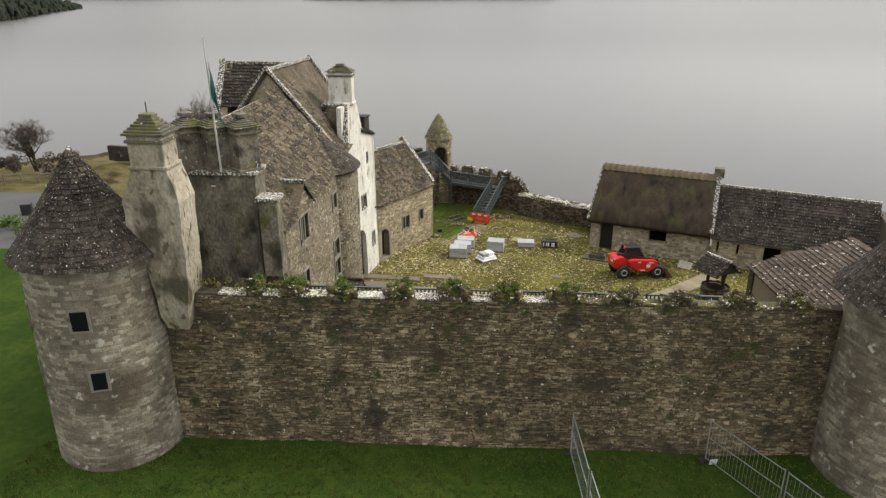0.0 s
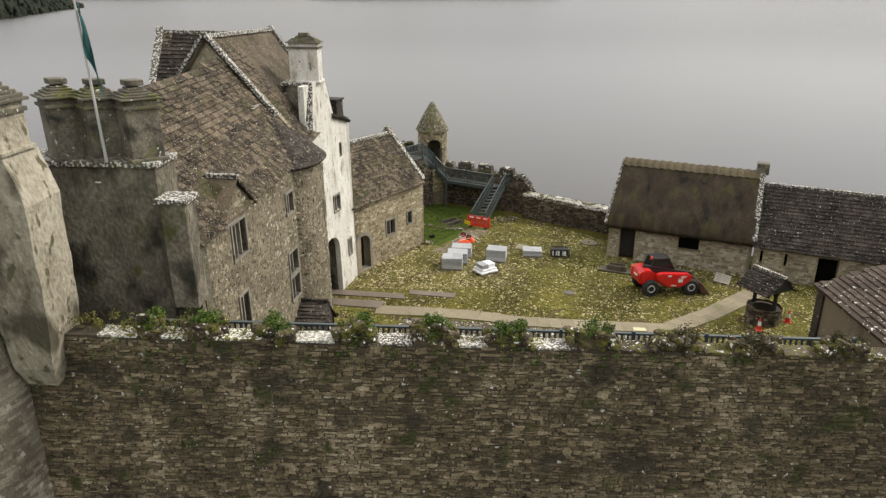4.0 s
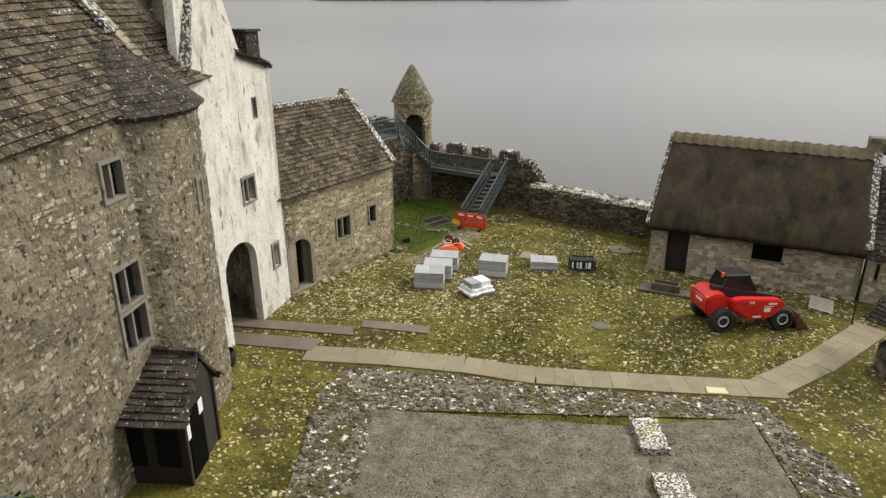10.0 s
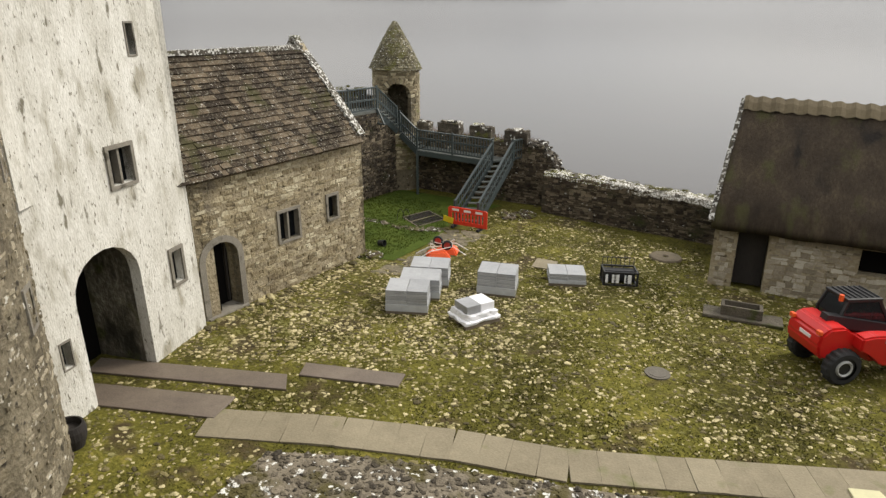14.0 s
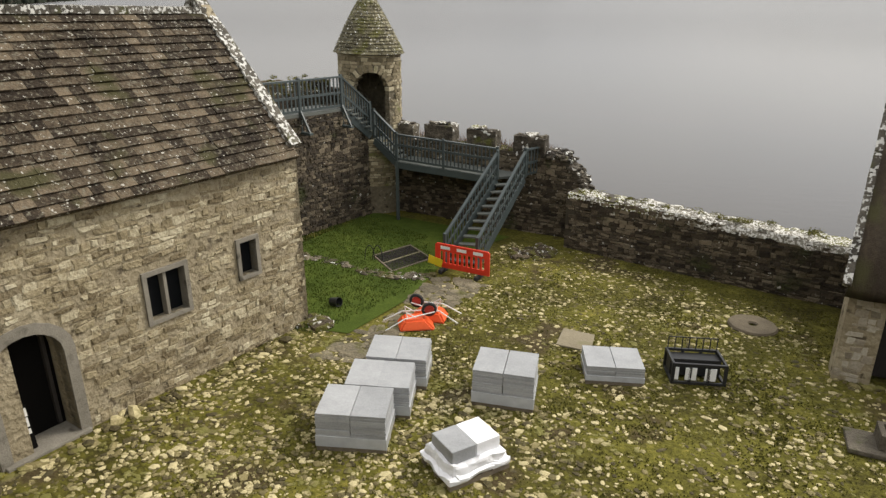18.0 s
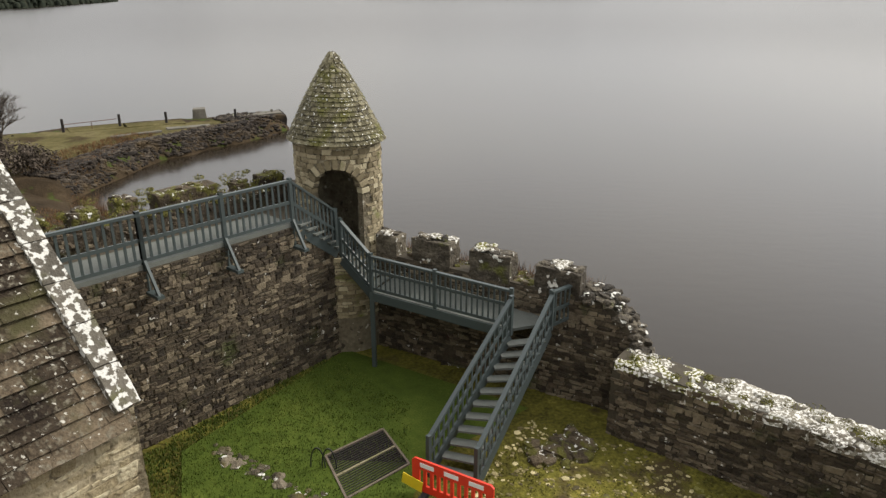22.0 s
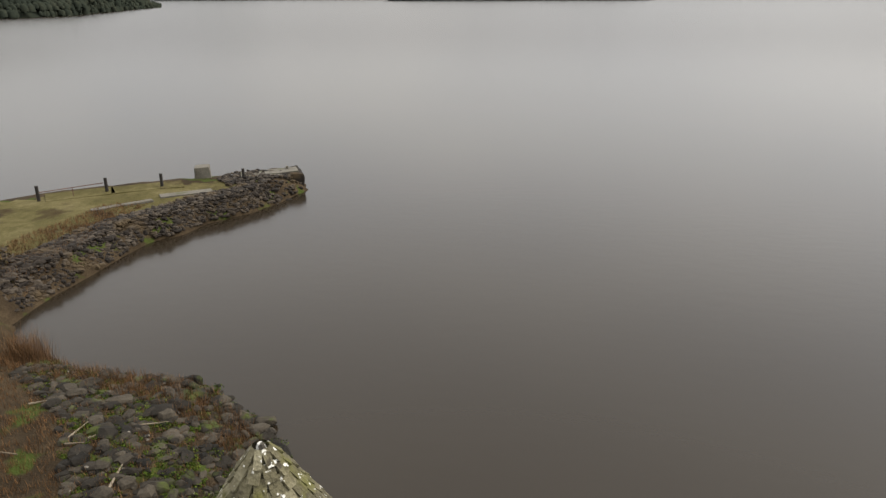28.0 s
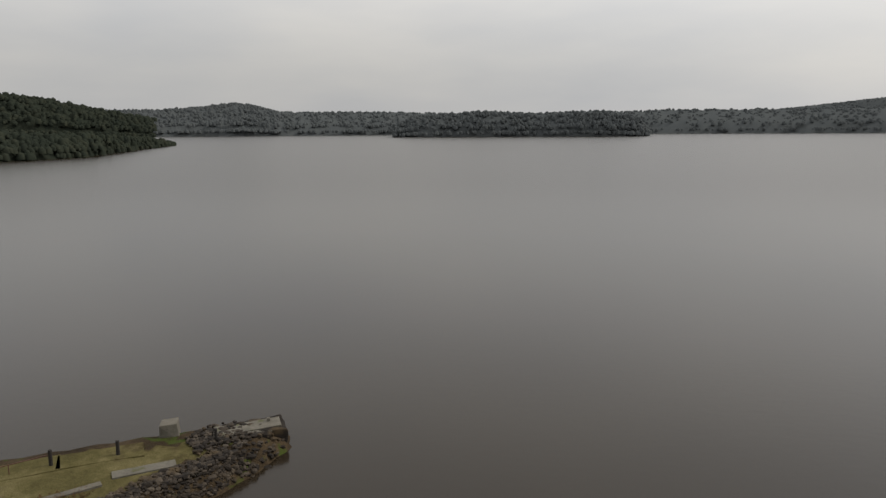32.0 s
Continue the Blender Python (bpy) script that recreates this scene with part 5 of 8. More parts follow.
later(rw, "stone", "stone", courses(RW, r_out, [arch_hole(0.05, 1.65, -0.3, 2.45), rect_hole(3.06, 4.19, 1.46, 2.69), rect_hole(5.36, 6.09, 1.66, 2.74)], hs=(0.06, 0.17), ws=(0.1, 0.42), proud=0.022, gap=0.024, seed=51, keep=0.8), stone_range,
      near=lambda p: True, most=300, rest_name="stonework")
# dressed door arch
oh, ih = arch_hole(0.05, 1.65, -0.1, 2.45), arch_hole(0.25, 1.45, -0.1, 2.25)
for k in range(1, len(oh) - 1):
    q = [RW.at(*oh[k], 0.03), RW.at(*oh[k + 1], 0.03), RW.at(*ih[k + 1], 0.03), RW.at(*ih[k], 0.03)]
    bm = bmesh.new()
    loft(bm, [q, [p - RW.n * 0.3 for p in q]])
    part("arch_stone", bm, limestone, rng_h, "dressed grey door stone")
q = [RW.at(*oh[-1], 0.03), RW.at(*oh[0], 0.03), RW.at(*ih[0], 0.03), RW.at(*ih[-1], 0.03)]
bm = bmesh.new()
loft(bm, [q, [p - RW.n * 0.3 for p in q]])
part("door_jamb", bm, limestone, rng_h, "dressed grey door stone")
# black block paints the shade inside this doorway
part("doorway", box((-0.6, -1.2, -1.6), (0.6, 1.15, -0.5), RW.fr(0.85, 1.15)), black_and_shade, rng_h)
part("threshold", box((-0.75, -0.15, -0.6), (0.75, 0.06, 0.12), RW.fr(0.85, 0.0), 0.02), limestone, rng_h, "grey stone threshold")
part("door", box((-0.04, -1.0, -1.05), (0.03, 0.98, -0.42), RW.fr(1.33, 1.12), 0.01), oak_dark, rng_h, "dark boarded door standing open")
dp = 4.9
back = -RW.n * dp
mid = -RW.n * dp / 2
GR = Face(*RW.at(rl, 0)[:2], *(RW.at(rl, 0) + back)[:2])
g_out2 = [(0, -0.3), (dp, -0.3), (dp, 4.4), (dp / 2, 7.5), (0, 4.4)]
gw = part("north_gable", panel(GR, g_out2, 0.24), mortar_pale, rng_h)
later(gw, "stone", "stone", courses(GR, g_out2, hs=(0.06, 0.17), ws=(0.1, 0.42), proud=0.022, gap=0.024, seed=52, keep=0.8), stone_range, rest_name="stonework")
GS = Face(*(RW.at(0, 0) + back)[:2], *RW.at(0, 0)[:2])
part("south_gable", panel(GS, g_out2, 0.6), mortar_pale, rng_h)
BW = Face(*(RW.at(rl, 0) + back)[:2], *(RW.at(0, 0) + back)[:2])
part("back_wall", panel(BW, [(0, -0.3), (rl, -0.3), (rl, 4.3), (0, 4.3)], 0.6), stone_range, rng_h)
ridge0, ridge1 = RW.at(-0.4, 7.3) + mid, RW.at(rl - 0.2, 7.3) + mid
RR_E = [RW.at(-0.5, 4.22, 0.22), RW.at(rl - 0.1, 4.28, 0.22), ridge1, ridge0]
rr = slope_faces("roof_slope", RR_E, slate_brown, rng_h, "brown slate roof slope")
slope_slates(rr, RR_E, slate_brown, 53, near=lambda p: True, most=300, row=0.2, ws=(0.2, 0.36))
RR_W = [BW.at(0.1, 4.28, 0.22), BW.at(rl + 0.5, 4.22, 0.22), ridge0, ridge1]
slope_faces("roof_slope", RR_W, slate_brown, rng_h)
coping("ridge", ridge0 + Vector((0, 0, 0.08)), ridge1 + Vector((0, 0, 0.08)), 0.26, 0.15, 0.4, coping_stone, rng_h)
apex = RW.at(rl - 0.14, 7.68) + mid - RW.n * 0.3
coping("coping", apex, RW.at(rl - 0.14, 4.5, 0.16), 0.32, 0.16, 0.55, coping_stone, rng_h, "gable coping white with lichen")
coping("coping", apex, BW.at(0.14, 4.5, 0.16), 0.32, 0.16, 0.55, coping_stone, rng_h)
part("apex_stone", box((-0.16, -0.1, -0.16), (0.16, 0.08, 0.16), Matrix.Translation(apex) @ pose(0, 0, 0, 90, 0, 60), 0.05), coping_stone, rng_h)

# ---- thatched byre and slated shed ----
byre = thing("thatched_byre", (16, 48, 0), "long whitish stone byre with a dark thatched roof", "building")
TW = Face(11.3, 49.5, 19.4, 46.3)
tl = TW.length
t_holes = [rect_hole(0.75, 1.72, -0.3, 2.1), rect_hole(4.4, 5.65, 1.1, 1.95)]
t_out = [(0, -0.3), (tl, -0.3), (tl, 2.6), (0, 2.6)]
tw = part("front_wall", panel(TW, t_out, 0.6, t_holes), mortar_pale, byre, "pale limewashed rubble wall")
later(tw, "stone", "stone", courses(TW, t_out, t_holes, hs=(0.08, 0.2), ws=(0.12, 0.4), proud=0.014, gap=0.03, seed=61), stone_pale, near=lambda p: p.x < 17, most=200, rest_name="stonework")
part("door", box((-0.46, -1.1, -0.5), (0.46, 1.0, -0.42), TW.fr(1.235, 1.1)), oak_dark, byre, "black boarded door")
# black sheet across the hole paints the shade of the room behind
part("window", box((-0.62, -0.43, -0.5), (0.62, 0.43, -0.45), TW.fr(5.02, 1.52)), black_and_shade, byre, "opening filled by a black sheet that paints its shade")
tdp = 5.0
tb, tm = -TW.n * tdp, -TW.n * tdp / 2
TG = Face(*(TW.at(1.7, 0) + tb)[:2], *TW.at(0, 0)[:2])
part("gable_wall", panel(TG, [(0, -0.3), (tdp, -0.3), (tdp, 2.5), (tdp / 2, 5.6), (0, 2.5)], 0.5), stone_dark, byre)
TG2 = Face(*TW.at(tl, 0)[:2], *(TW.at(tl, 0) + tb)[:2])
part("gable_wall", panel(TG2, [(0, -0.3), (tdp, -0.3), (tdp, 2.6), (tdp / 2, 6.1), (0, 2.6)], 0.5), stone_pale, byre)
TBW = Face(*(TW.at(tl, 0) + tb)[:2], *(TW.at(1.7, 0) + tb)[:2])
part("back_wall", panel(TBW, [(0, -0.3), (tl - 1.75, -0.3), (tl - 1.75, 2.5), (0, 2.5)], 0.5), stone_pale, byre)
# thatch: a thick rounded coat over both slopes
bm = bmesh.new()
rings = []
NA = 44
for k in range(NA + 1):
    a = -0.28 + (tl + 0.18) * k / NA
    sec = []
    prof = [(0.38, 2.12), (0.42, 2.38), (0.2, 2.95), (-0.6, 4.0), (-1.5, 5.2), (-2.2, 6.0), (-2.5, 6.2), (-2.8, 6.0), (-3.5, 5.2), (-4.4, 4.0), (-5.2, 2.95), (-5.42, 2.38), (-5.3, 2.12), (-2.5, 5.55)]
    for d, z in prof:
        w = 0.05 * noise.noise((a * 1.3, d * 1.2, z))
        hip = (0.5 * (z - 2.1) / 4 + 0.5 * max(0.0, -2.5 - d)) * (1 - k / NA)
        sec.append(TW.at(a + 0.12 + hip, z + w - 0.05, d + w * 0.5 + 0.1 * (z - 2.1) / 4))
    rings.append(sec)
loft(bm, rings)
bmesh.ops.subdivide_edges(bm, edges=[e for e in bm.edges if e.calc_length() > 0.6], cuts=2)
for v in bm.verts:
    v.co += Vector(noise.noise_vector(v.co * 2.2)) * 0.035
part("thatch", bm, thatch_mat, byre, "dark weathered thatch, sagging slightly", True)
bm = bmesh.new()
rings = []
for k in range(61):
    a = -0.32 + (tl + 0.24) * k / 60
    wv = 0.04 * math.sin(k * 1.9) + 0.03 * noise.noise((a, 3, 1))
    rings.append([TW.at(a + 0.12 + 0.5 * (1 - k / 60), z + wv - 0.08, d + 0.1) for d, z in ((-2.0, 5.88), (-2.25, 6.14), (-2.5, 6.3), (-2.75, 6.14), (-3.0, 5.88), (-2.5, 6.0))])
loft(bm, rings)
part("thatch_ridge", bm, thatch_ridge_mat, byre, "paler straw ridge roll")
coping("verge", TW.at(-0.17, 2.35, 0.42), TW.at(0.3, 6.1, -2.4), 0.16, 0.2, 0.5, coping_stone, byre)
coping("verge", TW.at(tl + 0.02, 2.45, 0.4), TW.at(tl + 0.02, 6.4, -2.5), 0.3, 0.22, 0.5, coping_stone, byre, "stone gable coping")
part("chimney", box((-0.35, -0.2, -0.35), (0.35, 0.5, 0.35), TW.fr(tl - 0.02, 6.2, -2.5), 0.04), chimney_stone, byre)

shed = thing("slated_shed", (24.5, 45.5, 0), "long low stone shed with a dark slate roof", "building")
SW = Face(*TW.at(tl + 0.15, 0)[:2], 29.2, 42.4)
sl = SW.length
s_holes = [rect_hole(0.35, 0.5, 1.0, 1.8), rect_hole(1.7, 1.85, 1.0, 1.8), rect_hole(3.5, 4.6, -0.3, 1.85), rect_hole(6.2, 6.5, 1.2, 1.6)]
s_out = [(0, -0.3), (sl, -0.3), (sl, 2.15), (0, 2.15)]
sw = part("front_wall", panel(SW, s_out, 0.6, s_holes), mortar_pale, shed, "pale rubble wall")
later(sw, "stone", "stone", courses(SW, s_out, s_holes, hs=(0.08, 0.2), ws=(0.12, 0.4), proud=0.014, gap=0.03, seed=62), stone_pale, rest_name="stonework")
# black block behind the slits paints the shed's inner shade
part("interior", box((-sl / 2 + 0.3, -0.3, -2.0), (sl / 2 - 0.3, 2.0, -0.62), SW.fr(sl / 2, 0.1)), black_and_shade, shed)
sm, sb = -SW.n * 2.4, -SW.n * 4.8
SH = [SW.at(0.0, 2.05, 0.25), SW.at(sl, 2.05, 0.25), SW.at(sl, 5.35) + sm, SW.at(0.0, 5.4) + sm]
sr = slope_faces("roof_slope", SH, slate_dark, shed, "dark slates speckled with lichen")
slope_slates(sr, SH, slate_dark, 63, near=lambda p: p.x < 24, most=200, row=0.24, ws=(0.24, 0.4))
slope_faces("roof_slope", [SW.at(sl, 2.05) + sb, SW.at(0, 2.05) + sb, SW.at(0, 5.4) + sm, SW.at(sl, 5.35) + sm], slate_dark, shed)
coping("ridge", SW.at(0, 5.45) + sm, SW.at(sl, 5.4) + sm, 0.24, 0.14, 0.4, coping_stone, shed)
SG = Face(*SW.at(sl, 0)[:2], *(SW.at(sl, 0) + sb)[:2])
part("gable_wall", panel(SG, [(0, -0.3), (4.8, -0.3), (4.8, 2.1), (2.4, 5.3), (0, 2.1)], 0.5), stone_dark, shed)

# ---- lean-to beside the south-east tower ----
lean = thing("lean_to", (20, 30, 0), "lean-to store with a brown lichen-spotted slate roof", "building")
LE = [(17.0, 26.0, 4.3), (22.6, 26.0, 6.1), (22.6, 34.9, 6.0), (17.1, 34.7, 4.35)]
le = slope_faces("roof_slope", [LE[3], LE[0], LE[1], LE[2]], slate_spotted, lean, "low-pitched brown slates with pale lichen")
slope_slates(le, [LE[3], LE[0], LE[1], LE[2]], slate_spotted, 64, near=lambda p: p.x < 19.5, most=150, row=0.28, ws=(0.3, 0.5))
part("wall", panel(Face(17.3, 34.5, 17.2, 26.1), [(0, -0.3), (8.4, -0.3), (8.4, 4.3), (0, 4.3)], 0.5), stone_dark, lean)
part("wall", panel(Face(22.6, 34.5, 17.2, 34.5), [(0, -0.3), (5.4, -0.3), (5.4, 4.3), (0, 5.9)], 0.5), stone_dark, lean)

white_plastic_sheet = plain("torn_white_sheet", (0.6, 0.59, 0.56), 0.6)
# patched white sheet on a dark board, leaning in the range doorway
lb = thing("leaning_board", RW.at(0.6, 0.06, -0.1), "dark board with torn white sheets, leaning in a doorway", "board")
bmx = RW.fr(0.6, 0.08, -0.06) @ pose(0, 0, 0, -6, 0, 0)
part("board", box((-0.2, 0.0, -0.02), (0.2, 0.85, 0.01), bmx), black_and_shade, lb)
for x0, y0, x1, y1 in ((-0.18, 0.64, 0.18, 0.8), (-0.18, 0.46, -0.06, 0.6), (-0.02, 0.48, 0.05, 0.62), (0.08, 0.44, 0.17, 0.62), (-0.17, 0.3, -0.01, 0.42), (0.03, 0.3, 0.17, 0.4), (-0.15, 0.2, 0.1, 0.27)):
    part("sheet", box((x0, y0, 0.012), (x1, y1, 0.018), bmx), white_plastic_sheet, lb)

# ---- lakeside turret ----
TX, TY = -0.85, 62.27
turret = thing("corner_turret", (TX, TY, 1.5), "small round stone watch turret with a mossy conical stone roof", "turret")
DOOR = -80.0


def in_door(a, z):
    d = abs((a - DOOR + 180) % 360 - 180)
    w = 35 if z < 4.5 else 35 * math.sqrt(max(0, 1 - ((z - 4.5) / 0.72) ** 2))
    return z > 2.7 and d < w


bm = bmesh.new()
seg, zs = 72, [-2.6, -1.0, 0.5, 1.5, 2.72] + [2.9 + 0.15 * k for k in range(15)] + [5.2, 5.6, 5.95]
R0 = 1.17
rows = {}
for j, z in enumerate(zs):
    for k in range(seg):
        t = 2 * math.pi * k / seg
        rows[j, k] = (bm.verts.new((TX + R0 * math.cos(t), TY + R0 * math.sin(t), z)), bm.verts.new((TX + 0.92 * math.cos(t), TY + 0.92 * math.sin(t), z)))
for j in range(len(zs) - 1):
    for k in range(seg):
        k2 = (k + 1) % seg
        if in_door((k + 0.5) * 360 / seg, (zs[j] + zs[j + 1]) / 2):
            continue
        for i in (0, 1):
            bm.faces.new((rows[j, k][i], rows[j, k2][i], rows[j + 1, k2][i], rows[j + 1, k][i]))
for j in range(len(zs) - 1):
    for k in range(seg):
        k2 = (k + 1) % seg
        zc = (zs[j] + zs[j + 1]) / 2
        here, there = in_door((k + 0.5) * 360 / seg, zc), in_door((k2 + 0.5) * 360 / seg, zc)
        if here != there:
            bm.faces.new((rows[j, k2][0], rows[j, k2][1], rows[j + 1, k2][1], rows[j + 1, k2][0]))
        if j + 2 < len(zs) and here != in_door((k + 0.5) * 360 / seg, (zs[j + 1] + zs[j + 2]) / 2):
            bm.faces.new((rows[j + 1, k][0], rows[j + 1, k2][0], rows[j + 1, k2][1], rows[j + 1, k][1]))
t_wall = part("wall", bm, mortar, turret, "buff rubble drum")


def by_door(a, z):
    d = abs((a - DOOR + 180) % 360 - 180)
    w = 44 if z < 4.5 else 44 * math.sqrt(max(0, 1 - ((z - 4.5) / 0.98) ** 2))
    return z > 2.7 and d < w


later(t_wall, "stone", "stone", round_courses(TX, TY, lambda z: R0, 0.9, 5.9, by_door, hs=(0.08, 0.17), ws=(0.12, 0.34), proud=0.03, seed=71, a0=180, a1=390), stone_turret, near=lambda p: True, most=300, rest_name="stonework")
# voussoirs of the door arch
for k in range(13):
    t = math.pi * (k + 0.5) / 13
    a = radians(DOOR + 39.5 * math.cos(t))
    z = 4.5 + 0.85 * math.sin(t)
    n = Vector((math.cos(a), math.sin(a), 0))
    u = Vector((-math.sin(a), math.cos(a), 0))
    up = (u * math.cos(t) + Vector((0, 0, 1)) * math.sin(t)).normalized()
    m = Matrix((up.cross(n), up, n)).transposed().to_4x4()
    m.translation = Vector((TX, TY, z)) + n * R0
    part("arch_stone", box((-0.07, -0.13, -0.2), (0.07, 0.13, 0.04), m, 0.012), stone_turret, turret)
bm = bmesh.new()
rings = []
for f in range(11):
    r = 1.24 * (1 - f / 10) + 0.03 + 0.05 * math.sin(math.pi * f / 10)
    rings.append([(TX + r * math.cos(2 * math.pi * k / 48), TY + r * math.sin(2 * math.pi * k / 48), 5.9 + 2.2 * f / 10) for k in range(48)])
loft(bm, rings)
t_roof = part("roof", bm, slate_mossy, turret, "conical stone-slate roof, yellow-green with moss", True)
later(t_roof, "slate", "slate", cone_slates(TX, TY, 1.29, 5.86, 0.08, 8.08, row=0.13, w=0.13, thick=0.03, seed=72, flare=-0.05), slate_mossy, near=lambda p: p.y < TY + 0.4, most=300, rest_name="slating")
bm = bmesh.new()
tube(bm, (TX, TY, 7.9), (TX, TY, 8.13), 0.12, 0.03, 8)
part("finial", bm, coping_stone, turret)
bm = bmesh.new()
bmesh.ops.create_cone(bm, cap_ends=False, segments=48, radius1=1.22, radius2=1.22, depth=0.09, matrix=Matrix.Translation((TX, TY, 5.88)))
bmesh.ops.solidify(bm, geom=list(bm.faces), thickness=0.1)
part("eaves_course", bm, limestone, turret)

# ---- steel walkway and stairs ----
SLAT = {}


def unit_box(name, material):
    key = (name, material.name)
    if key not in SLAT:
        SLAT[key] = finish(box((-0.5, -0.5, -0.5), (0.5, 0.5, 0.5)), name, material)
    return SLAT[key]


def strip(name, a, b, w, h, material, parent, up=(0, 0, 1), label=""):
    """A bar between two points as an object on a shared box."""
    a, b = Vector(a), Vector(b)
    d = b - a
    z = d.normalized()
    x = Vector(up).cross(z)
    if x.length < 1e-4:
        x = Vector((1, 0, 0))
    x.normalize()
    m = Matrix((x, z.cross(x), z)).transposed().to_4x4()
    m.translation = (a + b) / 2
    ob = new(name, unit_box(name, material))
    adopt(ob, parent)
    ob.matrix_basis = scaled(m, w, h, d.length)
    return tagged(ob, label)


def railing(parent, p, q, h, gap=0.15, slat=0.05, mids=(0.5,), low=0.1, drop=0.0, post0=True, post1=True, mat=None):
    """Posts, rails and upright slats from p to q (points at deck level); drop: how far the posts reach below."""
    mat = mat or rail_paint
    p, q = Vector(p), Vector(q)
    up = Vector((0, 0, 1))
    side = (q - p).cross(up).normalized()
    for f, on in ((0, post0), (1, post1)):
        if on:
            e = p.lerp(q, f)
            strip("post", e - up * drop, e + up * (h + 0.08), 0.09, 0.09, mat, parent, side)
    strip("top_rail", p + up * h, q + up * h, 0.1, 0.06, mat, parent)
    for m_h in mids:
        strip("mid_rail", p + up * h * m_h, q + up * h * m_h, 0.04, 0.08, mat, parent)
    strip("bottom_rail", p + up * low, q + up * low, 0.04, 0.08, mat, parent)
    n = max(2, int((q - p).length / gap))
    for k in range(1, n):
        e = p.lerp(q, k / n)
        strip("slat", e + up * low, e + up * (h - 0.02), slat, 0.025, mat, parent, side)


wk = thing("steel_walkway", (1.0, 60, 0), "dark grey-green metal walkway with slatted railings along the bawn wall", "walkway")
pA, pB, pC, pD = Vector((-1.55, 60.05, 4.05)), Vector((-2.65, 58.42, 4.05)), Vector((-3.75, 56.79, 4.05)), Vector((-4.85, 55.16, 4.05))
for p, q in ((pD, pC), (pC, pB), (pB, pA)):
    railing(wk, p, q, 1.1, gap=0.17, slat=0.055, drop=0.15)
inn = Vector((-0.83, 0.56, 0))
bm = bmesh.new()
loft(bm, [[pD, pA, pA + inn * 1.2, pD + inn * 1.2], [v - Vector((0, 0, 0.1)) for v in (pD, pA, pA + inn * 1.2, pD + inn * 1.2)]])
part("deck", bm, deck_mat, wk, "pale grey deck boards")
for p in (pA, pB, pC):
    foot = p - inn * 0.42 - Vector((0, 0, 0.62))
    strip("strut", p + Vector((0, 0, 0.12)), foot, 0.06, 0.07, rail_paint, wk)
    strip("bearer", p - Vector((0, 0, 0.62)) + inn * 0.1, foot - inn * 0.06, 0.16, 0.07, rail_paint, wk)
    strip("post", p - Vector((0, 0, 0.65)), p, 0.09, 0.09, rail_paint, wk)
dD, dE = Vector((-0.72, 61.1, 3.0)), Vector((-0.56, 60.97, 2.85))
bend, wend = Vector((0.33, 60.44, 2.1)), Vector((4.0, 58.92, 2.0))
railing(wk, pA, dD, 1.1, gap=0.15, post0=False)
railing(wk, dE, bend, 1.02, gap=0.15)
wmid = bend.lerp(wend, 0.48)
railing(wk, bend, wmid, 1.0, gap=0.14, slat=0.045, mids=(0.62,), post0=False)
railing(wk, wmid, wend, 1.0, gap=0.14, slat=0.045, mids=(0.62,), post0=False)
out = Vector((0.38, 0.92, 0))
bm = bmesh.new()
quad = [bend, wend, Vector((5.1, 59.45, 2.0)), wend + out * 1.15, bend + out * 1.15]
loft(bm, [quad, [v - Vector((0, 0, 0.08)) for v in quad]])
part("deck", bm, deck_mat, wk)
strip("edge_beam", bend - Vector((0, 0, 0.14)), wend - Vector((0, 0, 0.14)), 0.08, 0.24, rail_paint, wk)
for (p, q), n_s in (((pA, dD), 6), ((dE, bend), 5)):
    for k in range(n_s):
        a = p.lerp(q, (k + 0.5) / n_s)
        b = a + Vector((0.35, 0.9, 0)) * 0.9
        strip("tread", a, b, 0.26, 0.05, deck_mat, wk)
    strip("stringer", p - Vector((0, 0, 0.12)), q - Vector((0, 0, 0.12)), 0.06, 0.24, rail_paint, wk)
strip("post", bend - Vector((0, 0, 2.3)), bend, 0.12, 0.12, rail_paint, wk)
railing(wk, (4.95, 59.0, 2.0), (5.55, 59.62, 2.0), 0.98, gap=0.16)

st = thing("steel_stairs", (3.5, 57.3, -0.2), "dark metal staircase with slatted handrails and pale treads", "stairs")
sl_t, sr_t = Vector((4.02, 58.6, 2.0)), Vector((5.0, 59.0, 2.0))
sl_b, sr_b = Vector((2.33, 56.05, -0.2)), Vector((3.36, 55.75, -0.2))
for p, q in ((sl_b, sl_t), (sr_b, sr_t)):
    railing(st, p, q, 0.95, gap=0.2, slat=0.045, mids=(0.55,), low=0.12)
    strip("stringer", p - Vector((0, 0, -0.02)), q - Vector((0, 0, 0.05)), 0.05, 0.26, rail_paint, st)
for k in range(11):
    f = (k + 0.6) / 11.4
    a, b = sl_b.lerp(sl_t, f), sr_b.lerp(sr_t, f)
    u = (b - a).normalized() * 0.05
    strip("tread", a + u, b - u, 0.25, 0.045, deck_mat, st)

# ---- guard rail on the south wall-walk ----
gr = thing("guard_rail", (2, 24.35, 6.0), "dark painted slatted guard rail along the inner edge of the wall-walk", "railing")
gx0, gn = -8.0, 11
for k in range(gn):
    x0 = gx0 + 2.07 * k
    if x0 > 12:
        break
    railing(gr, (x0, 24.36, 6.02), (x0 + 2.07, 24.36, 6.02), 0.86, gap=0.155, slat=0.062, mids=(), low=0.16, post0=k == 0)

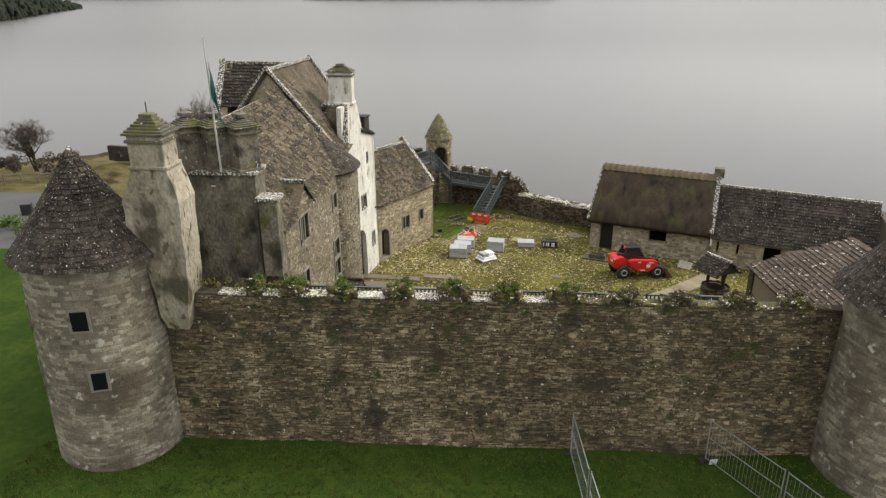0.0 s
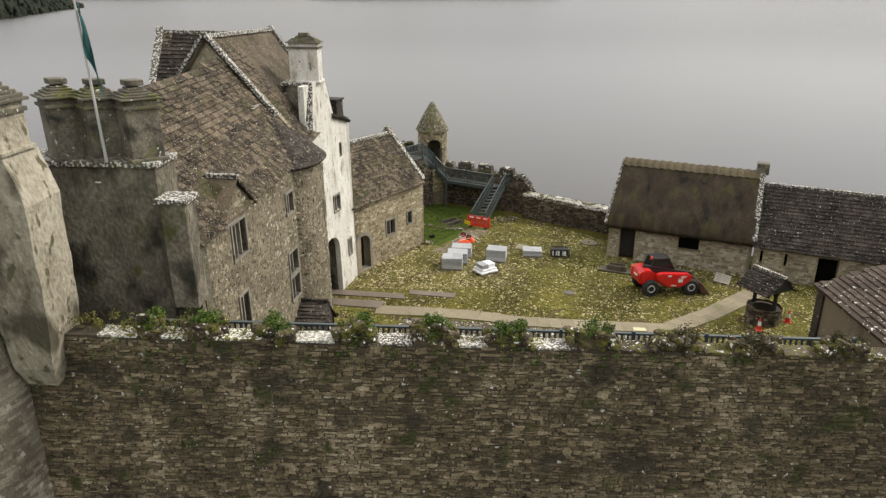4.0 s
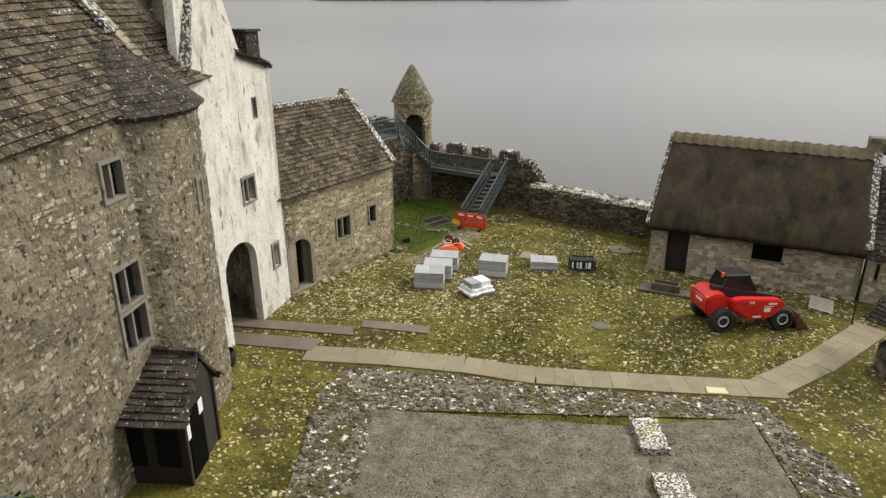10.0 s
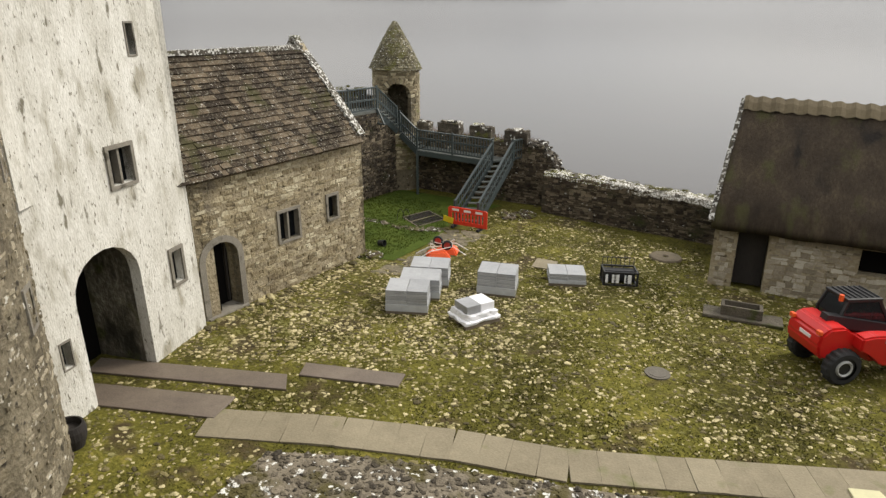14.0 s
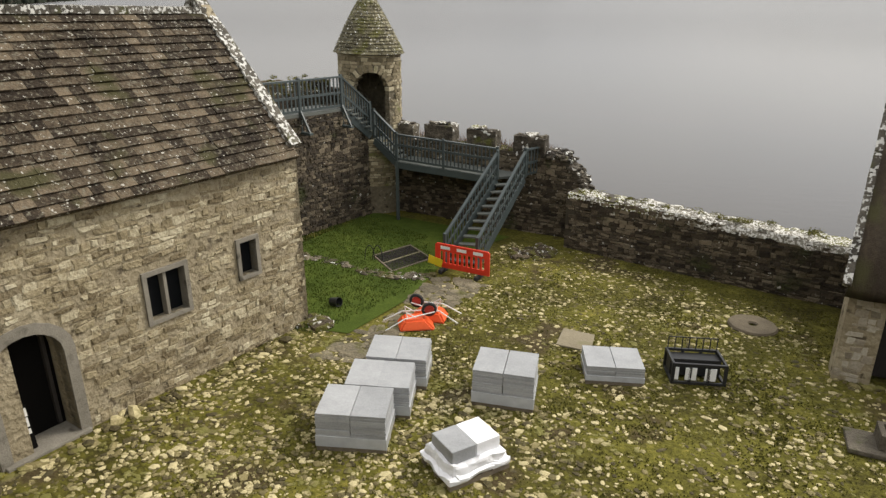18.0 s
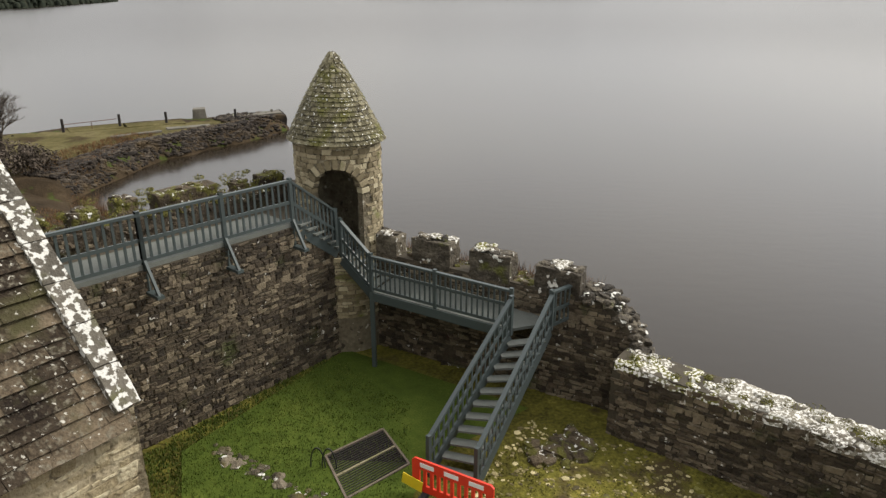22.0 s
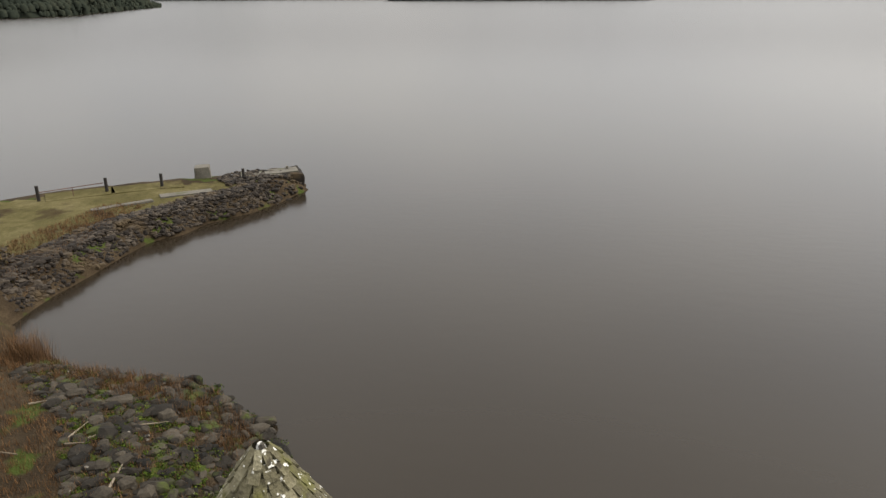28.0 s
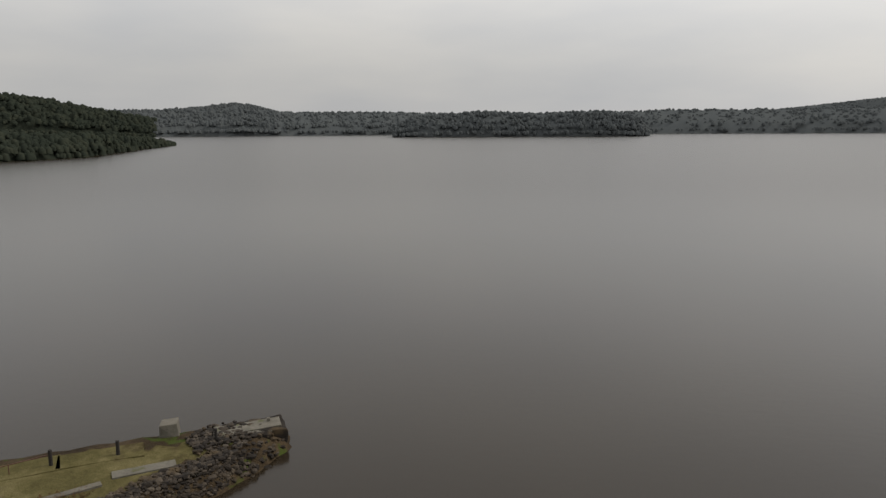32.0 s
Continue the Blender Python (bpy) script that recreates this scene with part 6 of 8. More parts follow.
# ---- things in the courtyard ----
red_paint = plain("red_machine_paint", (0.50, 0.012, 0.010), 0.32, vary=0.1)
red_plastic = plain("red_plastic", (0.60, 0.035, 0.012), 0.5)
orange_plastic = plain("orange_plastic", (0.75, 0.10, 0.015), 0.5)
white_plastic = plain("white_plastic", (0.72, 0.72, 0.70), 0.5)
yellow_sign = plain("yellow_sign", (0.70, 0.52, 0.02), 0.5)
rubber = plain("tyre_rubber", (0.018, 0.018, 0.018), 0.8)
rim_grey = plain("rim_grey", (0.42, 0.42, 0.40), 0.45)
black_metal = plain("black_metal", (0.016, 0.016, 0.017), 0.5)
cab_glass = plain("cab_glass", (0.015, 0.017, 0.018), 0.08, bump=0.0)
rust = surface("rusty_steel", [(0.3, (0.05, 0.022, 0.014)), (0.7, (0.13, 0.06, 0.04))], rough=0.7, grain=20, broad=2, bump=0.3)
slab_grey = surface("grey_paving_slab", [(0.3, (0.24, 0.245, 0.25)), (0.7, (0.38, 0.385, 0.39))], rough=0.6, grain=30, broad=1.4, bump=0.15, pieces=0.25)
wrap_mat = plain("clear_wrap", (0.40, 0.41, 0.42), 0.18, vary=0.2, grain=6.0, bump=0.4, spec=0.6)
white_wrap = plain("white_sheeting", (0.76, 0.76, 0.78), 0.4, vary=0.08, grain=6.0, bump=0.5)
plate_mat = surface("chequer_plate", [(0.3, (0.085, 0.065, 0.05)), (0.7, (0.18, 0.145, 0.11))], rough=0.6, grain=24, broad=1.0, bump=0.3)
flag_mat = plain("faded_green_flag", (0.03, 0.12, 0.115), 0.8)
moss_leaf = surface("ivy_leaf", [(0.25, (0.012, 0.028, 0.003)), (0.5, (0.045, 0.085, 0.008)), (0.8, (0.13, 0.17, 0.02))], rough=0.9, grain=8, broad=1.5, bump=0.0, pieces=0.5)
moss_tuft = surface("moss_tuft", [(0.25, (0.05, 0.05, 0.01)), (0.5, (0.11, 0.105, 0.018)), (0.8, (0.2, 0.18, 0.045))], rough=0.95, grain=18, broad=2, bump=0.5, pieces=0.4)
twig_mat = surface("bare_twig", [(0.3, (0.035, 0.026, 0.019)), (0.7, (0.085, 0.065, 0.047))], rough=0.9, grain=10, broad=1, bump=0.0, pieces=0.3)
reed_mat = surface("dead_reed", [(0.3, (0.05, 0.026, 0.01)), (0.7, (0.2, 0.105, 0.042))], rough=0.9, grain=10, broad=1, bump=0.0, pieces=0.5)
boulder_mat = surface("shore_boulder", [(0.25, (0.006, 0.005, 0.0035)), (0.5, (0.018, 0.0145, 0.010)), (0.8, (0.07, 0.058, 0.042))], grain=14, broad=0.7, bump=0.7, pieces=0.45, spec=0.25,
                      moss=((0.05, 0.062, 0.012), 0.9, 0.58, 0.08), lichen=((0.2, 0.18, 0.15), 3.0, 0.7, 0.04))
pier_stone = surface("pier_stone", [(0.25, (0.008, 0.006, 0.0045)), (0.5, (0.024, 0.018, 0.013)), (0.8, (0.085, 0.068, 0.05))], grain=12, broad=0.8, bump=0.8, pieces=0.42, spec=0.25, stain=((0.06, 0.042, 0.022), 0.5, 0.55, 0.1))


# telehandler, built at the origin facing +x, then turned into place
def telehandler(m):
    th = new("telehandler")
    tagged(th, "red compact telehandler with a black cab and a rusty bucket", "vehicle")
    L = Matrix.Identity(4)

    def p(name, bm, mat, label="", smooth=False):
        ob = new(name, finish(bm, name, mat, smooth))
        ob.parent = th
        return tagged(ob, label)

    bm = bmesh.new()
    prof = [(-1.0, 1.0), (-1.3, 1.02), (-1.66, 0.6), (-1.84, 0.72), (-1.9, 1.0), (-1.84, 1.3), (-1.62, 1.5), (-1.2, 1.52), (-0.85, 1.2), (-0.2, 1.02), (0.8, 0.92), (0.9, 0.75), (0.7, 0.55), (-0.4, 0.5)]
    loft(bm, [[(x, -0.62, z) for x, z in prof], [(x, 0.72, z) for x, z in prof]])
    bmesh.ops.bevel(bm, geom=list(bm.edges), offset=0.06, segments=2, affect="EDGES")
    p("body", bm, red_paint, "red body shell")
    bm = bmesh.new()
    prof = [(-0.98, 1.0), (-0.95, 1.36), (-0.6, 1.42), (0.95, 1.34), (1.16, 1.22), (1.12, 1.0), (0.72, 0.66), (0.5, 0.56), (-0.3, 0.56), (-0.62, 0.92)]
    loft(bm, [[(x, -0.95, z) for x, z in prof], [(x, -0.55, z) for x, z in prof]])
    bmesh.ops.bevel(bm, geom=list(bm.edges), offset=0.05, segments=2, affect="EDGES")
    hood = p("engine_cover", bm, red_paint, "red engine cover")
    for x0, x1, z0, z1 in ((0.3, 0.56, 0.88, 1.06), (-0.12, 0.22, 0.66, 0.72), (0.45, 0.8, 1.18, 1.24), (0.28, 0.66, 1.1, 1.12)):
        ob = new("marking", finish(box((x0, -0.962, z0), (x1, -0.952, z1)), "marking", white_plastic))
        ob.parent = hood
    bm = bmesh.new()
    box_bm(bm, (-0.35, -0.97, 1.22), (-0.12, -0.7, 1.32), None, 0.03)
    p("filler_cap", bm, rim_grey)
    # boom
    bm = bmesh.new()
    bar(bm, (-1.45, -0.02, 1.52), (1.5, -0.02, 0.98), 0.26, 0.3)
    p("boom", bm, black_metal, "black telescopic boom")
    bm = bmesh.new()
    bar(bm, (1.3, -0.02, 1.05), (1.72, -0.02, 0.45), 0.34, 0.26)
    p("boom_head", bm, black_metal)
    # cab
    bm = bmesh.new()
    low = [(-0.95, -0.05, 1.0), (0.35, -0.05, 1.0), (0.35, 0.82, 1.0), (-0.95, 0.82, 1.0)]
    mid = [(-1.0, -0.05, 1.5), (0.42, -0.05, 1.4), (0.42, 0.84, 1.4), (-1.0, 0.84, 1.5)]
    top = [(-0.82, 0.0, 1.98), (0.08, 0.0, 1.98), (0.08, 0.78, 1.98), (-0.82, 0.78, 1.98)]
    loft(bm, [low, mid, top])
    cab = p("cab", bm, cab_glass, "dark glazed cab")
    bm = bmesh.new()
    for k in range(4):
        bar(bm, low[k], mid[k], 0.07)
        bar(bm, mid[k], top[k], 0.07)
        bar(bm, top[k], top[(k + 1) % 4], 0.07)
    ob = new("cab_frame", finish(bm, "cab_frame", black_metal))
    ob.parent = cab
    ob = new("cab_roof", finish(box((-0.88, -0.05, 1.97), (0.14, 0.83, 2.05), None, 0.03), "cab_roof", black_metal))
    ob.parent = cab
    for k in range(6):
        bm = bmesh.new()
        bar(bm, (-0.75 + k * 0.16, 0.02, 2.07), (-0.75 + k * 0.16, 0.76, 2.07), 0.03)
        ob = new("guard_bar", finish(bm, "guard_bar", black_metal))
        ob.parent = cab
    bm = bmesh.new()
    tube(bm, (-0.95, 0.1, 1.95), (-0.95, 0.1, 2.12), 0.06)
    p("beacon", bm, orange_plastic, "orange beacon")
    for y in (-0.5, 0.6):
        p("rear_lamp", box((-1.9, y - 0.08, 1.3), (-1.8, y + 0.08, 1.42), None, 0.02), orange_plastic)
    p("number_plate", box((-1.885, -0.25, 1.05), (-1.865, 0.2, 1.17)), white_plastic)
    for x in (-1.22, 1.22):
        for y, s in ((-0.72, -1), (0.72, 1)):
            bm = bmesh.new()
            rings = []
            for d, r in ((-0.17, 0.30), (-0.17, 0.42), (-0.10, 0.475), (0.10, 0.475), (0.17, 0.42), (0.17, 0.30)):
                lug = lambda k: r + (0.022 if r > 0.45 and k % 4 < 2 else 0.0)
                rings.append([(x + lug(k) * math.cos(2 * math.pi * k / 72), y + d, 0.475 + lug(k) * math.sin(2 * math.pi * k / 72)) for k in range(72)])
            loft(bm, rings, caps=False)
            wh = p("tyre", bm, rubber, "chunky black tyre")
            bm = bmesh.new()
            tube(bm, (x, y - 0.12, 0.475), (x, y + 0.12, 0.475), 0.30, None, 24)
            rim = new("rim", finish(bm, "rim", black_metal))
            rim.parent = wh
            bm = bmesh.new()
            bmesh.ops.create_cone(bm, cap_ends=False, segments=28, radius1=0.245, radius2=0.2, depth=0.06, matrix=Matrix.Translation((x, y + s * 0.14, 0.475)) @ pose(0, 0, 0, 90, 0, 0))
            bmesh.ops.solidify(bm, geom=list(bm.faces), thickness=0.05)
            ring = new("rim_ring", finish(bm, "rim_ring", rim_grey))
            ring.parent = wh
    bm = bmesh.new()
    rings = [[(1.75, y, 0.75), (1.7, y, 0.4), (1.85, y, 0.1), (2.35, y, 0.03), (2.36, y, 0.07), (1.9, y, 0.16), (1.78, y, 0.42), (1.81, y, 0.75)] for y in (-0.95, 0.95)]
    loft(bm, rings)
    p("bucket", bm, rust, "rusty brown loading bucket")
    for y in (-0.95, 0.95):
        bm = bmesh.new()
        loft(bm, [[(1.75, y + d, 0.75), (1.7, y + d, 0.4), (1.85, y + d, 0.1), (2.35, y + d, 0.03)] for d in (-0.02, 0.02)])
        p("bucket_side", bm, rust)
    bm = bmesh.new()
    bar(bm, (-1.22, -0.72, 0.475), (-1.22, 0.72, 0.475), 0.16)
    bar(bm, (1.22, -0.72, 0.475), (1.22, 0.72, 0.475), 0.16)
    p("axle", bm, black_metal)
    th.matrix_basis = m
    return th


telehandler(pose(13.58, 43.78, 0.0, 0, 0, 9.5))


def pallet_parts(th, w, d, mat=None):
    """Pallet at the origin, w by d, 0.14 m high: bearers and top boards."""
    mat = mat or timber
    for y in (-d / 2 + 0.06, 0, d / 2 - 0.06):
        part("bearer", box((-w / 2, y - 0.05, 0.0), (w / 2, y + 0.05, 0.1)), mat, th)
    for k in range(6):
        x = -w / 2 + (k + 0.5) * w / 6
        part("board", box((x - 0.06, -d / 2, 0.1), (x + 0.06, d / 2, 0.125)), mat, th)


def slab_pallet(x, y, turn, w, d, h, label):
    th = thing("paving_pallet", (0, 0, 0), label, "pallet", "pallets of paving slabs in the yard")
    pallet_parts(th, w, d)
    n = int(h / 0.055)
    r = random.Random(int(x * 100))
    for k in range(n):
        z = 0.13 + k * 0.055
        for i in (0, 1):
            o = r.uniform(-0.008, 0.008)
            part("slab", box((-w / 2 + i * w / 2 + 0.006 + o, -d / 2 + o, z), (i * w / 2 - 0.006 + o, d / 2 + o, z + 0.05)), slab_grey, th)
    bm = box((-w / 2 - 0.012, -d / 2 - 0.012, 0.1), (w / 2 + 0.012, d / 2 + 0.012, 0.13 + n * 0.055 * 0.3), None, 0.01)
    part("wrap", bm, wrap_mat, th, "torn clear plastic wrap")
    th.matrix_basis = pose(x, y, yard_z(x, y), 0, 0, turn)
    return th


slab_pallet(1.1, 46.45, -2, 1.28, 1.0, 0.68, "wrapped pallet of grey paving slabs standing on the grass")
slab_pallet(1.42, 47.6, -2, 1.28, 1.0, 0.62, "wrapped pallet of grey paving slabs standing on the grass")
slab_pallet(1.68, 48.75, -3, 1.28, 1.0, 0.62, "wrapped pallet of grey paving slabs standing on the grass")
slab_pallet(3.95, 48.1, -10, 1.25, 1.0, 0.72, "tall wrapped pallet of grey paving slabs beside the white one")
slab_pallet(6.38, 49.25, -2, 1.25, 0.95, 0.36, "half-height pallet of grey paving slabs, partly used")
wp = thing("wrapped_pallet", (0, 0, 0), "pallet load wrapped in loose white sheeting", "pallet")
pallet_parts(wp, 1.25, 0.95)
bm = box((-0.58, -0.45, 0.13), (0.58, 0.45, 0.42), None, 0.06)
bmesh.ops.subdivide_edges(bm, edges=bm.edges, cuts=7, use_grid_fill=True)
for v in bm.verts:
    v.co += Vector(noise.noise_vector(v.co * 4)) * 0.06 + Vector(noise.noise_vector(v.co * 11)) * 0.025
    if v.co.z < 0.24:
        v.co.x *= 1.12
        v.co.y *= 1.14
part("sheeting", bm, white_wrap, wp, "crumpled white plastic sheeting")
for i in (0, 1):
    part("slab", box((-0.5 + i * 0.5, -0.33, 0.4), (-0.005 + i * 0.5, 0.33, 0.66), None, 0.02), white_wrap if i else slab_grey, wp)
wp.matrix_basis = pose(3.15, 45.75, 0, 0, 0, 35)

# black crate with wire sides
cr = thing("black_crate", (0, 0, 0), "black metal stillage crate with a wire top, holding pale papers", "crate")
for z in (0.05, 0.5):
    for y in (-0.35, 0.35):
        part("side_rail", box((-0.56, y - 0.025, z), (0.56, y + 0.025, z + 0.06)), black_metal, cr)
    for x in (-0.56, 0.56):
        part("end_rail", box((x - 0.025, -0.35, z), (x + 0.025, 0.35, z + 0.06)), black_metal, cr)
for x in (-0.56, -0.2, 0.2, 0.56):
    for y in (-0.35, 0.35):
        part("upright", box((x - 0.035, y - 0.02, 0.05), (x + 0.035, y + 0.02, 0.55)), black_metal, cr)
for k in range(8):
    x = -0.54 + k * 0.154
    part("wire", box((x - 0.01, 0.34, 0.5), (x + 0.01, 0.36, 0.85)), black_metal, cr)
part("wire", box((-0.55, 0.34, 0.83), (0.55, 0.36, 0.85)), black_metal, cr)
part("panel", box((-0.55, -0.02, 0.08), (0.55, 0.3, 0.48)), black_metal, cr)
for x0, x1 in ((-0.3, -0.06), (0.12, 0.36), (-0.52, -0.44)):
    part("notice", box((x0, -0.37, 0.16), (x1, -0.355, 0.46)), white_plastic, cr, "white paper notice")
cr.matrix_basis = pose(8.2, 49.25, yard_z(8.2, 49.25), 0, 0, -2)


# upturned wheelbarrows
def wheelbarrow(x, y, turn):
    wb_ = thing("wheelbarrow", (0, 0, 0), "upturned orange wheelbarrow with white tubular legs", "wheelbarrow", "upturned wheelbarrows")
    bm = bmesh.new()
    loft(bm, [[(-0.46, -0.33, 0.02), (0.5, -0.33, 0.02), (0.5, 0.33, 0.02), (-0.46, 0.33, 0.02)], [(-0.3, -0.22, 0.28), (0.22, -0.22, 0.3), (0.22, 0.22, 0.3), (-0.3, 0.22, 0.28)]])
    bmesh.ops.bevel(bm, geom=list(bm.edges), offset=0.05, segments=2, affect="EDGES")
    part("tray", bm, orange_plastic, wb_, "orange plastic tray")
    for s in (-1, 1):
        bm = bmesh.new()
        tube(bm, (0.5, s * 0.06, 0.42), (-0.3, s * 0.24, 0.34), 0.016)
        tube(bm, (-0.3, s * 0.24, 0.34), (-0.78, s * 0.3, 0.08), 0.016)
        part("handle", bm, white_plastic, wb_)
        bm = bmesh.new()
        tube(bm, (-0.22, s * 0.22, 0.32), (-0.24, s * 0.2, 0.5), 0.014)
        tube(bm, (0.0, s * 0.18, 0.34), (-0.24, s * 0.2, 0.5), 0.014)
        part("leg", bm, white_plastic, wb_)
    bm = bmesh.new()
    rings = []
    for d, r in ((-0.045, 0.13), (-0.04, 0.18), (0.0, 0.2), (0.04, 0.18), (0.045, 0.13)):
        rings.append([(0.36 + r * math.cos(2 * math.pi * k / 20), d, 0.47 + r * math.sin(2 * math.pi * k / 20)) for k in range(20)])
    loft(bm, rings, caps=False)
    tyre = part("wheel", bm, rubber, wb_)
    bm = bmesh.new()
    tube(bm, (0.36, -0.05, 0.47), (0.36, 0.05, 0.47), 0.12, None, 16)
    part_under(tyre, "hub", bm, plain("dark_red_hub", (0.35, 0.03, 0.02), 0.5))
    wb_.matrix_basis = pose(x, y, yard_z(x, y), 0, 0, turn)


wheelbarrow(1.8, 51.3, 12)
wheelbarrow(2.15, 51.85, 172)

# red safety barrier at the foot of the stairs
bf = Face(2.08, 55.45, 3.74, 54.72)
bar_t = thing("safety_barrier", (2.9, 55.1, -0.2), "red plastic pedestrian barrier closing off the stairs", "barrier")
BZ = -0.17
holes = [rect_hole(0.17 + k * 0.155, 0.26 + k * 0.155, 0.28 + BZ, 0.66 + BZ) for k in range(10)]
bmx = panel(bf, [(0, 0.12 + BZ), (1.82, 0.12 + BZ), (1.82, 0.84 + BZ), (1.76, 0.9 + BZ), (0.06, 0.9 + BZ), (0, 0.84 + BZ)], 0.05, holes)
part("panel", bmx, red_plastic, bar_t)
for a in (0.3, 1.5):
    m = bf.fr(a, BZ)
    part("foot", box((-0.06, 0.0, -0.3), (0.06, 0.12, 0.28), m, 0.02), rubber, bar_t)
for k in range(3):
    a = 0.35 + k * 0.55
    part("reflector", box((-0.16, -0.05, -0.002), (0.16, 0.05, 0.008), bf.fr(a, 0.78 + BZ)), white_plastic, bar_t, "pale reflective strip")
part("sign", box((-0.24, -0.13, 0.03), (0.24, 0.13, 0.045), bf.fr(0.02, 0.3 + BZ) @ pose(0, 0, 0, 0, 0, -10)), yellow_sign, bar_t, "yellow hazard notice")

# bucket, millstone, trough, drain cover, plates
bm = bmesh.new()
mk = pose(-0.45, 52.35, yard_z(0, 52) + 0.13, 80, 0, 60)
rings = [[mk @ Vector((r * math.cos(2 * math.pi * k / 18), r * math.sin(2 * math.pi * k / 18), z)) for k in range(18)] for r, z in ((0.11, -0.14), (0.14, 0.14), (0.125, 0.14), (0.1, -0.1))]
loft(bm, rings)
solo("bucket", bm, black_metal, "black plastic bucket lying on its side in the grass", "bucket")
bm = bmesh.new()
rings = []
for r, z in ((0.1, -0.1), (0.6, -0.1), (0.62, 0.02), (0.58, 0.07), (0.14, 0.08), (0.1, 0.04)):
    rings.append([(10.65 + r * (1 + 0.02 * noise.noise((k * 0.7, r, 1))) * math.cos(2 * math.pi * k / 40), 52.2 + r * math.sin(2 * math.pi * k / 40), yard_z(10, 52) + z) for k in range(40)])
loft(bm, rings, caps=False)
solo("millstone", bm, surface("millstone", [(0.3, (0.07, 0.054, 0.033)), (0.7, (0.16, 0.13, 0.085))], grain=25, broad=2, bump=0.4), "old round millstone with a square eye, flat on the grass", "millstone")
trough_stone = surface("trough_stone", [(0.3, (0.05, 0.042, 0.03)), (0.7, (0.14, 0.12, 0.088))], grain=20, broad=1.5, bump=0.8, bumpdist=0.04, moss=((0.06, 0.065, 0.02), 2.0, 0.56, 0.1))
tr = thing("stone_trough", (11.6, 46.6, 0), "weathered stone trough on a flat slab before the byre", "trough")
tf = Face(10.75, 46.95, 12.5, 46.3)
part("slab", box((-0.35, 0, -0.35), (1.95, 0.1, 0.45), tf.fr(0, 0), 0.03), trough_stone, tr)
bm = bmesh.new()
for lo, hi in (((0.15, 0.1, -0.28), (1.35, 0.42, -0.2)), ((0.15, 0.1, 0.2), (1.35, 0.42, 0.28)), ((0.15, 0.1, -0.2), (0.25, 0.42, 0.2)), ((1.25, 0.1, -0.2), (1.35, 0.42, 0.2)), ((0.25, 0.1, -0.2), (1.25, 0.2, 0.2))):
    box_bm(bm, lo, hi, tf.fr(0, 0), 0.015)
part("basin", bm, trough_stone, tr)
bm = bmesh.new()
tube(bm, (7.92, 42.95, -0.05), (7.92, 42.95, 0.045), 0.33, None, 24)
tube(bm, (7.92, 42.95, 0.045), (7.92, 42.95, 0.055), 0.24, None, 24)
solo("drain_cover", bm, surface("drain_iron", [(0.3, (0.075, 0.065, 0.05)), (0.7, (0.14, 0.125, 0.1))], grain=25, broad=2, bump=0.3), "round iron drain cover set in the yard", "drain cover")


def ground_plate(name, quad, z, h, mat, label, cat, group=""):
    bm = bmesh.new()
    loft(bm, [[(x, y, z) for x, y in quad], [(x, y, z + h) for x, y in quad]])
    bmesh.ops.bevel(bm, geom=list(bm.edges), offset=0.008, segments=1, affect="EDGES")
    return solo(name, bm, mat, label, cat, group)


ground_plate("track_mat", [(-6.6, 41.85), (-1.45, 41.4), (-1.6, 42.1), (-6.6, 42.55)], 0.0, 0.06, plate_mat, "brown ground-protection mat laid out from the gate arch", "ground mat", "ground mats")
ground_plate("track_mat", [(-6.4, 40.5), (-2.75, 40.1), (-2.55, 41.0), (-6.4, 41.35)], 0.0, 0.055, plate_mat, "brown ground-protection mat laid out from the gate arch", "ground mat", "ground mats")
ground_plate("track_mat", [(-1.3, 42.1), (1.25, 41.75), (1.38, 42.35), (-1.25, 42.72)], 0.0, 0.06, plate_mat, "brown ground-protection mat lying alone on the grass", "ground mat", "ground mats")
ground_plate("stone_flag", [(5.3, 50.6), (6.1, 50.3), (6.35, 51.2), (5.6, 51.5)], yard_z(6, 51) - 0.02, 0.06, paving_mat, "single pale flagstone set in the grass", "flagstone")
ground_plate("stone_flag", [(10.5, 38.2), (11.2, 38.2), (11.15, 38.55), (10.55, 38.6)], 0.02, 0.07, plain("pale_yellow_stone", (0.5, 0.47, 0.28), 0.7), "pale yellow stone lying beside the path", "flagstone")

# stack of loose pallet beside the bucket
lp = thing("loose_pallet", (0, 0, 0), "bleached empty timber pallet leaning beside the byre wall", "pallet")
pallet_parts(lp, 1.1, 0.9, plain("bleached_timber", (0.33, 0.3, 0.25), 0.8))
lp.matrix_basis = pose(17.55, 45.4, 0.1, 6, -10, 62)

# well with a slated roof
WX, WY = 17.75, 40.05
well = thing("well", (WX, WY, 0), "round stone well under a small slated roof on dark posts", "well")
bm = bmesh.new()
rings = [[(WX + r * math.cos(2 * math.pi * k / 36), WY + r * math.sin(2 * math.pi * k / 36), z) for k in range(36)] for r, z in ((0.6, -0.1), (0.6, 0.78), (0.84, 0.78), (0.86, -0.1))]
loft(bm, rings, caps=False)
wbody = part("wall", bm, mortar_dark, well, "round rubble well-head")
later(wbody, "stone", "stone", round_courses(WX, WY, lambda z: 0.85, 0.0, 0.78, None, hs=(0.12, 0.2), ws=(0.18, 0.36), proud=0.03, seed=81), stone_dark, near=lambda p: True, most=120)
part("water", box((WX - 0.42, WY - 0.42, 0.1), (WX + 0.42, WY + 0.42, 0.14)), black_and_shade, well)
wr = pose(WX, WY + 0.1, 0, 0, 0, -62)
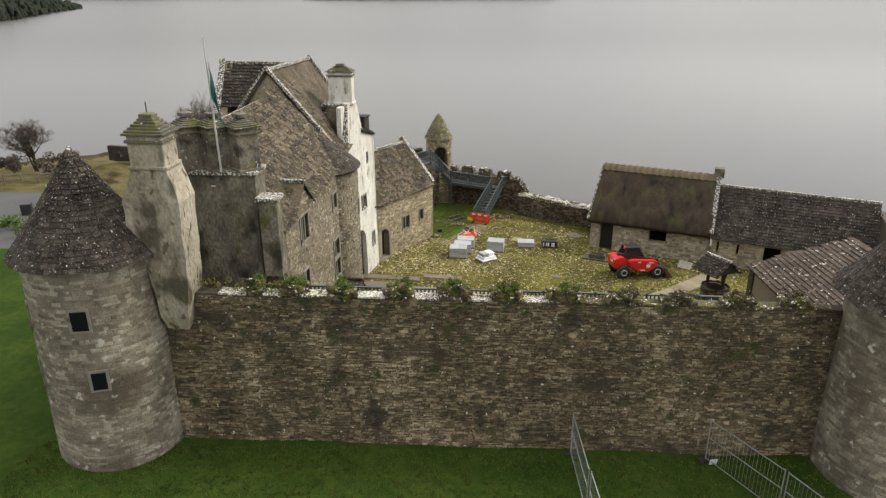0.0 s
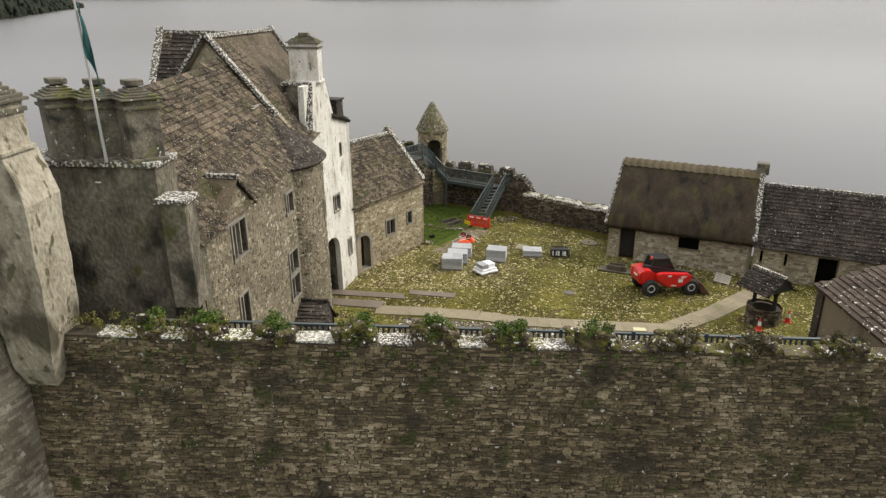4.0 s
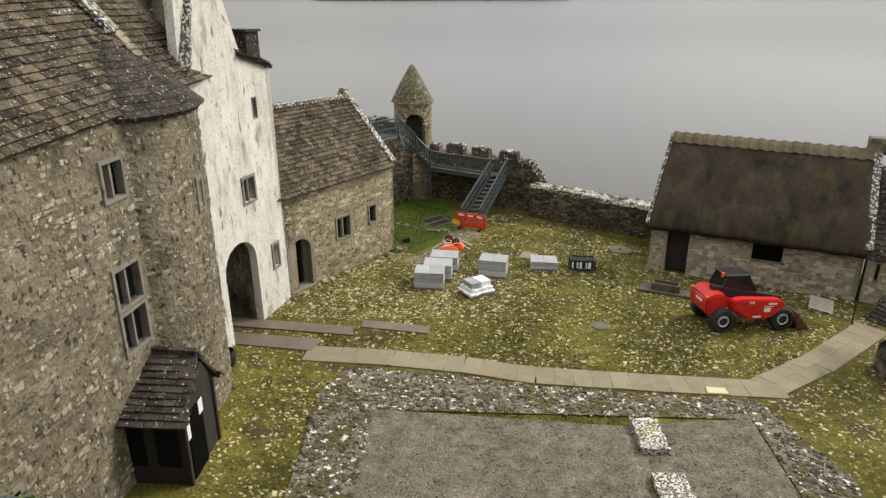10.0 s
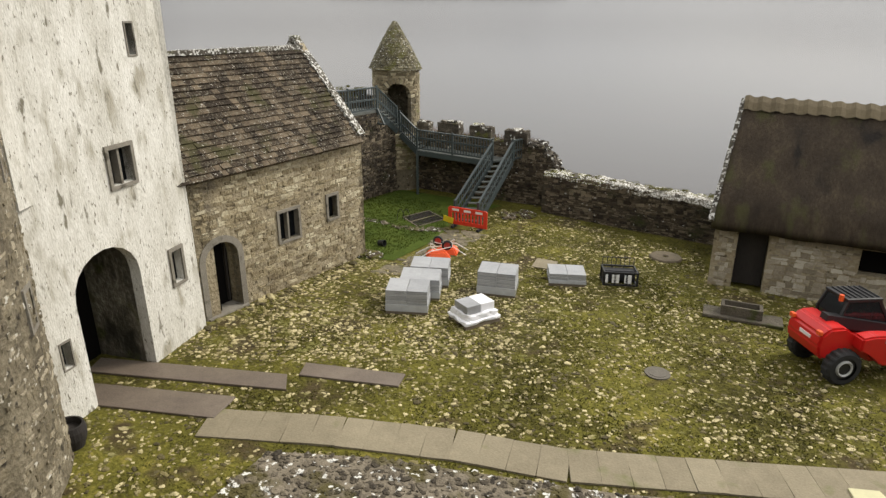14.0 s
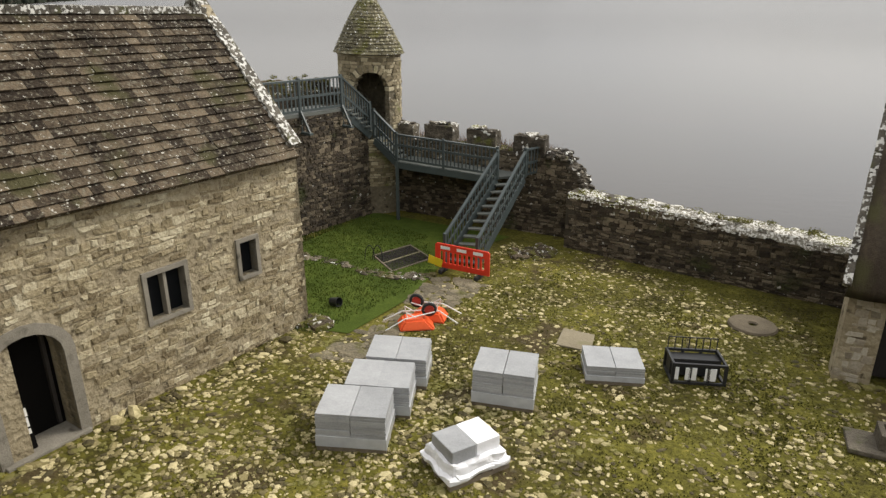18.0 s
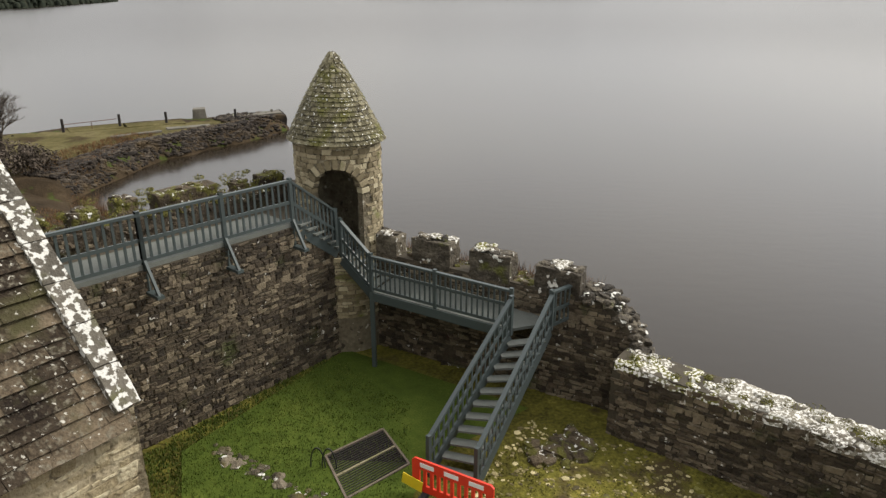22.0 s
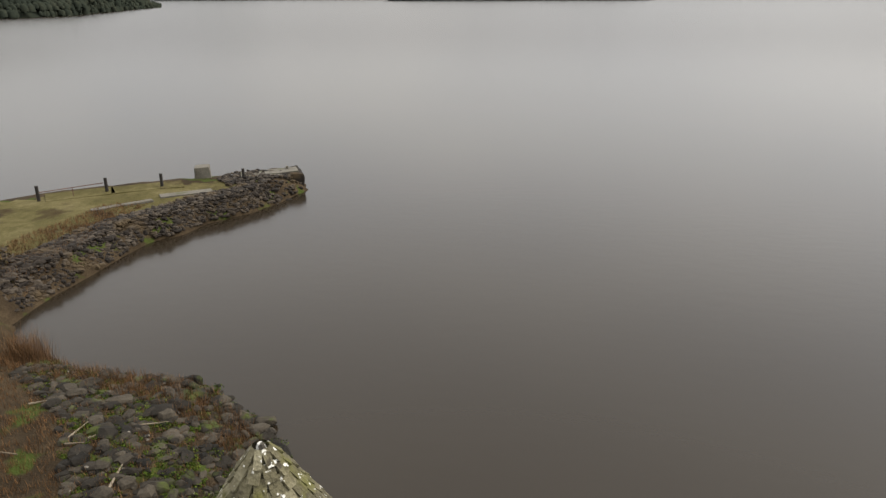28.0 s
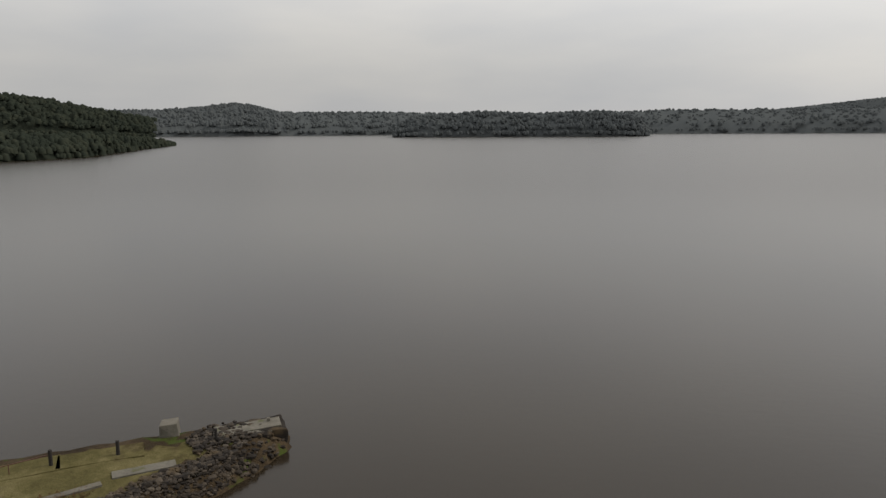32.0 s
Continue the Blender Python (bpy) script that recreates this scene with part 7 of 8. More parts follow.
for sx in (-0.62, 0.62):
    part("post", box((sx - 0.07, -0.07, 0.0), (sx + 0.07, 0.07, 2.5), wr), oak_dark, well)
    for s in (-1, 1):
        bm = bmesh.new()
        bar(bm, wr @ Vector((sx, 0, 1.5)), wr @ Vector((sx, s * 0.5, 2.2)), 0.09)
        part("brace", bm, oak_dark, well)
for s in (-1, 1):
    q = [wr @ Vector(v) for v in ((-0.98 * s, -1.08 * s, 1.85), (0.98 * s, -1.08 * s, 1.85), (0.98 * s, 0, 2.75), (-0.98 * s, 0, 2.75))]
    wroof = slope_faces("roof_slope", q, slate_dark, well, thick=0.06)
    slope_slates(wroof, q, slate_dark, 82 + s, near=lambda p: True, most=90, row=0.17, ws=(0.16, 0.26))
bm = bmesh.new()
for sx in (-0.9, 0.86):
    gable = bmesh.new()
    loft(gable, [[wr @ Vector((sx + dx, y, z)) for y, z in ((-0.95, 1.93), (0.95, 1.93), (0, 2.7))] for dx in (0, 0.04)])
    part("gable_board", gable, oak_dark, well, "dark boarded gable")
bar(bm, wr @ Vector((-1.0, 0, 2.78)), wr @ Vector((1.0, 0, 2.78)), 0.16, 0.12)
part("ridge", bm, coping_stone, well)


def cone(x, y):
    c = thing("traffic_cone", (x, y, 0), "orange and white plastic traffic cone standing by the well", "traffic cone", "traffic cones")
    part("base", box((x - 0.17, y - 0.17, 0.0), (x + 0.17, y + 0.17, 0.05), None, 0.015), red_plastic, c)
    for r0, r1, z0, z1, mt, nm in ((0.13, 0.095, 0.05, 0.28, red_plastic, "body"), (0.095, 0.058, 0.28, 0.5, white_plastic, "band"), (0.058, 0.03, 0.5, 0.68, red_plastic, "tip")):
        bm = bmesh.new()
        tube(bm, (x, y, z0), (x, y, z1), r0, r1, 18)
        part(nm, bm, mt, c)


cone(17.1, 38.85)
cone(19.05, 39.9)
for x, y in ((18.05, 43.9), (19.3, 42.9)):
    bm = bmesh.new()
    tube(bm, (x, y, -0.05), (x, y, 0.95), 0.03)
    solo("metal_stake", bm, black_metal, "thin dark stake beside the path", "stake", "stakes by the path")

# barrel planter by the gatehouse
bm = bmesh.new()
rings = [[(-5.35 + r * math.cos(2 * math.pi * k / 24), 38.95 + r * math.sin(2 * math.pi * k / 24), z) for k in range(24)] for r, z in ((0.24, 0.0), (0.32, 0.25), (0.33, 0.42), (0.3, 0.55), (0.26, 0.55), (0.27, 0.4))]
loft(bm, rings)
solo("barrel_planter", bm, oak_dark, "dark half-barrel planter beside the gatehouse corner", "planter")
# unidentified pink and blue object; its bottle shape is made up
pk = thing("gas_bottle", (-5.75, 38.4, 0), "small magenta and blue object of unknown kind by the wall", "bottle")
bm = bmesh.new()
tube(bm, (-5.72, 38.2, 0.0), (-5.72, 38.2, 0.28), 0.13, 0.12, 16)
part("body", bm, plain("magenta_plastic", (0.5, 0.02, 0.16), 0.4), pk)
bm = bmesh.new()
tube(bm, (-5.72, 38.2, 0.28), (-5.72, 38.2, 0.42), 0.1, 0.04, 16)
part("top", bm, plain("blue_plastic", (0.02, 0.05, 0.3), 0.4), pk)

# ---- porch ----
porch = thing("entrance_porch", (-5.0, 33.8, 0), "black timber porch with a dark slate roof and white notices", "porch")
px0, px1, py0, py1, pyr = -6.1, -4.25, 32.85, 34.65, 34.5
for x, y in ((px1, 32.95), (px1, 34.9), (-5.2, 32.95)):
    part("post", box((x - 0.06, y - 0.06, -0.05), (x + 0.06, y + 0.06, 2.0), None, 0.01), oak_dark, porch)
part("side_panel", box((px0, 32.92, 0.0), (px1, 32.98, 1.95)), oak_dark, porch, "black boarded side")
for k in range(2):
    part("window", box((-5.75 + k * 0.75, 32.9, 0.55), (-5.15 + k * 0.75, 32.93, 1.7)), window_glass, porch, "dark side light")
pf = Face(px1, 32.9, px1, 35.0)
part("gable_panel", panel(pf, [(0, -0.05), (2.1, -0.05), (2.1, 1.95), (1.5, 2.75), (0, 1.95)], 0.08), oak_dark, porch)
part("door", box((0.25, 0.0, 0.0), (1.15, 1.9, 0.03), pf.fr(0, 0)), black_and_shade, porch, "dark glazed door")
for a, z in ((0.18, 1.45), (0.22, 1.95), (1.05, 1.7)):
    part("notice", box((-0.13, -0.2, 0.03), (0.13, 0.2, 0.045), pf.fr(a, z)), white_plastic, porch, "white printed notice")
PS = [(-6.2, 32.6, 1.92), (-4.1, 32.6, 1.92), (-4.3, 34.45, 2.95), (-6.3, 34.65, 2.95)]
PN = [(-4.05, 35.1, 1.92), (-6.2, 35.4, 1.95), (-6.3, 34.65, 2.95), (-4.3, 34.45, 2.95)]
for q, sd in ((PS, 91), (PN, 92)):
    pr = slope_faces("roof_slope", q, slate_dark, porch, thick=0.06)
    slope_slates(pr, q, slate_dark, sd, near=lambda p: True, most=140, row=0.2, ws=(0.2, 0.3))
coping("ridge", (-6.2, 34.65, 3.0), (-4.3, 34.45, 3.0), 0.16, 0.1, 0.35, slate_dark, porch)

# ---- flag and pole on the end wall ----
fp = thing("flagpole", (-8.65, 25.35, 11.3), "white-grey flagpole with a limp green flag on the gable wall", "flagpole")
bm = bmesh.new()
tube(bm, (-8.63, 25.35, 11.25), (-8.68, 25.3, 16.4), 0.045, 0.025, 10)
part("pole", bm, rim_grey, fp)
bm = bmesh.new()
gridv = []
for j in range(9):
    z = 15.5 - j * 0.17
    row = []
    for k in range(6):
        s = k / 5
        row.append(bm.verts.new((-8.66 + 0.05 + s * (0.28 * j / 8 + 0.05), 25.3 + 0.08 * math.sin(s * 7 + j * 0.7), z - s * (0.35 + 0.1 * j))))
    gridv.append(row)
for a, b in zip(gridv, gridv[1:]):
    for k in range(5):
        bm.faces.new((a[k], a[k + 1], b[k + 1], b[k]))
bmesh.ops.solidify(bm, geom=list(bm.faces), thickness=0.01)
part("flag", bm, flag_mat, fp, "limp faded green flag", True)
bm = bmesh.new()
tube(bm, (-10.3, 23.3, 13.7), (-10.3, 23.3, 14.25), 0.02)
solo("lightning_rod", bm, black_metal, "thin metal rod on the limewashed chimney", "rod")
ns = thing("wall_plaque", (-8.9, 25.55, 10.6), "small dark plaque high on the gable wall", "plaque")
part("plate", box((-9.15, 25.55, 10.5), (-8.85, 25.6, 10.75)), black_metal, ns)
part("lettering", box((-9.08, 25.54, 10.6), (-8.92, 25.55, 10.64)), white_plastic, ns)

# ---- paving, footings and cobbles ----
PATHC = [(-2.6, 39.95), (0.0, 39.85), (2.8, 39.5), (5.0, 39.0), (9.0, 38.8), (12.9, 38.65)]
PATHB = [(12.7, 38.85), (15.2, 40.6), (18.7, 43.6)]
path_m = tagged(new("path"), "curving path of worn concrete slabs across the courtyard", "path", kind="structure")


def along(line, step):
    out, carry = [], 0.0
    for (x1, y1), (x2, y2) in zip(line, line[1:]):
        d = math.hypot(x2 - x1, y2 - y1)
        s = carry
        while s < d:
            out.append((x1 + (x2 - x1) * s / d, y1 + (y2 - y1) * s / d, math.atan2(y2 - y1, x2 - x1)))
            s += step
        carry = s - d
    return out


pr_ = random.Random(31)
slab_me = finish(box((-0.5, -0.5, -0.5), (0.5, 0.5, 0.5), None, 0.015), "paving_slab", paving_mat)
for line, wid in ((PATHC, 1.08), (PATHB, 1.2)):
    for x, y, t in along(line, 0.62):
        for side, w in ((0.0, wid),) if line is PATHC else ((-0.25, wid * 0.5), (0.25, wid * 0.5)):
            ob = new("paving_slab", slab_me)
            ob.parent = path_m
            c = Vector((x - math.sin(t) * side * wid, y + math.cos(t) * side * wid, 0.0 + pr_.uniform(-0.006, 0.008)))
            ob.matrix_basis = Matrix.Translation(c) @ pose(0, 0, 0, pr_.uniform(-0.6, 0.6), pr_.uniform(-0.6, 0.6), math.degrees(t) + pr_.uniform(-1, 1)) @ Matrix.Diagonal((0.615, w - 0.008, 0.09, 1))

# gravel floor of the excavated building and its footings
GRAV = [(-0.1, 24.5), (11.0, 24.5), (11.35, 36.85), (8.45, 36.4), (8.4, 35.0), (7.55, 35.0), (7.7, 36.2), (-0.06, 36.6)]
bm = bmesh.new()
vs = [bm.verts.new((x, y, 0.055)) for x, y in GRAV]
bmesh.ops.triangle_fill(bm, use_beauty=True, edges=[bm.edges.new((vs[k], vs[(k + 1) % len(vs)])) for k in range(len(vs))])
gravel = tagged(new("gravel_floor", finish(bm, "gravel_floor", gravel_mat)), "grey gravel filling an excavated building outline", "gravel", kind="structure")
gr_ = random.Random(41)


def scatter(name, polys, count, size, flat, mat, label, seed, zoff=0.0, keep_out=(), parent=None, sub=1, tall=1.0):
    """Loose stones as one joined object: squat irregular blobs."""
    r = random.Random(seed)
    base = bmesh.new()
    bmesh.ops.create_icosphere(base, subdivisions=sub, radius=1.0)
    bv = np.array([v.co[:] for v in base.verts])
    bf_ = [[v.index for v in f.verts] for f in base.faces]
    base.free()
    V, F, n = [], [], 0
    boxes = [(min(p[0] for p in q), max(p[0] for p in q), min(p[1] for p in q), max(p[1] for p in q)) for q in polys]
    areas = [(b[1] - b[0]) * (b[3] - b[2]) for b in boxes]
    made = tries = 0
    while made < count and tries < count * 6:
        tries += 1
        k = r.choices(range(len(polys)), areas)[0]
        x, y = r.uniform(*boxes[k][:2]), r.uniform(*boxes[k][2:])
        if not inside_poly(x, y, polys[k]) or any(inside_poly(x, y, q) for q in keep_out):
            continue
        s = r.uniform(*size) * (1 if r.random() < 0.85 else 1.6)
        sx, sy, sz = s * r.uniform(0.7, 1.4), s * r.uniform(0.5, 1.0), s * flat * r.uniform(0.6, 1.3) * tall
        t = r.uniform(0, 6.3)
        pts = bv * (1 + 0.22 * np.array([[r.uniform(-1, 1)] for _ in bv]))
        pts = np.sign(pts) * np.abs(pts) ** 0.75 * (sx, sy, sz)
        c, sn = math.cos(t), math.sin(t)
        z = (yard_z(x, y) if zoff is not None and y < 62.6 else land_z(x, y)) + (zoff or 0) + 0.02 * r.uniform(-1, 0.5) * flat
        V.append(np.stack([pts[:, 0] * c - pts[:, 1] * sn + x, pts[:, 0] * sn + pts[:, 1] * c + y, pts[:, 2] + z], 1))
        F += [[i + n for i in f] for f in bf_]
        n += len(bv)
        made += 1
    me = bpy.data.meshes.new(name)
    me.from_pydata(np.concatenate(V).tolist(), [], F)
    me.materials.append(mat)
    ob = new(name, me)
    return tagged(ob, label, "stones", kind="stuff")


FOOT = [[(-1.5, 24.6), (-0.1, 24.6), (-0.05, 36.6), (11.4, 36.85), (11.1, 24.6), (12.6, 24.6), (13.0, 34.3), (12.0, 37.9), (6, 38.15), (1, 38.95), (-1.2, 39.0), (-1.9, 37.5)]]
bm = bmesh.new()
vs = [bm.verts.new((x, y, 0.045)) for x, y in FOOT[0]]
bmesh.ops.triangle_fill(bm, use_beauty=True, edges=[bm.edges.new((vs[k], vs[(k + 1) % len(vs)])) for k in range(len(vs))])
bmesh.ops.subdivide_edges(bm, edges=bm.edges, cuts=5, use_grid_fill=True)
tagged(new("footing_bed", finish(bm, "footing_bed", footing_mat)), "brown earth and mortar bed of the old footings", "footing", kind="structure")
scatter("rubble_footing", FOOT, 6000, (0.02, 0.085), 0.4, footing_mat, "low rubble footings of a vanished building, mossy and lichened", 51, 0.05)
for x0, y0, x1, y1 in ((7.6, 34.9, 8.4, 36.4), (7.6, 32.1, 8.45, 33.9)):
    bm = box((x0, y0, -0.05), (x1, y1, 0.26), None, 0.03)
    bmesh.ops.subdivide_edges(bm, edges=bm.edges, cuts=7, use_grid_fill=True)
    for v in bm.verts:
        v.co += Vector(noise.noise_vector(v.co * 3)) * 0.05 + Vector(noise.noise_vector(v.co * 8)) * 0.03
    solo("cross_wall", bm, lichen_top, "low stump of a rubble cross wall, white with lichen", "wall stump", "remains of the cross wall")
scatter("rubble_footing", [[(7.4, 34.8), (8.6, 34.8), (8.6, 36.5), (7.4, 36.3)], [(7.4, 32.0), (8.6, 32.0), (8.6, 34.0), (7.4, 34.0)]], 110, (0.04, 0.1), 0.6, footing_mat, "loose stones round the cross wall", 52, 0.05)
scatter("gravel", [GRAV], 15000, (0.012, 0.024), 0.7, gravel_mat, "loose grey gravel", 53, 0.06)
LAWN = [(-3.2, 56.2), (-0.6, 61.3), (4.6, 58.9), (2.4, 56.6), (2.0, 54.8), (1.35, 52.8), (0.2, 50.7), (-0.9, 50.9), (-1.2, 51.6), (-1.8, 53.2)]
COB = [[(-4.6, 44.5), (-6, 40.5), (-4.5, 37), (-4.2, 30), (-1.6, 24.8), (-1.6, 37.5), (-1.2, 39.2), (5, 38.2), (12.2, 38.0), (13.2, 34.3), (12.7, 24.7), (17, 24.7), (17, 35), (24, 36), (26, 43.3), (19.6, 46.0), (11.5, 49.3), (12.2, 52.8), (7, 57.6), (4.6, 58.5), (3.0, 55.2), (1.4, 52.6), (0.1, 50.5), (-1.0, 51.0)]]
PATHPOLY = [[(-2.7, 40.6), (2.8, 40.1), (5, 39.6), (13, 39.3), (12.9, 38.1), (5, 38.4), (2.8, 38.9), (-2.7, 39.3)], [(12.5, 39.2), (18.4, 44), (19.1, 43.1), (13, 38.2)]]
scatter("cobbles", COB, 26000, (0.02, 0.06), 0.4, cobble_mat, "scattered flat cobbles showing through the grass", 54, 0.0, PATHPOLY)
scatter("cobbles", [[(-4.8, 44.8), (-1.0, 51.1), (0.8, 50.4), (4, 49), (5.5, 46), (4.5, 43.5), (-1, 42.8), (-4.8, 42.8)]], 4200, (0.024, 0.066), 0.35, cobble_mat, "denser flat cobbles before the stone range", 55, 0.0, PATHPOLY)
bm = bmesh.new()
vs = [bm.verts.new((x, y, yard_z(x, y) + 0.028)) for x, y in LAWN]
bmesh.ops.triangle_fill(bm, use_beauty=True, edges=[bm.edges.new((vs[k], vs[(k + 1) % len(vs)])) for k in range(len(vs))])
bmesh.ops.subdivide_edges(bm, edges=bm.edges, cuts=4, use_grid_fill=True)
tagged(new("lawn", finish(bm, "lawn", surface("corner_lawn", [(0.28, (0.024, 0.036, 0.006)), (0.5, (0.055, 0.08, 0.012)), (0.72, (0.11, 0.13, 0.024))], rough=0.95, grain=25, broad=0.5, bump=0.6, spec=0.1))),
       "patch of greener lawn in the shaded corner", "lawn", kind="structure")
# stone edging round the corner lawn and the stones leading to the stairs
scatter("edging_stones", [[(-2.6, 56.6), (-2.5, 56.2), (0.0, 54.7), (0.8, 54.5), (0.8, 55.0), (-0.1, 55.4)], [(0.6, 54.4), (1.9, 54.5), (2.1, 55.0), (1.0, 55.1)]], 150, (0.05, 0.12), 0.5, footing_mat, "line of pale edging stones round the lawn", 56, 0.02)
step_mat = surface("worn_step_stone", [(0.3, (0.07, 0.058, 0.036)), (0.7, (0.21, 0.178, 0.115))], grain=16, broad=1.0, bump=0.8, bumpdist=0.04, pieces=0.3, moss=((0.09, 0.085, 0.022), 1.5, 0.55, 0.1))
scatter("stepping_stones", [[(1.3, 52.9), (2.2, 54.9), (3.7, 54.3), (3.2, 53.2), (2.3, 52.4)], [(-0.5, 49.3), (1.4, 52.3), (2.2, 52.2), (0.5, 49.4)]], 190, (0.1, 0.2), 0.2, step_mat, "worn flat stones leading to the stairs", 57, 0.0)
scatter("fallen_stones", [[(4.2, 57.0), (5.6, 58.2), (6.2, 57.4), (5.0, 56.4)], [(-1.3, 51.0), (-0.6, 50.7), (-0.3, 51.5), (-1.0, 51.8)]], 42, (0.12, 0.24), 0.6, mossy_stone, "heap of fallen stones at the wall foot", 58, 0.02)
scatter("wall_foot_stones", [[(-4.85, 44.6), (-4.5, 44.4), (-0.6, 51.0), (-1.0, 51.3)], [(11.2, 49.2), (19.3, 45.9), (19.4, 46.3), (11.3, 49.6)]], 260, (0.05, 0.12), 0.55, cobble_mat, "stones along the wall foot", 59, 0.0)
# metal grille over the drain pit
gq = [Vector((*p, -0.17)) for p in ((0.02, 56.4), (1.12, 57.55), (1.9, 56.35), (0.78, 55.1))]
grille = thing("drain_grille", (0.95, 56.35, -0.2), "dark metal grille over a square pit in the lawn", "grille")
# thin black slab under the bars paints the shade of a pit
bm = bmesh.new()
loft(bm, [gq, [v - Vector((0, 0, 0.04)) for v in gq]])
part("pit", bm, black_and_shade, grille)
for a, b in zip(gq, gq[1:] + gq[:1]):
    strip("frame_bar", a, b, 0.05, 0.07, plate_mat, grille)
for k in range(1, 20):
    a, b = gq[0].lerp(gq[3], k / 20), gq[1].lerp(gq[2], k / 20)
    strip("bar", a + Vector((0, 0, 0.02)), b + Vector((0, 0, 0.02)), 0.05 if k == 10 else 0.022, 0.02, paving_mat if k == 10 else oak_dark, grille)
bm = bmesh.new()
for k in range(12):
    t0, t1 = math.pi * k / 12, math.pi * (k + 1) / 12
    for dx in (0, 0.25):
        bar(bm, (-0.05 + dx + 0.16 * math.cos(t0), 56.0, -0.15 + 0.5 * math.sin(t0)), (-0.05 + dx + 0.16 * math.cos(t1), 56.0, -0.15 + 0.5 * math.sin(t1)), 0.025)
solo("hoop", bm, black_metal, "pair of bent dark metal hoops by the grille", "hoop")

# ---- ivy, moss, trees and shore ----
def leaf_cloud(name, mat, spots, label, cat, group="", kind="", flat=0.0, parent=None):
    """Small bent leaves round given spots: (x, y, z, spread, count, size)."""
    r = random.Random(len(spots) * 7 + int(abs(spots[0][0]) * 100))
    V, F = [], []
    for x, y, z, spread, count, size in spots:
        for _ in range(count):
            d = Vector((r.gauss(0, 1), r.gauss(0, 1), r.gauss(0, 1))).normalized() * spread * r.uniform(0.35, 1.0) ** 0.5
            c = Vector((x, y, z)) + Vector((d.x, d.y, d.z * (1 - flat)))
            n = (d.normalized() + Vector((r.uniform(-0.7, 0.7), r.uniform(-0.7, 0.7), r.uniform(-0.2, 0.9)))).normalized()
            u = n.orthogonal().normalized()
            u.rotate(Matrix.Rotation(r.uniform(0, 6.3), 3, n))
            v = n.cross(u)
            s = size * r.uniform(0.6, 1.4)
            b = len(V)
            V += [c - u * s * 0.5, c + v * s * 0.38 + n * s * 0.1, c + u * s * 0.6, c - v * s * 0.38 + n * s * 0.1]
            F += [(b, b + 1, b + 2), (b, b + 2, b + 3)]
    me = bpy.data.meshes.new(name)
    base = Vector((spots[0][0], spots[0][1], min(s[2] for s in spots)))
    me.from_pydata([tuple(p - base) for p in V], [], F)
    me.materials.append(mat)
    ob = new(name, me)
    ob.matrix_basis = Matrix.Translation(base)
    if parent is not None:
        adopt(ob, parent)
        return tagged(ob, label)
    return tagged(ob, label, cat, group, kind)


shore_moss = surface("shore_moss", [(0.3, (0.014, 0.024, 0.004)), (0.5, (0.045, 0.07, 0.009)), (0.75, (0.1, 0.125, 0.02))], rough=0.95, grain=6, broad=0.6, bump=0.0, pieces=0.4, spec=0.1)
dry_growth = surface("dry_growth", [(0.25, (0.012, 0.011, 0.005)), (0.5, (0.035, 0.03, 0.012)), (0.8, (0.09, 0.075, 0.03))], rough=0.9, grain=8, broad=1.5, bump=0.0, pieces=0.5)
iv = random.Random(61)
for a, b, h in MERLONS:
    leafy = 1.0 if a < 3.2 else 0.5
    c = (a + b) / 2
    spots = [(c + iv.uniform(-0.3, 0.25) * (b - a), 23.28 + iv.uniform(-0.15, 0.2), 7.0 + h * iv.uniform(0.1, 1.15), iv.uniform(0.1, 0.34), int(110 * leafy), 0.055) for _ in range(15)]
    top = iv.uniform(-0.2, 0.2) * (b - a)
    spots += [(c + top + iv.uniform(-0.08, 0.08), 23.35, 7.0 + h * (0.95 + 0.14 * k), 0.2 - 0.045 * k, int((90 - 20 * k) * leafy), 0.06) for k in range(iv.choice((2, 3, 4)))]
    leaf_cloud("ivy_clump", moss_leaf if a < 4.8 else dry_growth, spots, "dark green ivy and fern clump growing on a broken merlon", "plant", "ivy on the parapet")
spots = [(x, 23.2 + iv.uniform(-0.1, 0.4), 7.05 + iv.uniform(-0.1, 0.35), iv.uniform(0.12, 0.3), 70, 0.055) for x in np.arange(-9.0, -4.9, 0.16)]
leaf_cloud("parapet_growth", moss_tuft, spots, "yellow-brown moss and grass overgrowing the parapet", "plant")
spots = [(x + iv.uniform(-0.3, 0.3), 23.0 + iv.uniform(-0.05, 0.1), 6.75 + iv.uniform(-0.45, 0.25), iv.uniform(0.06, 0.16), 34, 0.045) for x in np.arange(-8.5, 8.0, 0.34)]
leaf_cloud("wall_weeds", moss_leaf, spots, "small weeds rooted in the wall face below the parapet", "plant")
spots = [(iv.uniform(-4.8, 8.6), 23.4 + iv.uniform(-0.2, 0.2), 7.05 + iv.uniform(-0.02, 0.1), iv.uniform(0.05, 0.14), 40, 0.03) for _ in range(60)]
leaf_cloud("wall_moss", moss_tuft, spots, "cushions of yellow-green moss on the parapet top", "plant", flat=0.6)
spots = [(LOW.at(iv.uniform(0.3, 7.5), 1.78, -0.45 + iv.uniform(-0.3, 0.3))[:] + (iv.uniform(0.1, 0.3), 80, 0.035)) for _ in range(34)]
leaf_cloud("wall_moss", moss_tuft, spots, "cushions of bright moss on the ruined wall top", "plant", flat=0.7)
spots = [(OUTER.at(iv.uniform(0.2, 9.6), 4.6 + iv.uniform(-0.05, 0.5), -0.3 + iv.uniform(-0.3, 0.3))[:] + (iv.uniform(0.1, 0.26), 90, 0.04)) for _ in range(40)]
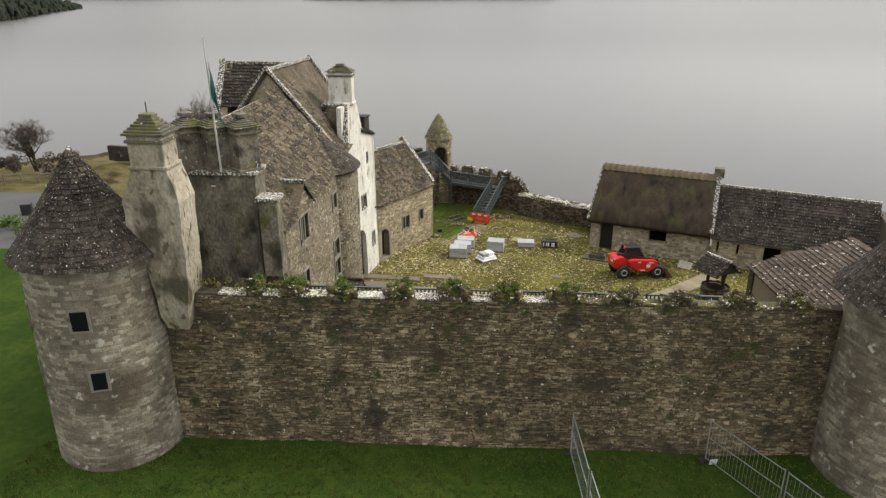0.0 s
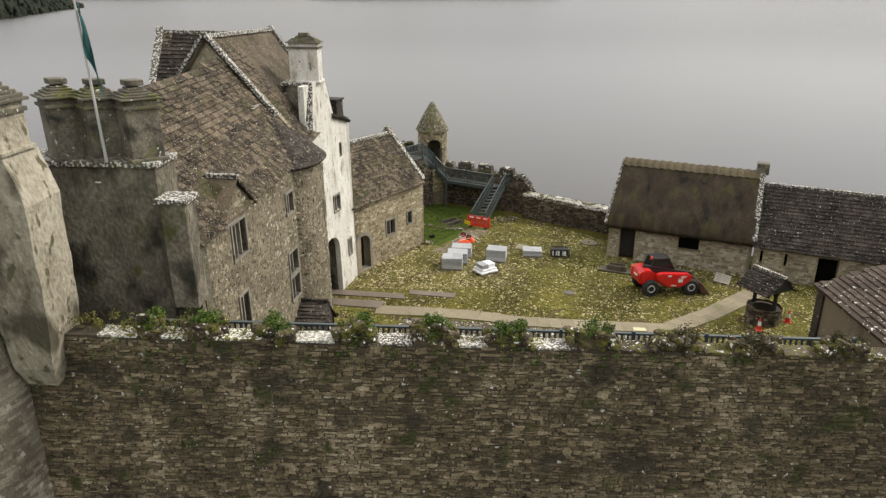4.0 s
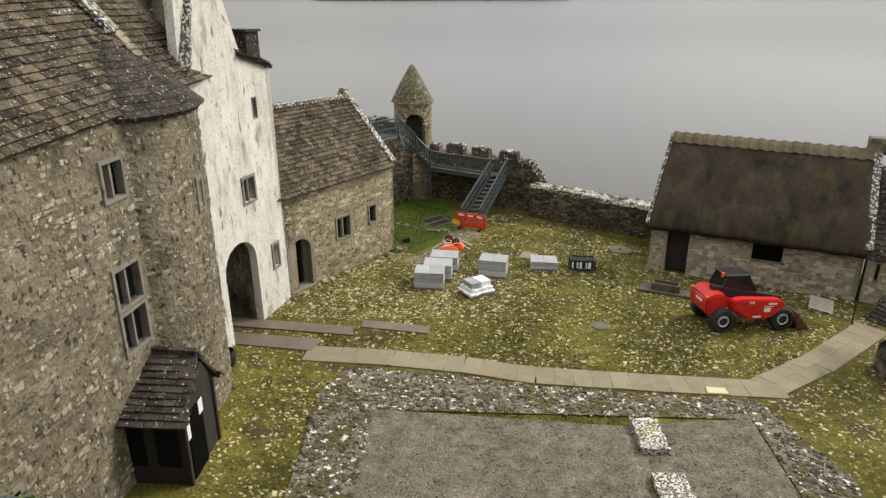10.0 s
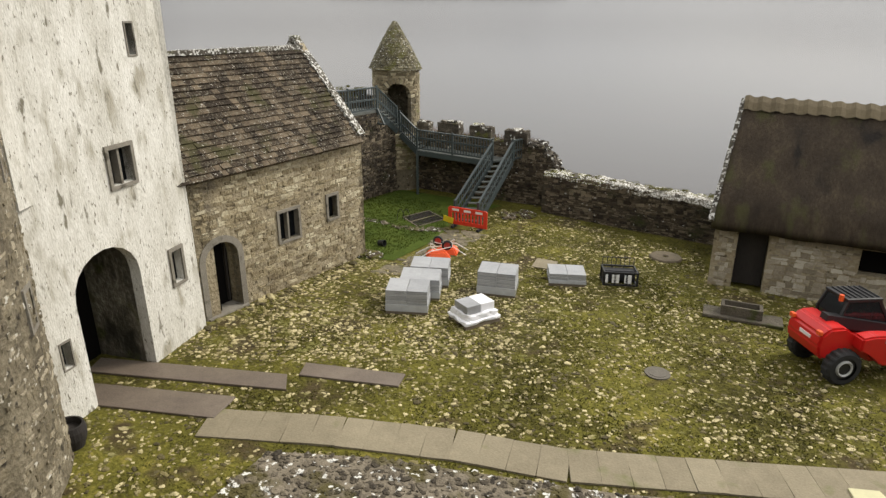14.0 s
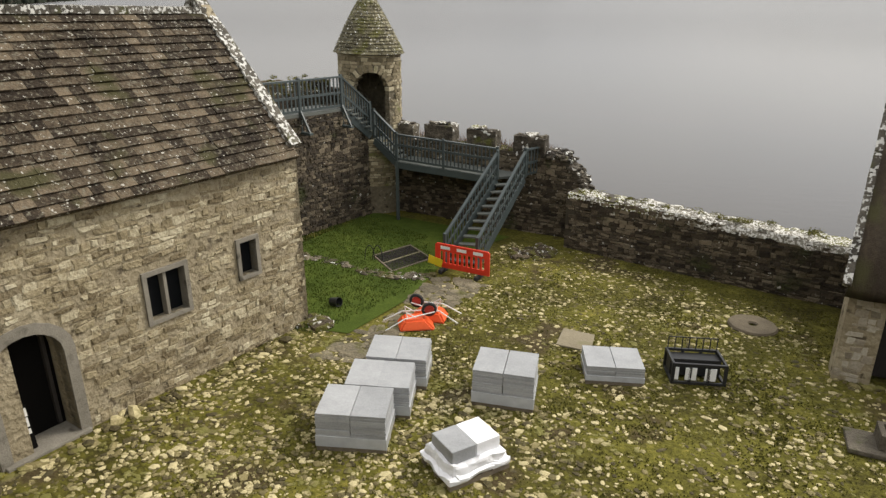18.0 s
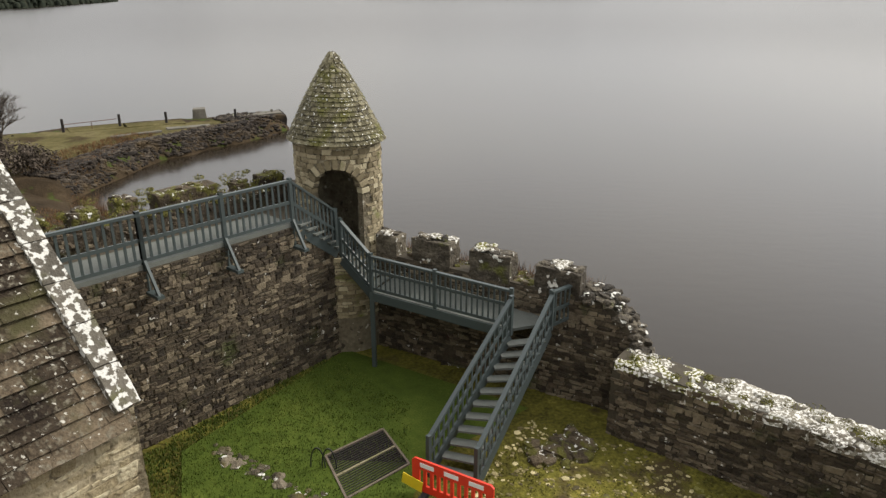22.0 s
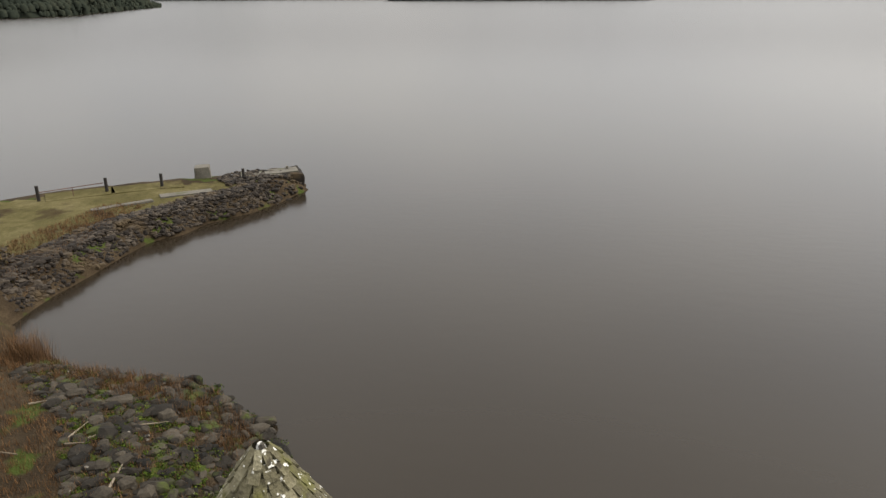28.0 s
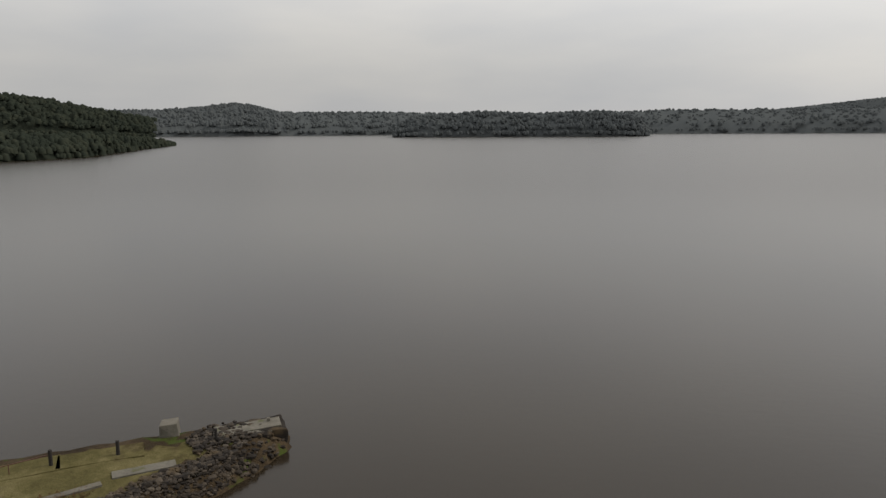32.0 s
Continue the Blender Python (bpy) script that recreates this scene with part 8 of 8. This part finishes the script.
leaf_cloud("wall_moss", moss_tuft, spots, "moss and fern over the outer parapet", "plant", flat=0.5)
spots = [(NORTH.at(iv.uniform(0.2, 6.9), 2.72, -0.4 + iv.uniform(-0.3, 0.3))[:] + (iv.uniform(0.08, 0.2), 70, 0.035)) for _ in range(24)]
leaf_cloud("wall_moss", moss_tuft, spots, "moss along the battlement", "plant", flat=0.6)


def bare_tree(x, y, z, h, spread, seed, label, twigs=1.0, name="bare_tree"):
    r = random.Random(seed)
    t = thing(name, (x, y, z), label, "tree")
    trunk, crown = bmesh.new(), bmesh.new()
    V, F = [], []

    def limb(p, d, length, rad, depth):
        q = p + d * length
        if depth < 2:
            tube(trunk, p, q, rad, rad * 0.68, 7)
        else:
            u = d.orthogonal().normalized() * rad
            w = d.cross(u).normalized() * rad
            b = len(V)
            V.extend([p + u, p - u * 0.5 + w * 0.87, p - u * 0.5 - w * 0.87, q])
            F.extend([(b, b + 1, b + 3), (b + 1, b + 2, b + 3), (b + 2, b, b + 3)])
        if depth >= 5:
            return
        n = r.randint(3, 4) if depth else r.randint(4, 6)
        for _ in range(int(n * (twigs if depth > 2 else 1)) or 1):
            f = r.uniform(0.45, 1.0)
            nd = (d + Vector((r.uniform(-1, 1), r.uniform(-1, 1), r.uniform(-0.35, 0.7))) * spread).normalized()
            limb(p + d * length * f, nd, length * r.uniform(0.55, 0.8), rad * 0.6, depth + 1)

    for _ in range(3):
        limb(Vector((x + r.uniform(-0.2, 0.2), y + r.uniform(-0.2, 0.2), z - 0.1)), Vector((r.uniform(-0.35, 0.35), r.uniform(-0.35, 0.35), 1)).normalized(), h * 0.33, h * 0.016, 0)
    part("trunk", trunk, twig_mat, t)
    crown.free()
    me = bpy.data.meshes.new("crown")
    me.from_pydata([tuple(v) for v in V], [], F)
    me.materials.append(twig_mat)
    ob = new("crown", me)
    adopt(ob, t)
    tagged(ob, "mesh of fine bare twigs")


bare_tree(-43.6, 68.2, 0.2, 7.2, 1.1, 1, "leafless brown shrubby tree by the car park", 1.9)
bare_tree(-27.0, 73.5, -0.6, 11.4, 0.8, 2, "leafless tree standing behind the house", 1.3)
bare_tree(-31.0, 85.4, -1.1, 8.2, 0.9, 3, "leafless dark tree at the root of the pier", 1.4)
bare_tree(-31.5, 88.5, -1.1, 7.0, 0.9, 4, "leafless dark tree at the root of the pier")
spots = [(-52 + iv.uniform(0, 12), 68 + iv.uniform(-2, 3), 0.8 + iv.uniform(-0.2, 0.7), iv.uniform(0.5, 1.0), 160, 0.2) for _ in range(26)]
leaf_cloud("bramble_thicket", twig_mat, spots, "brown leafless bramble thicket beside the lake", "bush")
spots = [(-28.2 + iv.uniform(-3, 2.6), 84.0 + iv.uniform(-2.5, 2), -0.6 + iv.uniform(-0.2, 0.9), iv.uniform(0.4, 0.9), 150, 0.16) for _ in range(40)]
leaf_cloud("bramble_thicket", twig_mat, spots, "brown leafless bramble thicket by the pier root", "bush")
spots = [(-36 + iv.uniform(0, 7.5), 47.5 + iv.uniform(-1.5, 3), 0.8 + iv.uniform(-0.2, 0.4), iv.uniform(0.3, 0.7), 130, 0.14) for _ in range(26)]
leaf_cloud("hedge", moss_leaf, spots, "low dark hedge along the roadside", "hedge")

pier_concrete = surface("pier_concrete", [(0.3, (0.06, 0.054, 0.042)), (0.7, (0.17, 0.155, 0.125))], grain=14, broad=0.8, bump=0.6, moss=((0.07, 0.07, 0.03), 1.0, 0.58, 0.1))
# pier: rubble bank, masonry end, concrete block, posts and rail
BANK = [[(-22.9, 83.0), (-23.1, 88), (-23.1, 94.2), (-21.8, 95.6), (-21.3, 98.3), (-19.6, 101), (-18.6, 104.5), (-20.9, 104.4), (-22.4, 101.8), (-24.2, 98.5), (-25.6, 94.5), (-26.2, 89.5), (-26.6, 83.6)]]
scatter("rubble_bank", BANK, 3800, (0.035, 0.17), 0.55, pier_stone, "loose dark rubble bank along the pier", 71, 0.06, sub=2)
scatter("pier_rubble", [[(-18.3, 103.6), (-17.9, 107.4), (-19.4, 110.4), (-23.2, 108.8), (-24.0, 105.4), (-21.5, 103)]], 420, (0.07, 0.22), 0.5, pier_stone, "tumbled blocks at the end of the pier", 72, 0.1, sub=2)
HEAD = [[(-2, 66), (-4.2, 71.6), (-5.4, 74.3), (-7.3, 76.6), (-9.4, 77.7), (-10.4, 78.6), (-13.4, 78.8), (-16, 78.6), (-19, 79.3), (-18, 77), (-14, 74.5), (-11, 71), (-8, 66), (-4, 64)]]
scatter("shore_boulders", HEAD, 1500, (0.05, 0.26), 0.6, boulder_mat, "dark mossy boulders on the lake shore", 73, 0.02, sub=2)
scatter("shore_boulders", [[(-5.3, 74.3), (-7.2, 77.3), (-9.6, 78.6), (-10.8, 79.4), (-14, 79.5), (-13.5, 78.6), (-10, 77.8), (-6, 74)]], 60, (0.1, 0.32), 0.7, boulder_mat, "dark boulders standing in the shallows", 74, 0.12, sub=2)
pier = thing("stone_pier", (-20, 107, -2), "ruined stone pier end with a broken concrete deck", "pier")
for k, (x, y, w, d, z0, z1, t) in enumerate(((-21.3, 107.2, 4.4, 2.4, -2.7, -1.05, 25), (-19.8, 108.4, 3.0, 2.4, -2.7, -0.95, 30), (-22.9, 106.1, 2.0, 2.2, -2.7, -1.15, 28))):
    bm = box((-w / 2, -d / 2, z0), (w / 2, d / 2, z1), pose(x, y, 0, 0, 0, t), 0.12)
    bmesh.ops.subdivide_edges(bm, edges=bm.edges, cuts=3, use_grid_fill=True)
    for v in bm.verts:
        v.co += Vector(noise.noise_vector(v.co * 1.1)) * 0.2
    part("masonry", bm, pier_stone, pier, "rough dark masonry block")
part("deck_slab", box((-2.3, -0.9, -1.06), (1.8, 0.9, -0.96), pose(-20.8, 107.6, 0, 0, 1.5, 26), 0.03), pier_concrete, pier, "cracked grey concrete deck")
part("quay_ledge", box((-1.6, -0.35, -2.6), (1.6, 0.35, -2.05), pose(-22.2, 101.6, 0, 0, 0, 62), 0.06), pier_stone, pier, "dark stone ledge at the water line")
part("deck_slab", box((-1.5, -0.8, -1.0), (1.3, 0.8, -0.86), pose(-19.9, 108.3, 0, 0, -2, 28), 0.04), pier_concrete, pier, "cracked grey concrete deck")
part("bollard", box((-0.12, -0.12, -1.0), (0.12, 0.12, -0.6), pose(-19.6, 108.8, 0, 0, 0, 20), 0.03), pier_concrete, pier)
bm = box((-0.65, -0.6, -1.6), (0.65, 0.6, -0.4), pose(-25.6, 106.0, 0, 0, 0, 30), 0.06)
for v in bm.verts:
    if v.co.z > -0.8:
        v.co.x += (-25.6 - v.co.x) * 0.2
solo("concrete_block", bm, pier_concrete, "weathered tapered concrete block on the pier", "block")
for x, y, z0, h in ((-33.2, 97.2, -1.5, 1.35), (-30.0, 100.2, -1.5, 1.35), (-26.9, 102.3, -1.5, 1.3), (-21.9, 105.4, -2.6, 2.3), (-20.6, 102.2, -2.8, 0.9)):
    bm = bmesh.new()
    tube(bm, (x, y, z0), (x + 0.03, y, z0 + h), 0.12, 0.11, 10)
    solo("mooring_post", bm, oak_dark, "dark weathered timber post on the pier", "post", "pier posts")
pr2 = thing("pier_rail", (-31.6, 98.7, -1.2), "thin rusted rail between two pier posts", "rail")
strip("bar", (-33.2, 97.2, -0.5), (-30.0, 100.2, -0.45), 0.05, 0.05, rust, pr2)
strip("upright", (-31.6, 98.7, -1.3), (-31.6, 98.7, -0.45), 0.04, 0.04, rust, pr2)
for k, (x, y, w, d, t) in enumerate(((-24.2, 101.0, 3.6, 0.9, 38), (-26.9, 97.4, 4.0, 0.5, 50), (-27.9, 102.0, 5, 2.0, 35), (-31.5, 99.3, 4.5, 2.2, 40))):
    solo("concrete_strip", box((-w / 2, -d / 2, -1.45), (w / 2, d / 2, -1.12), pose(x, y, 0, 0, 0, t), 0.03), pier_concrete if k < 2 else shore_grass, "broken concrete strip let into the pier turf", "slab")

# dead reeds and shore grass
def reeds(name, polys, count, hts, mat, label, seed, cat="reeds", top=None, wide=1.0):
    r = random.Random(seed)
    V, F = [], []
    for poly in polys:
        x0, x1, y0, y1 = min(p[0] for p in poly), max(p[0] for p in poly), min(p[1] for p in poly), max(p[1] for p in poly)
        made = 0
        while made < count:
            x, y = r.uniform(x0, x1), r.uniform(y0, y1)
            if not inside_poly(x, y, poly):
                continue
            made += 1
            z = top if top is not None else land_z(x, y) if y > 62.6 or y < 22.8 else yard_z(x, y)
            for _ in range(7):
                h = r.uniform(*hts)
                a, w = r.uniform(0, 6.3), r.uniform(0.006, 0.014) * wide
                lx, ly = r.uniform(-0.35, 0.35) * h, r.uniform(-0.35, 0.35) * h
                bx, by = x + r.uniform(-0.1, 0.1), y + r.uniform(-0.1, 0.1)
                b = len(V)
                V += [(bx - w * math.cos(a), by - w * math.sin(a), z - 0.02), (bx + w * math.cos(a), by + w * math.sin(a), z - 0.02), (bx + lx, by + ly, z + h)]
                F.append((b, b + 1, b + 2))
    me = bpy.data.meshes.new(name)
    me.from_pydata(V, [], F)
    me.materials.append(mat)
    return tagged(new(name, me), label, cat, kind="stuff")


reeds("dead_reeds", [[(-5.6, 74.4), (-10, 78.2), (-14, 78.9), (-19, 79.4), (-20, 78), (-14, 77), (-9, 75.5), (-6, 73)]], 750, (0.15, 0.6), reed_mat, "tawny dead reeds along the water's edge", 1)
reeds("shore_grass", [[(-3, 65), (-5.5, 74.2), (-9.6, 77.6), (-18, 79), (-22, 79), (-19, 66), (-8, 62)]], 4200, (0.08, 0.3), reed_mat, "withered brown grass on the shore", 2, "grass")
reeds("shore_grass", [[(-23.4, 84), (-25, 94), (-25.5, 99), (-28, 97), (-29, 84)]], 1500, (0.08, 0.28), reed_mat, "withered grass along the pier bank", 3, "grass")
GAPS = [[tuple(NORTH.at(a + u, 0, -v)[:2]) for u, v in ((-0.3, 0.55), (0.3, 0.55), (0.3, 0.85), (-0.3, 0.85))] for a in (0.5, 1.6, 3.3, 5.1, 6.7)]
reeds("wall_grass", GAPS, 16, (0.2, 0.5), reed_mat, "dead brown grass rooted in the gaps of the battlement", 4, "grass", 2.62)
reeds("reed_clump", [[(-20.0, 78.6), (-18.0, 78.6), (-18.0, 79.6), (-20.0, 79.6)]], 90, (0.8, 1.6), reed_mat, "tall tuft of pale reeds by the inlet", 5)

spots = []
while len(spots) < 480:
    x, y = iv.uniform(-19, -3), iv.uniform(64, 79)
    if inside_poly(x, y, HEAD[0]):
        spots.append((x, y, land_z(x, y) + 0.05, iv.uniform(0.12, 0.4), 60, 0.06))
tagged(leaf_cloud("shore_moss", shore_moss, spots, "dull green moss and weed over the shore stones", "moss", flat=0.75), kind="stuff")
r9 = random.Random(19)
for k in range(26):
    x, y = r9.uniform(-20, -9), r9.uniform(66, 75)
    a, w = r9.uniform(0, 3.14), r9.uniform(0.5, 1.6)
    z = land_z(x, y) + 0.08
    bm = bmesh.new()
    tube(bm, (x, y, z), (x + w * math.cos(a), y + w * math.sin(a), land_z(x + w * math.cos(a), y + w * math.sin(a)) + 0.1), 0.045, 0.02, 6)
    solo("driftwood", bm, timber, "bleached driftwood stick washed up on the shore", "driftwood", "driftwood on the shore")

# ---- outside the walls ----
galv = plain("galvanised_steel", (0.34, 0.35, 0.35), 0.45, metal=0.6)


def fence_panel(x0, y0, x1, y1, label):
    t = thing("fence_panel", ((x0 + x1) / 2, (y0 + y1) / 2, 0.5), label, "fence panel", "temporary fence panels")
    fc = Face(x0, y0, x1, y1)
    for a in (0.02, fc.length - 0.02):
        bm = bmesh.new()
        tube(bm, fc.at(a, 0.5), fc.at(a, 2.45), 0.025, None, 8)
        part("post", bm, galv, t)
    for z in (0.62, 1.6, 2.4):
        strip("rail", fc.at(0, z), fc.at(fc.length, z), 0.03, 0.03, galv, t)
    n = int(fc.length / 0.16)
    for k in range(1, n):
        strip("wire", fc.at(fc.length * k / n, 0.62), fc.at(fc.length * k / n, 2.4), 0.008, 0.008, galv, t)
    for a in (0.02, fc.length - 0.02):
        part("foot", box((-0.12, 0, -0.3), (0.12, 0.12, 0.3), fc.fr(a, 0.46), 0.02), rubber, t)


fence_panel(5.72, 22.5, 5.75, 19.1, "galvanised mesh fence panel standing off the curtain wall")
fence_panel(5.8, 19.0, 5.9, 15.6, "galvanised mesh fence panel standing off the curtain wall")
fence_panel(11.15, 22.4, 12.75, 19.4, "leaning galvanised mesh fence panel by the tower")
fence_panel(12.8, 19.3, 14.2, 16.2, "leaning galvanised mesh fence panel by the tower")
solo("notice_sheet", box((-0.16, -0.01, 0.45), (0.16, 0.01, 0.75), pose(11.4, 22.3, 0, 12, 0, 10)), white_plastic, "small white notice leaning on the grass", "notice")
sb2 = thing("notice_board", (-34.3, 56, 0.5), "white roadside notice board on two posts", "sign board")
bfm = pose(-34.2, 56.0, 0, 0, 0, 62)
part("board", box((-0.9, -0.03, 1.1), (0.9, 0.03, 2.3), bfm, 0.01), white_plastic, sb2)
for x in (-0.8, 0.8):
    part("post", box((x - 0.05, -0.05, 0.3), (x + 0.05, 0.05, 2.3), bfm), oak_dark, sb2)
part("print", box((-0.55, -0.04, 1.3), (0.55, -0.032, 1.5), bfm), rim_grey, sb2)
solo("litter_bin", box((-0.4, -0.35, 0.45), (0.4, 0.35, 1.4), pose(-34.9, 52.5, 0, 0, 0, 20), 0.06), black_metal, "black litter bin beside the road", "bin")
solo("bench_slab", box((-1.0, -0.5, 0.45), (1.0, 0.5, 0.8), pose(-32.2, 50.4, 0, 0, 0, 20), 0.05), white_plastic, "white slab bench at the roadside", "bench")
rf = thing("timber_fence", (-41, 62.8, 0.4), "low brown post-and-rail fence along the car park", "fence")
ff = Face(-48.5, 60.0, -37.5, 64.2)
for k in range(9):
    a = ff.length * k / 8
    strip("post", ff.at(a, 0.3), ff.at(a, 1.35), 0.12, 0.12, timber, rf)
for k in range(8):
    for z in (0.75, 1.15):
        strip("rail", ff.at(ff.length * k / 8, z), ff.at(ff.length * (k + 1) / 8, z), 0.05, 0.12, timber, rf)
lw = thing("field_wall", (-36.5, 72.5, 0.5), "low stone wall end on a grassy bank", "wall")
bm = box((-2.2, -0.4, 0.3), (2.2, 0.4, 2.0), pose(-36, 73.2, 0, 0, 0, -8), 0.1)
bmesh.ops.subdivide_edges(bm, edges=bm.edges, cuts=3, use_grid_fill=True)
for v in bm.verts:
    v.co += Vector(noise.noise_vector(v.co * 1.4)) * 0.12
part("stonework", bm, stone_dark, lw)

blade_mat = surface("grass_blade", [(0.3, (0.026, 0.042, 0.007)), (0.5, (0.065, 0.095, 0.014)), (0.72, (0.13, 0.15, 0.03))], rough=0.8, grain=3, broad=0.5, bump=0.0, pieces=0.4, spec=0.2)
reeds("lawn_blades", [[(-4.6, 52.0), (-0.6, 50.6), (0.9, 52.8), (2.0, 54.9), (1.6, 58.6), (-1.0, 61.0), (-5.2, 54.0)]], 6500, (0.03, 0.09), blade_mat, "short damp blades of the courtyard lawn", 6, "grass", wide=2.0)
reeds("lawn_blades", [[(-16, 14.5), (17, 14.5), (17, 22.5), (-16, 22.5)]], 9000, (0.04, 0.1), blade_mat, "short damp blades of the lawn below the wall", 7, "grass", wide=2.6)
reeds("yard_moss", [[(-4, 37.5), (4, 34.5), (14, 40), (18, 45.5), (11.5, 48), (13.5, 53), (7, 58), (3.5, 57), (2.2, 52), (-0.5, 49)]], 12000, (0.015, 0.045), moss_tuft, "yellow-green moss and short grass between the yard stones", 8, "moss", wide=3.0)

# ---- stones and slates ----
for a, k in LATE:
    lay(*a, **k)

# ---- castle sheared down lakewards, shore stretched and lowered, to fit the camera's view ----
FIT_X, FIT_Y = -0.0244, -0.0140


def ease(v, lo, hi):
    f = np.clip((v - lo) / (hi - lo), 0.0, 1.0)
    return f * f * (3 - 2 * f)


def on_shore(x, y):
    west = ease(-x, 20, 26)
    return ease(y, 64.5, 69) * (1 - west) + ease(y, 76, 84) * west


def view_fitted(p):
    """Places in rows of x, y, z, moved to fit the camera's view."""
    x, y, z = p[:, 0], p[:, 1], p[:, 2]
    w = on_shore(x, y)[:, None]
    low = np.stack((x, y, z + FIT_X * (x - 2) + FIT_Y * (y - 45)), 1)
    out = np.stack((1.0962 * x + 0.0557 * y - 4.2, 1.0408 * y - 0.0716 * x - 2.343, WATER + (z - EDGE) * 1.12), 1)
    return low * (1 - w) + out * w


SHEAR = Matrix(((1, 0, 0, 0), (0, 1, 0, 0), (FIT_X, FIT_Y, 1, -2 * FIT_X - 45 * FIT_Y), (0, 0, 0, 1)))
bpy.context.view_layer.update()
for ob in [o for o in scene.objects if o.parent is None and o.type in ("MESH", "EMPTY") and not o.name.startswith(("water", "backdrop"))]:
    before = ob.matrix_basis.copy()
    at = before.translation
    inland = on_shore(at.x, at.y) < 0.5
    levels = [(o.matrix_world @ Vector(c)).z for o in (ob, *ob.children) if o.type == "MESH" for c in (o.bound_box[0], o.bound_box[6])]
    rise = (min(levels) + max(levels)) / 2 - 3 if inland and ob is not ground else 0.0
    tip = Matrix.Translation((-FIT_X * rise, -FIT_Y * rise, 0))  # shifts tall things sideways to keep their place in the camera's view
    move = Matrix.Translation(Vector(view_fitted(np.array([at]))[0]) - at)
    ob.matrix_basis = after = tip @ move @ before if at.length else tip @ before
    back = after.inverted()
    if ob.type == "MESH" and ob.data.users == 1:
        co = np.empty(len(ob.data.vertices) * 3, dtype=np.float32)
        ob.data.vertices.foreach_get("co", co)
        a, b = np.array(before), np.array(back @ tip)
        co = view_fitted(co.reshape(-1, 3).astype(float) @ a[:3, :3].T + a[:3, 3])
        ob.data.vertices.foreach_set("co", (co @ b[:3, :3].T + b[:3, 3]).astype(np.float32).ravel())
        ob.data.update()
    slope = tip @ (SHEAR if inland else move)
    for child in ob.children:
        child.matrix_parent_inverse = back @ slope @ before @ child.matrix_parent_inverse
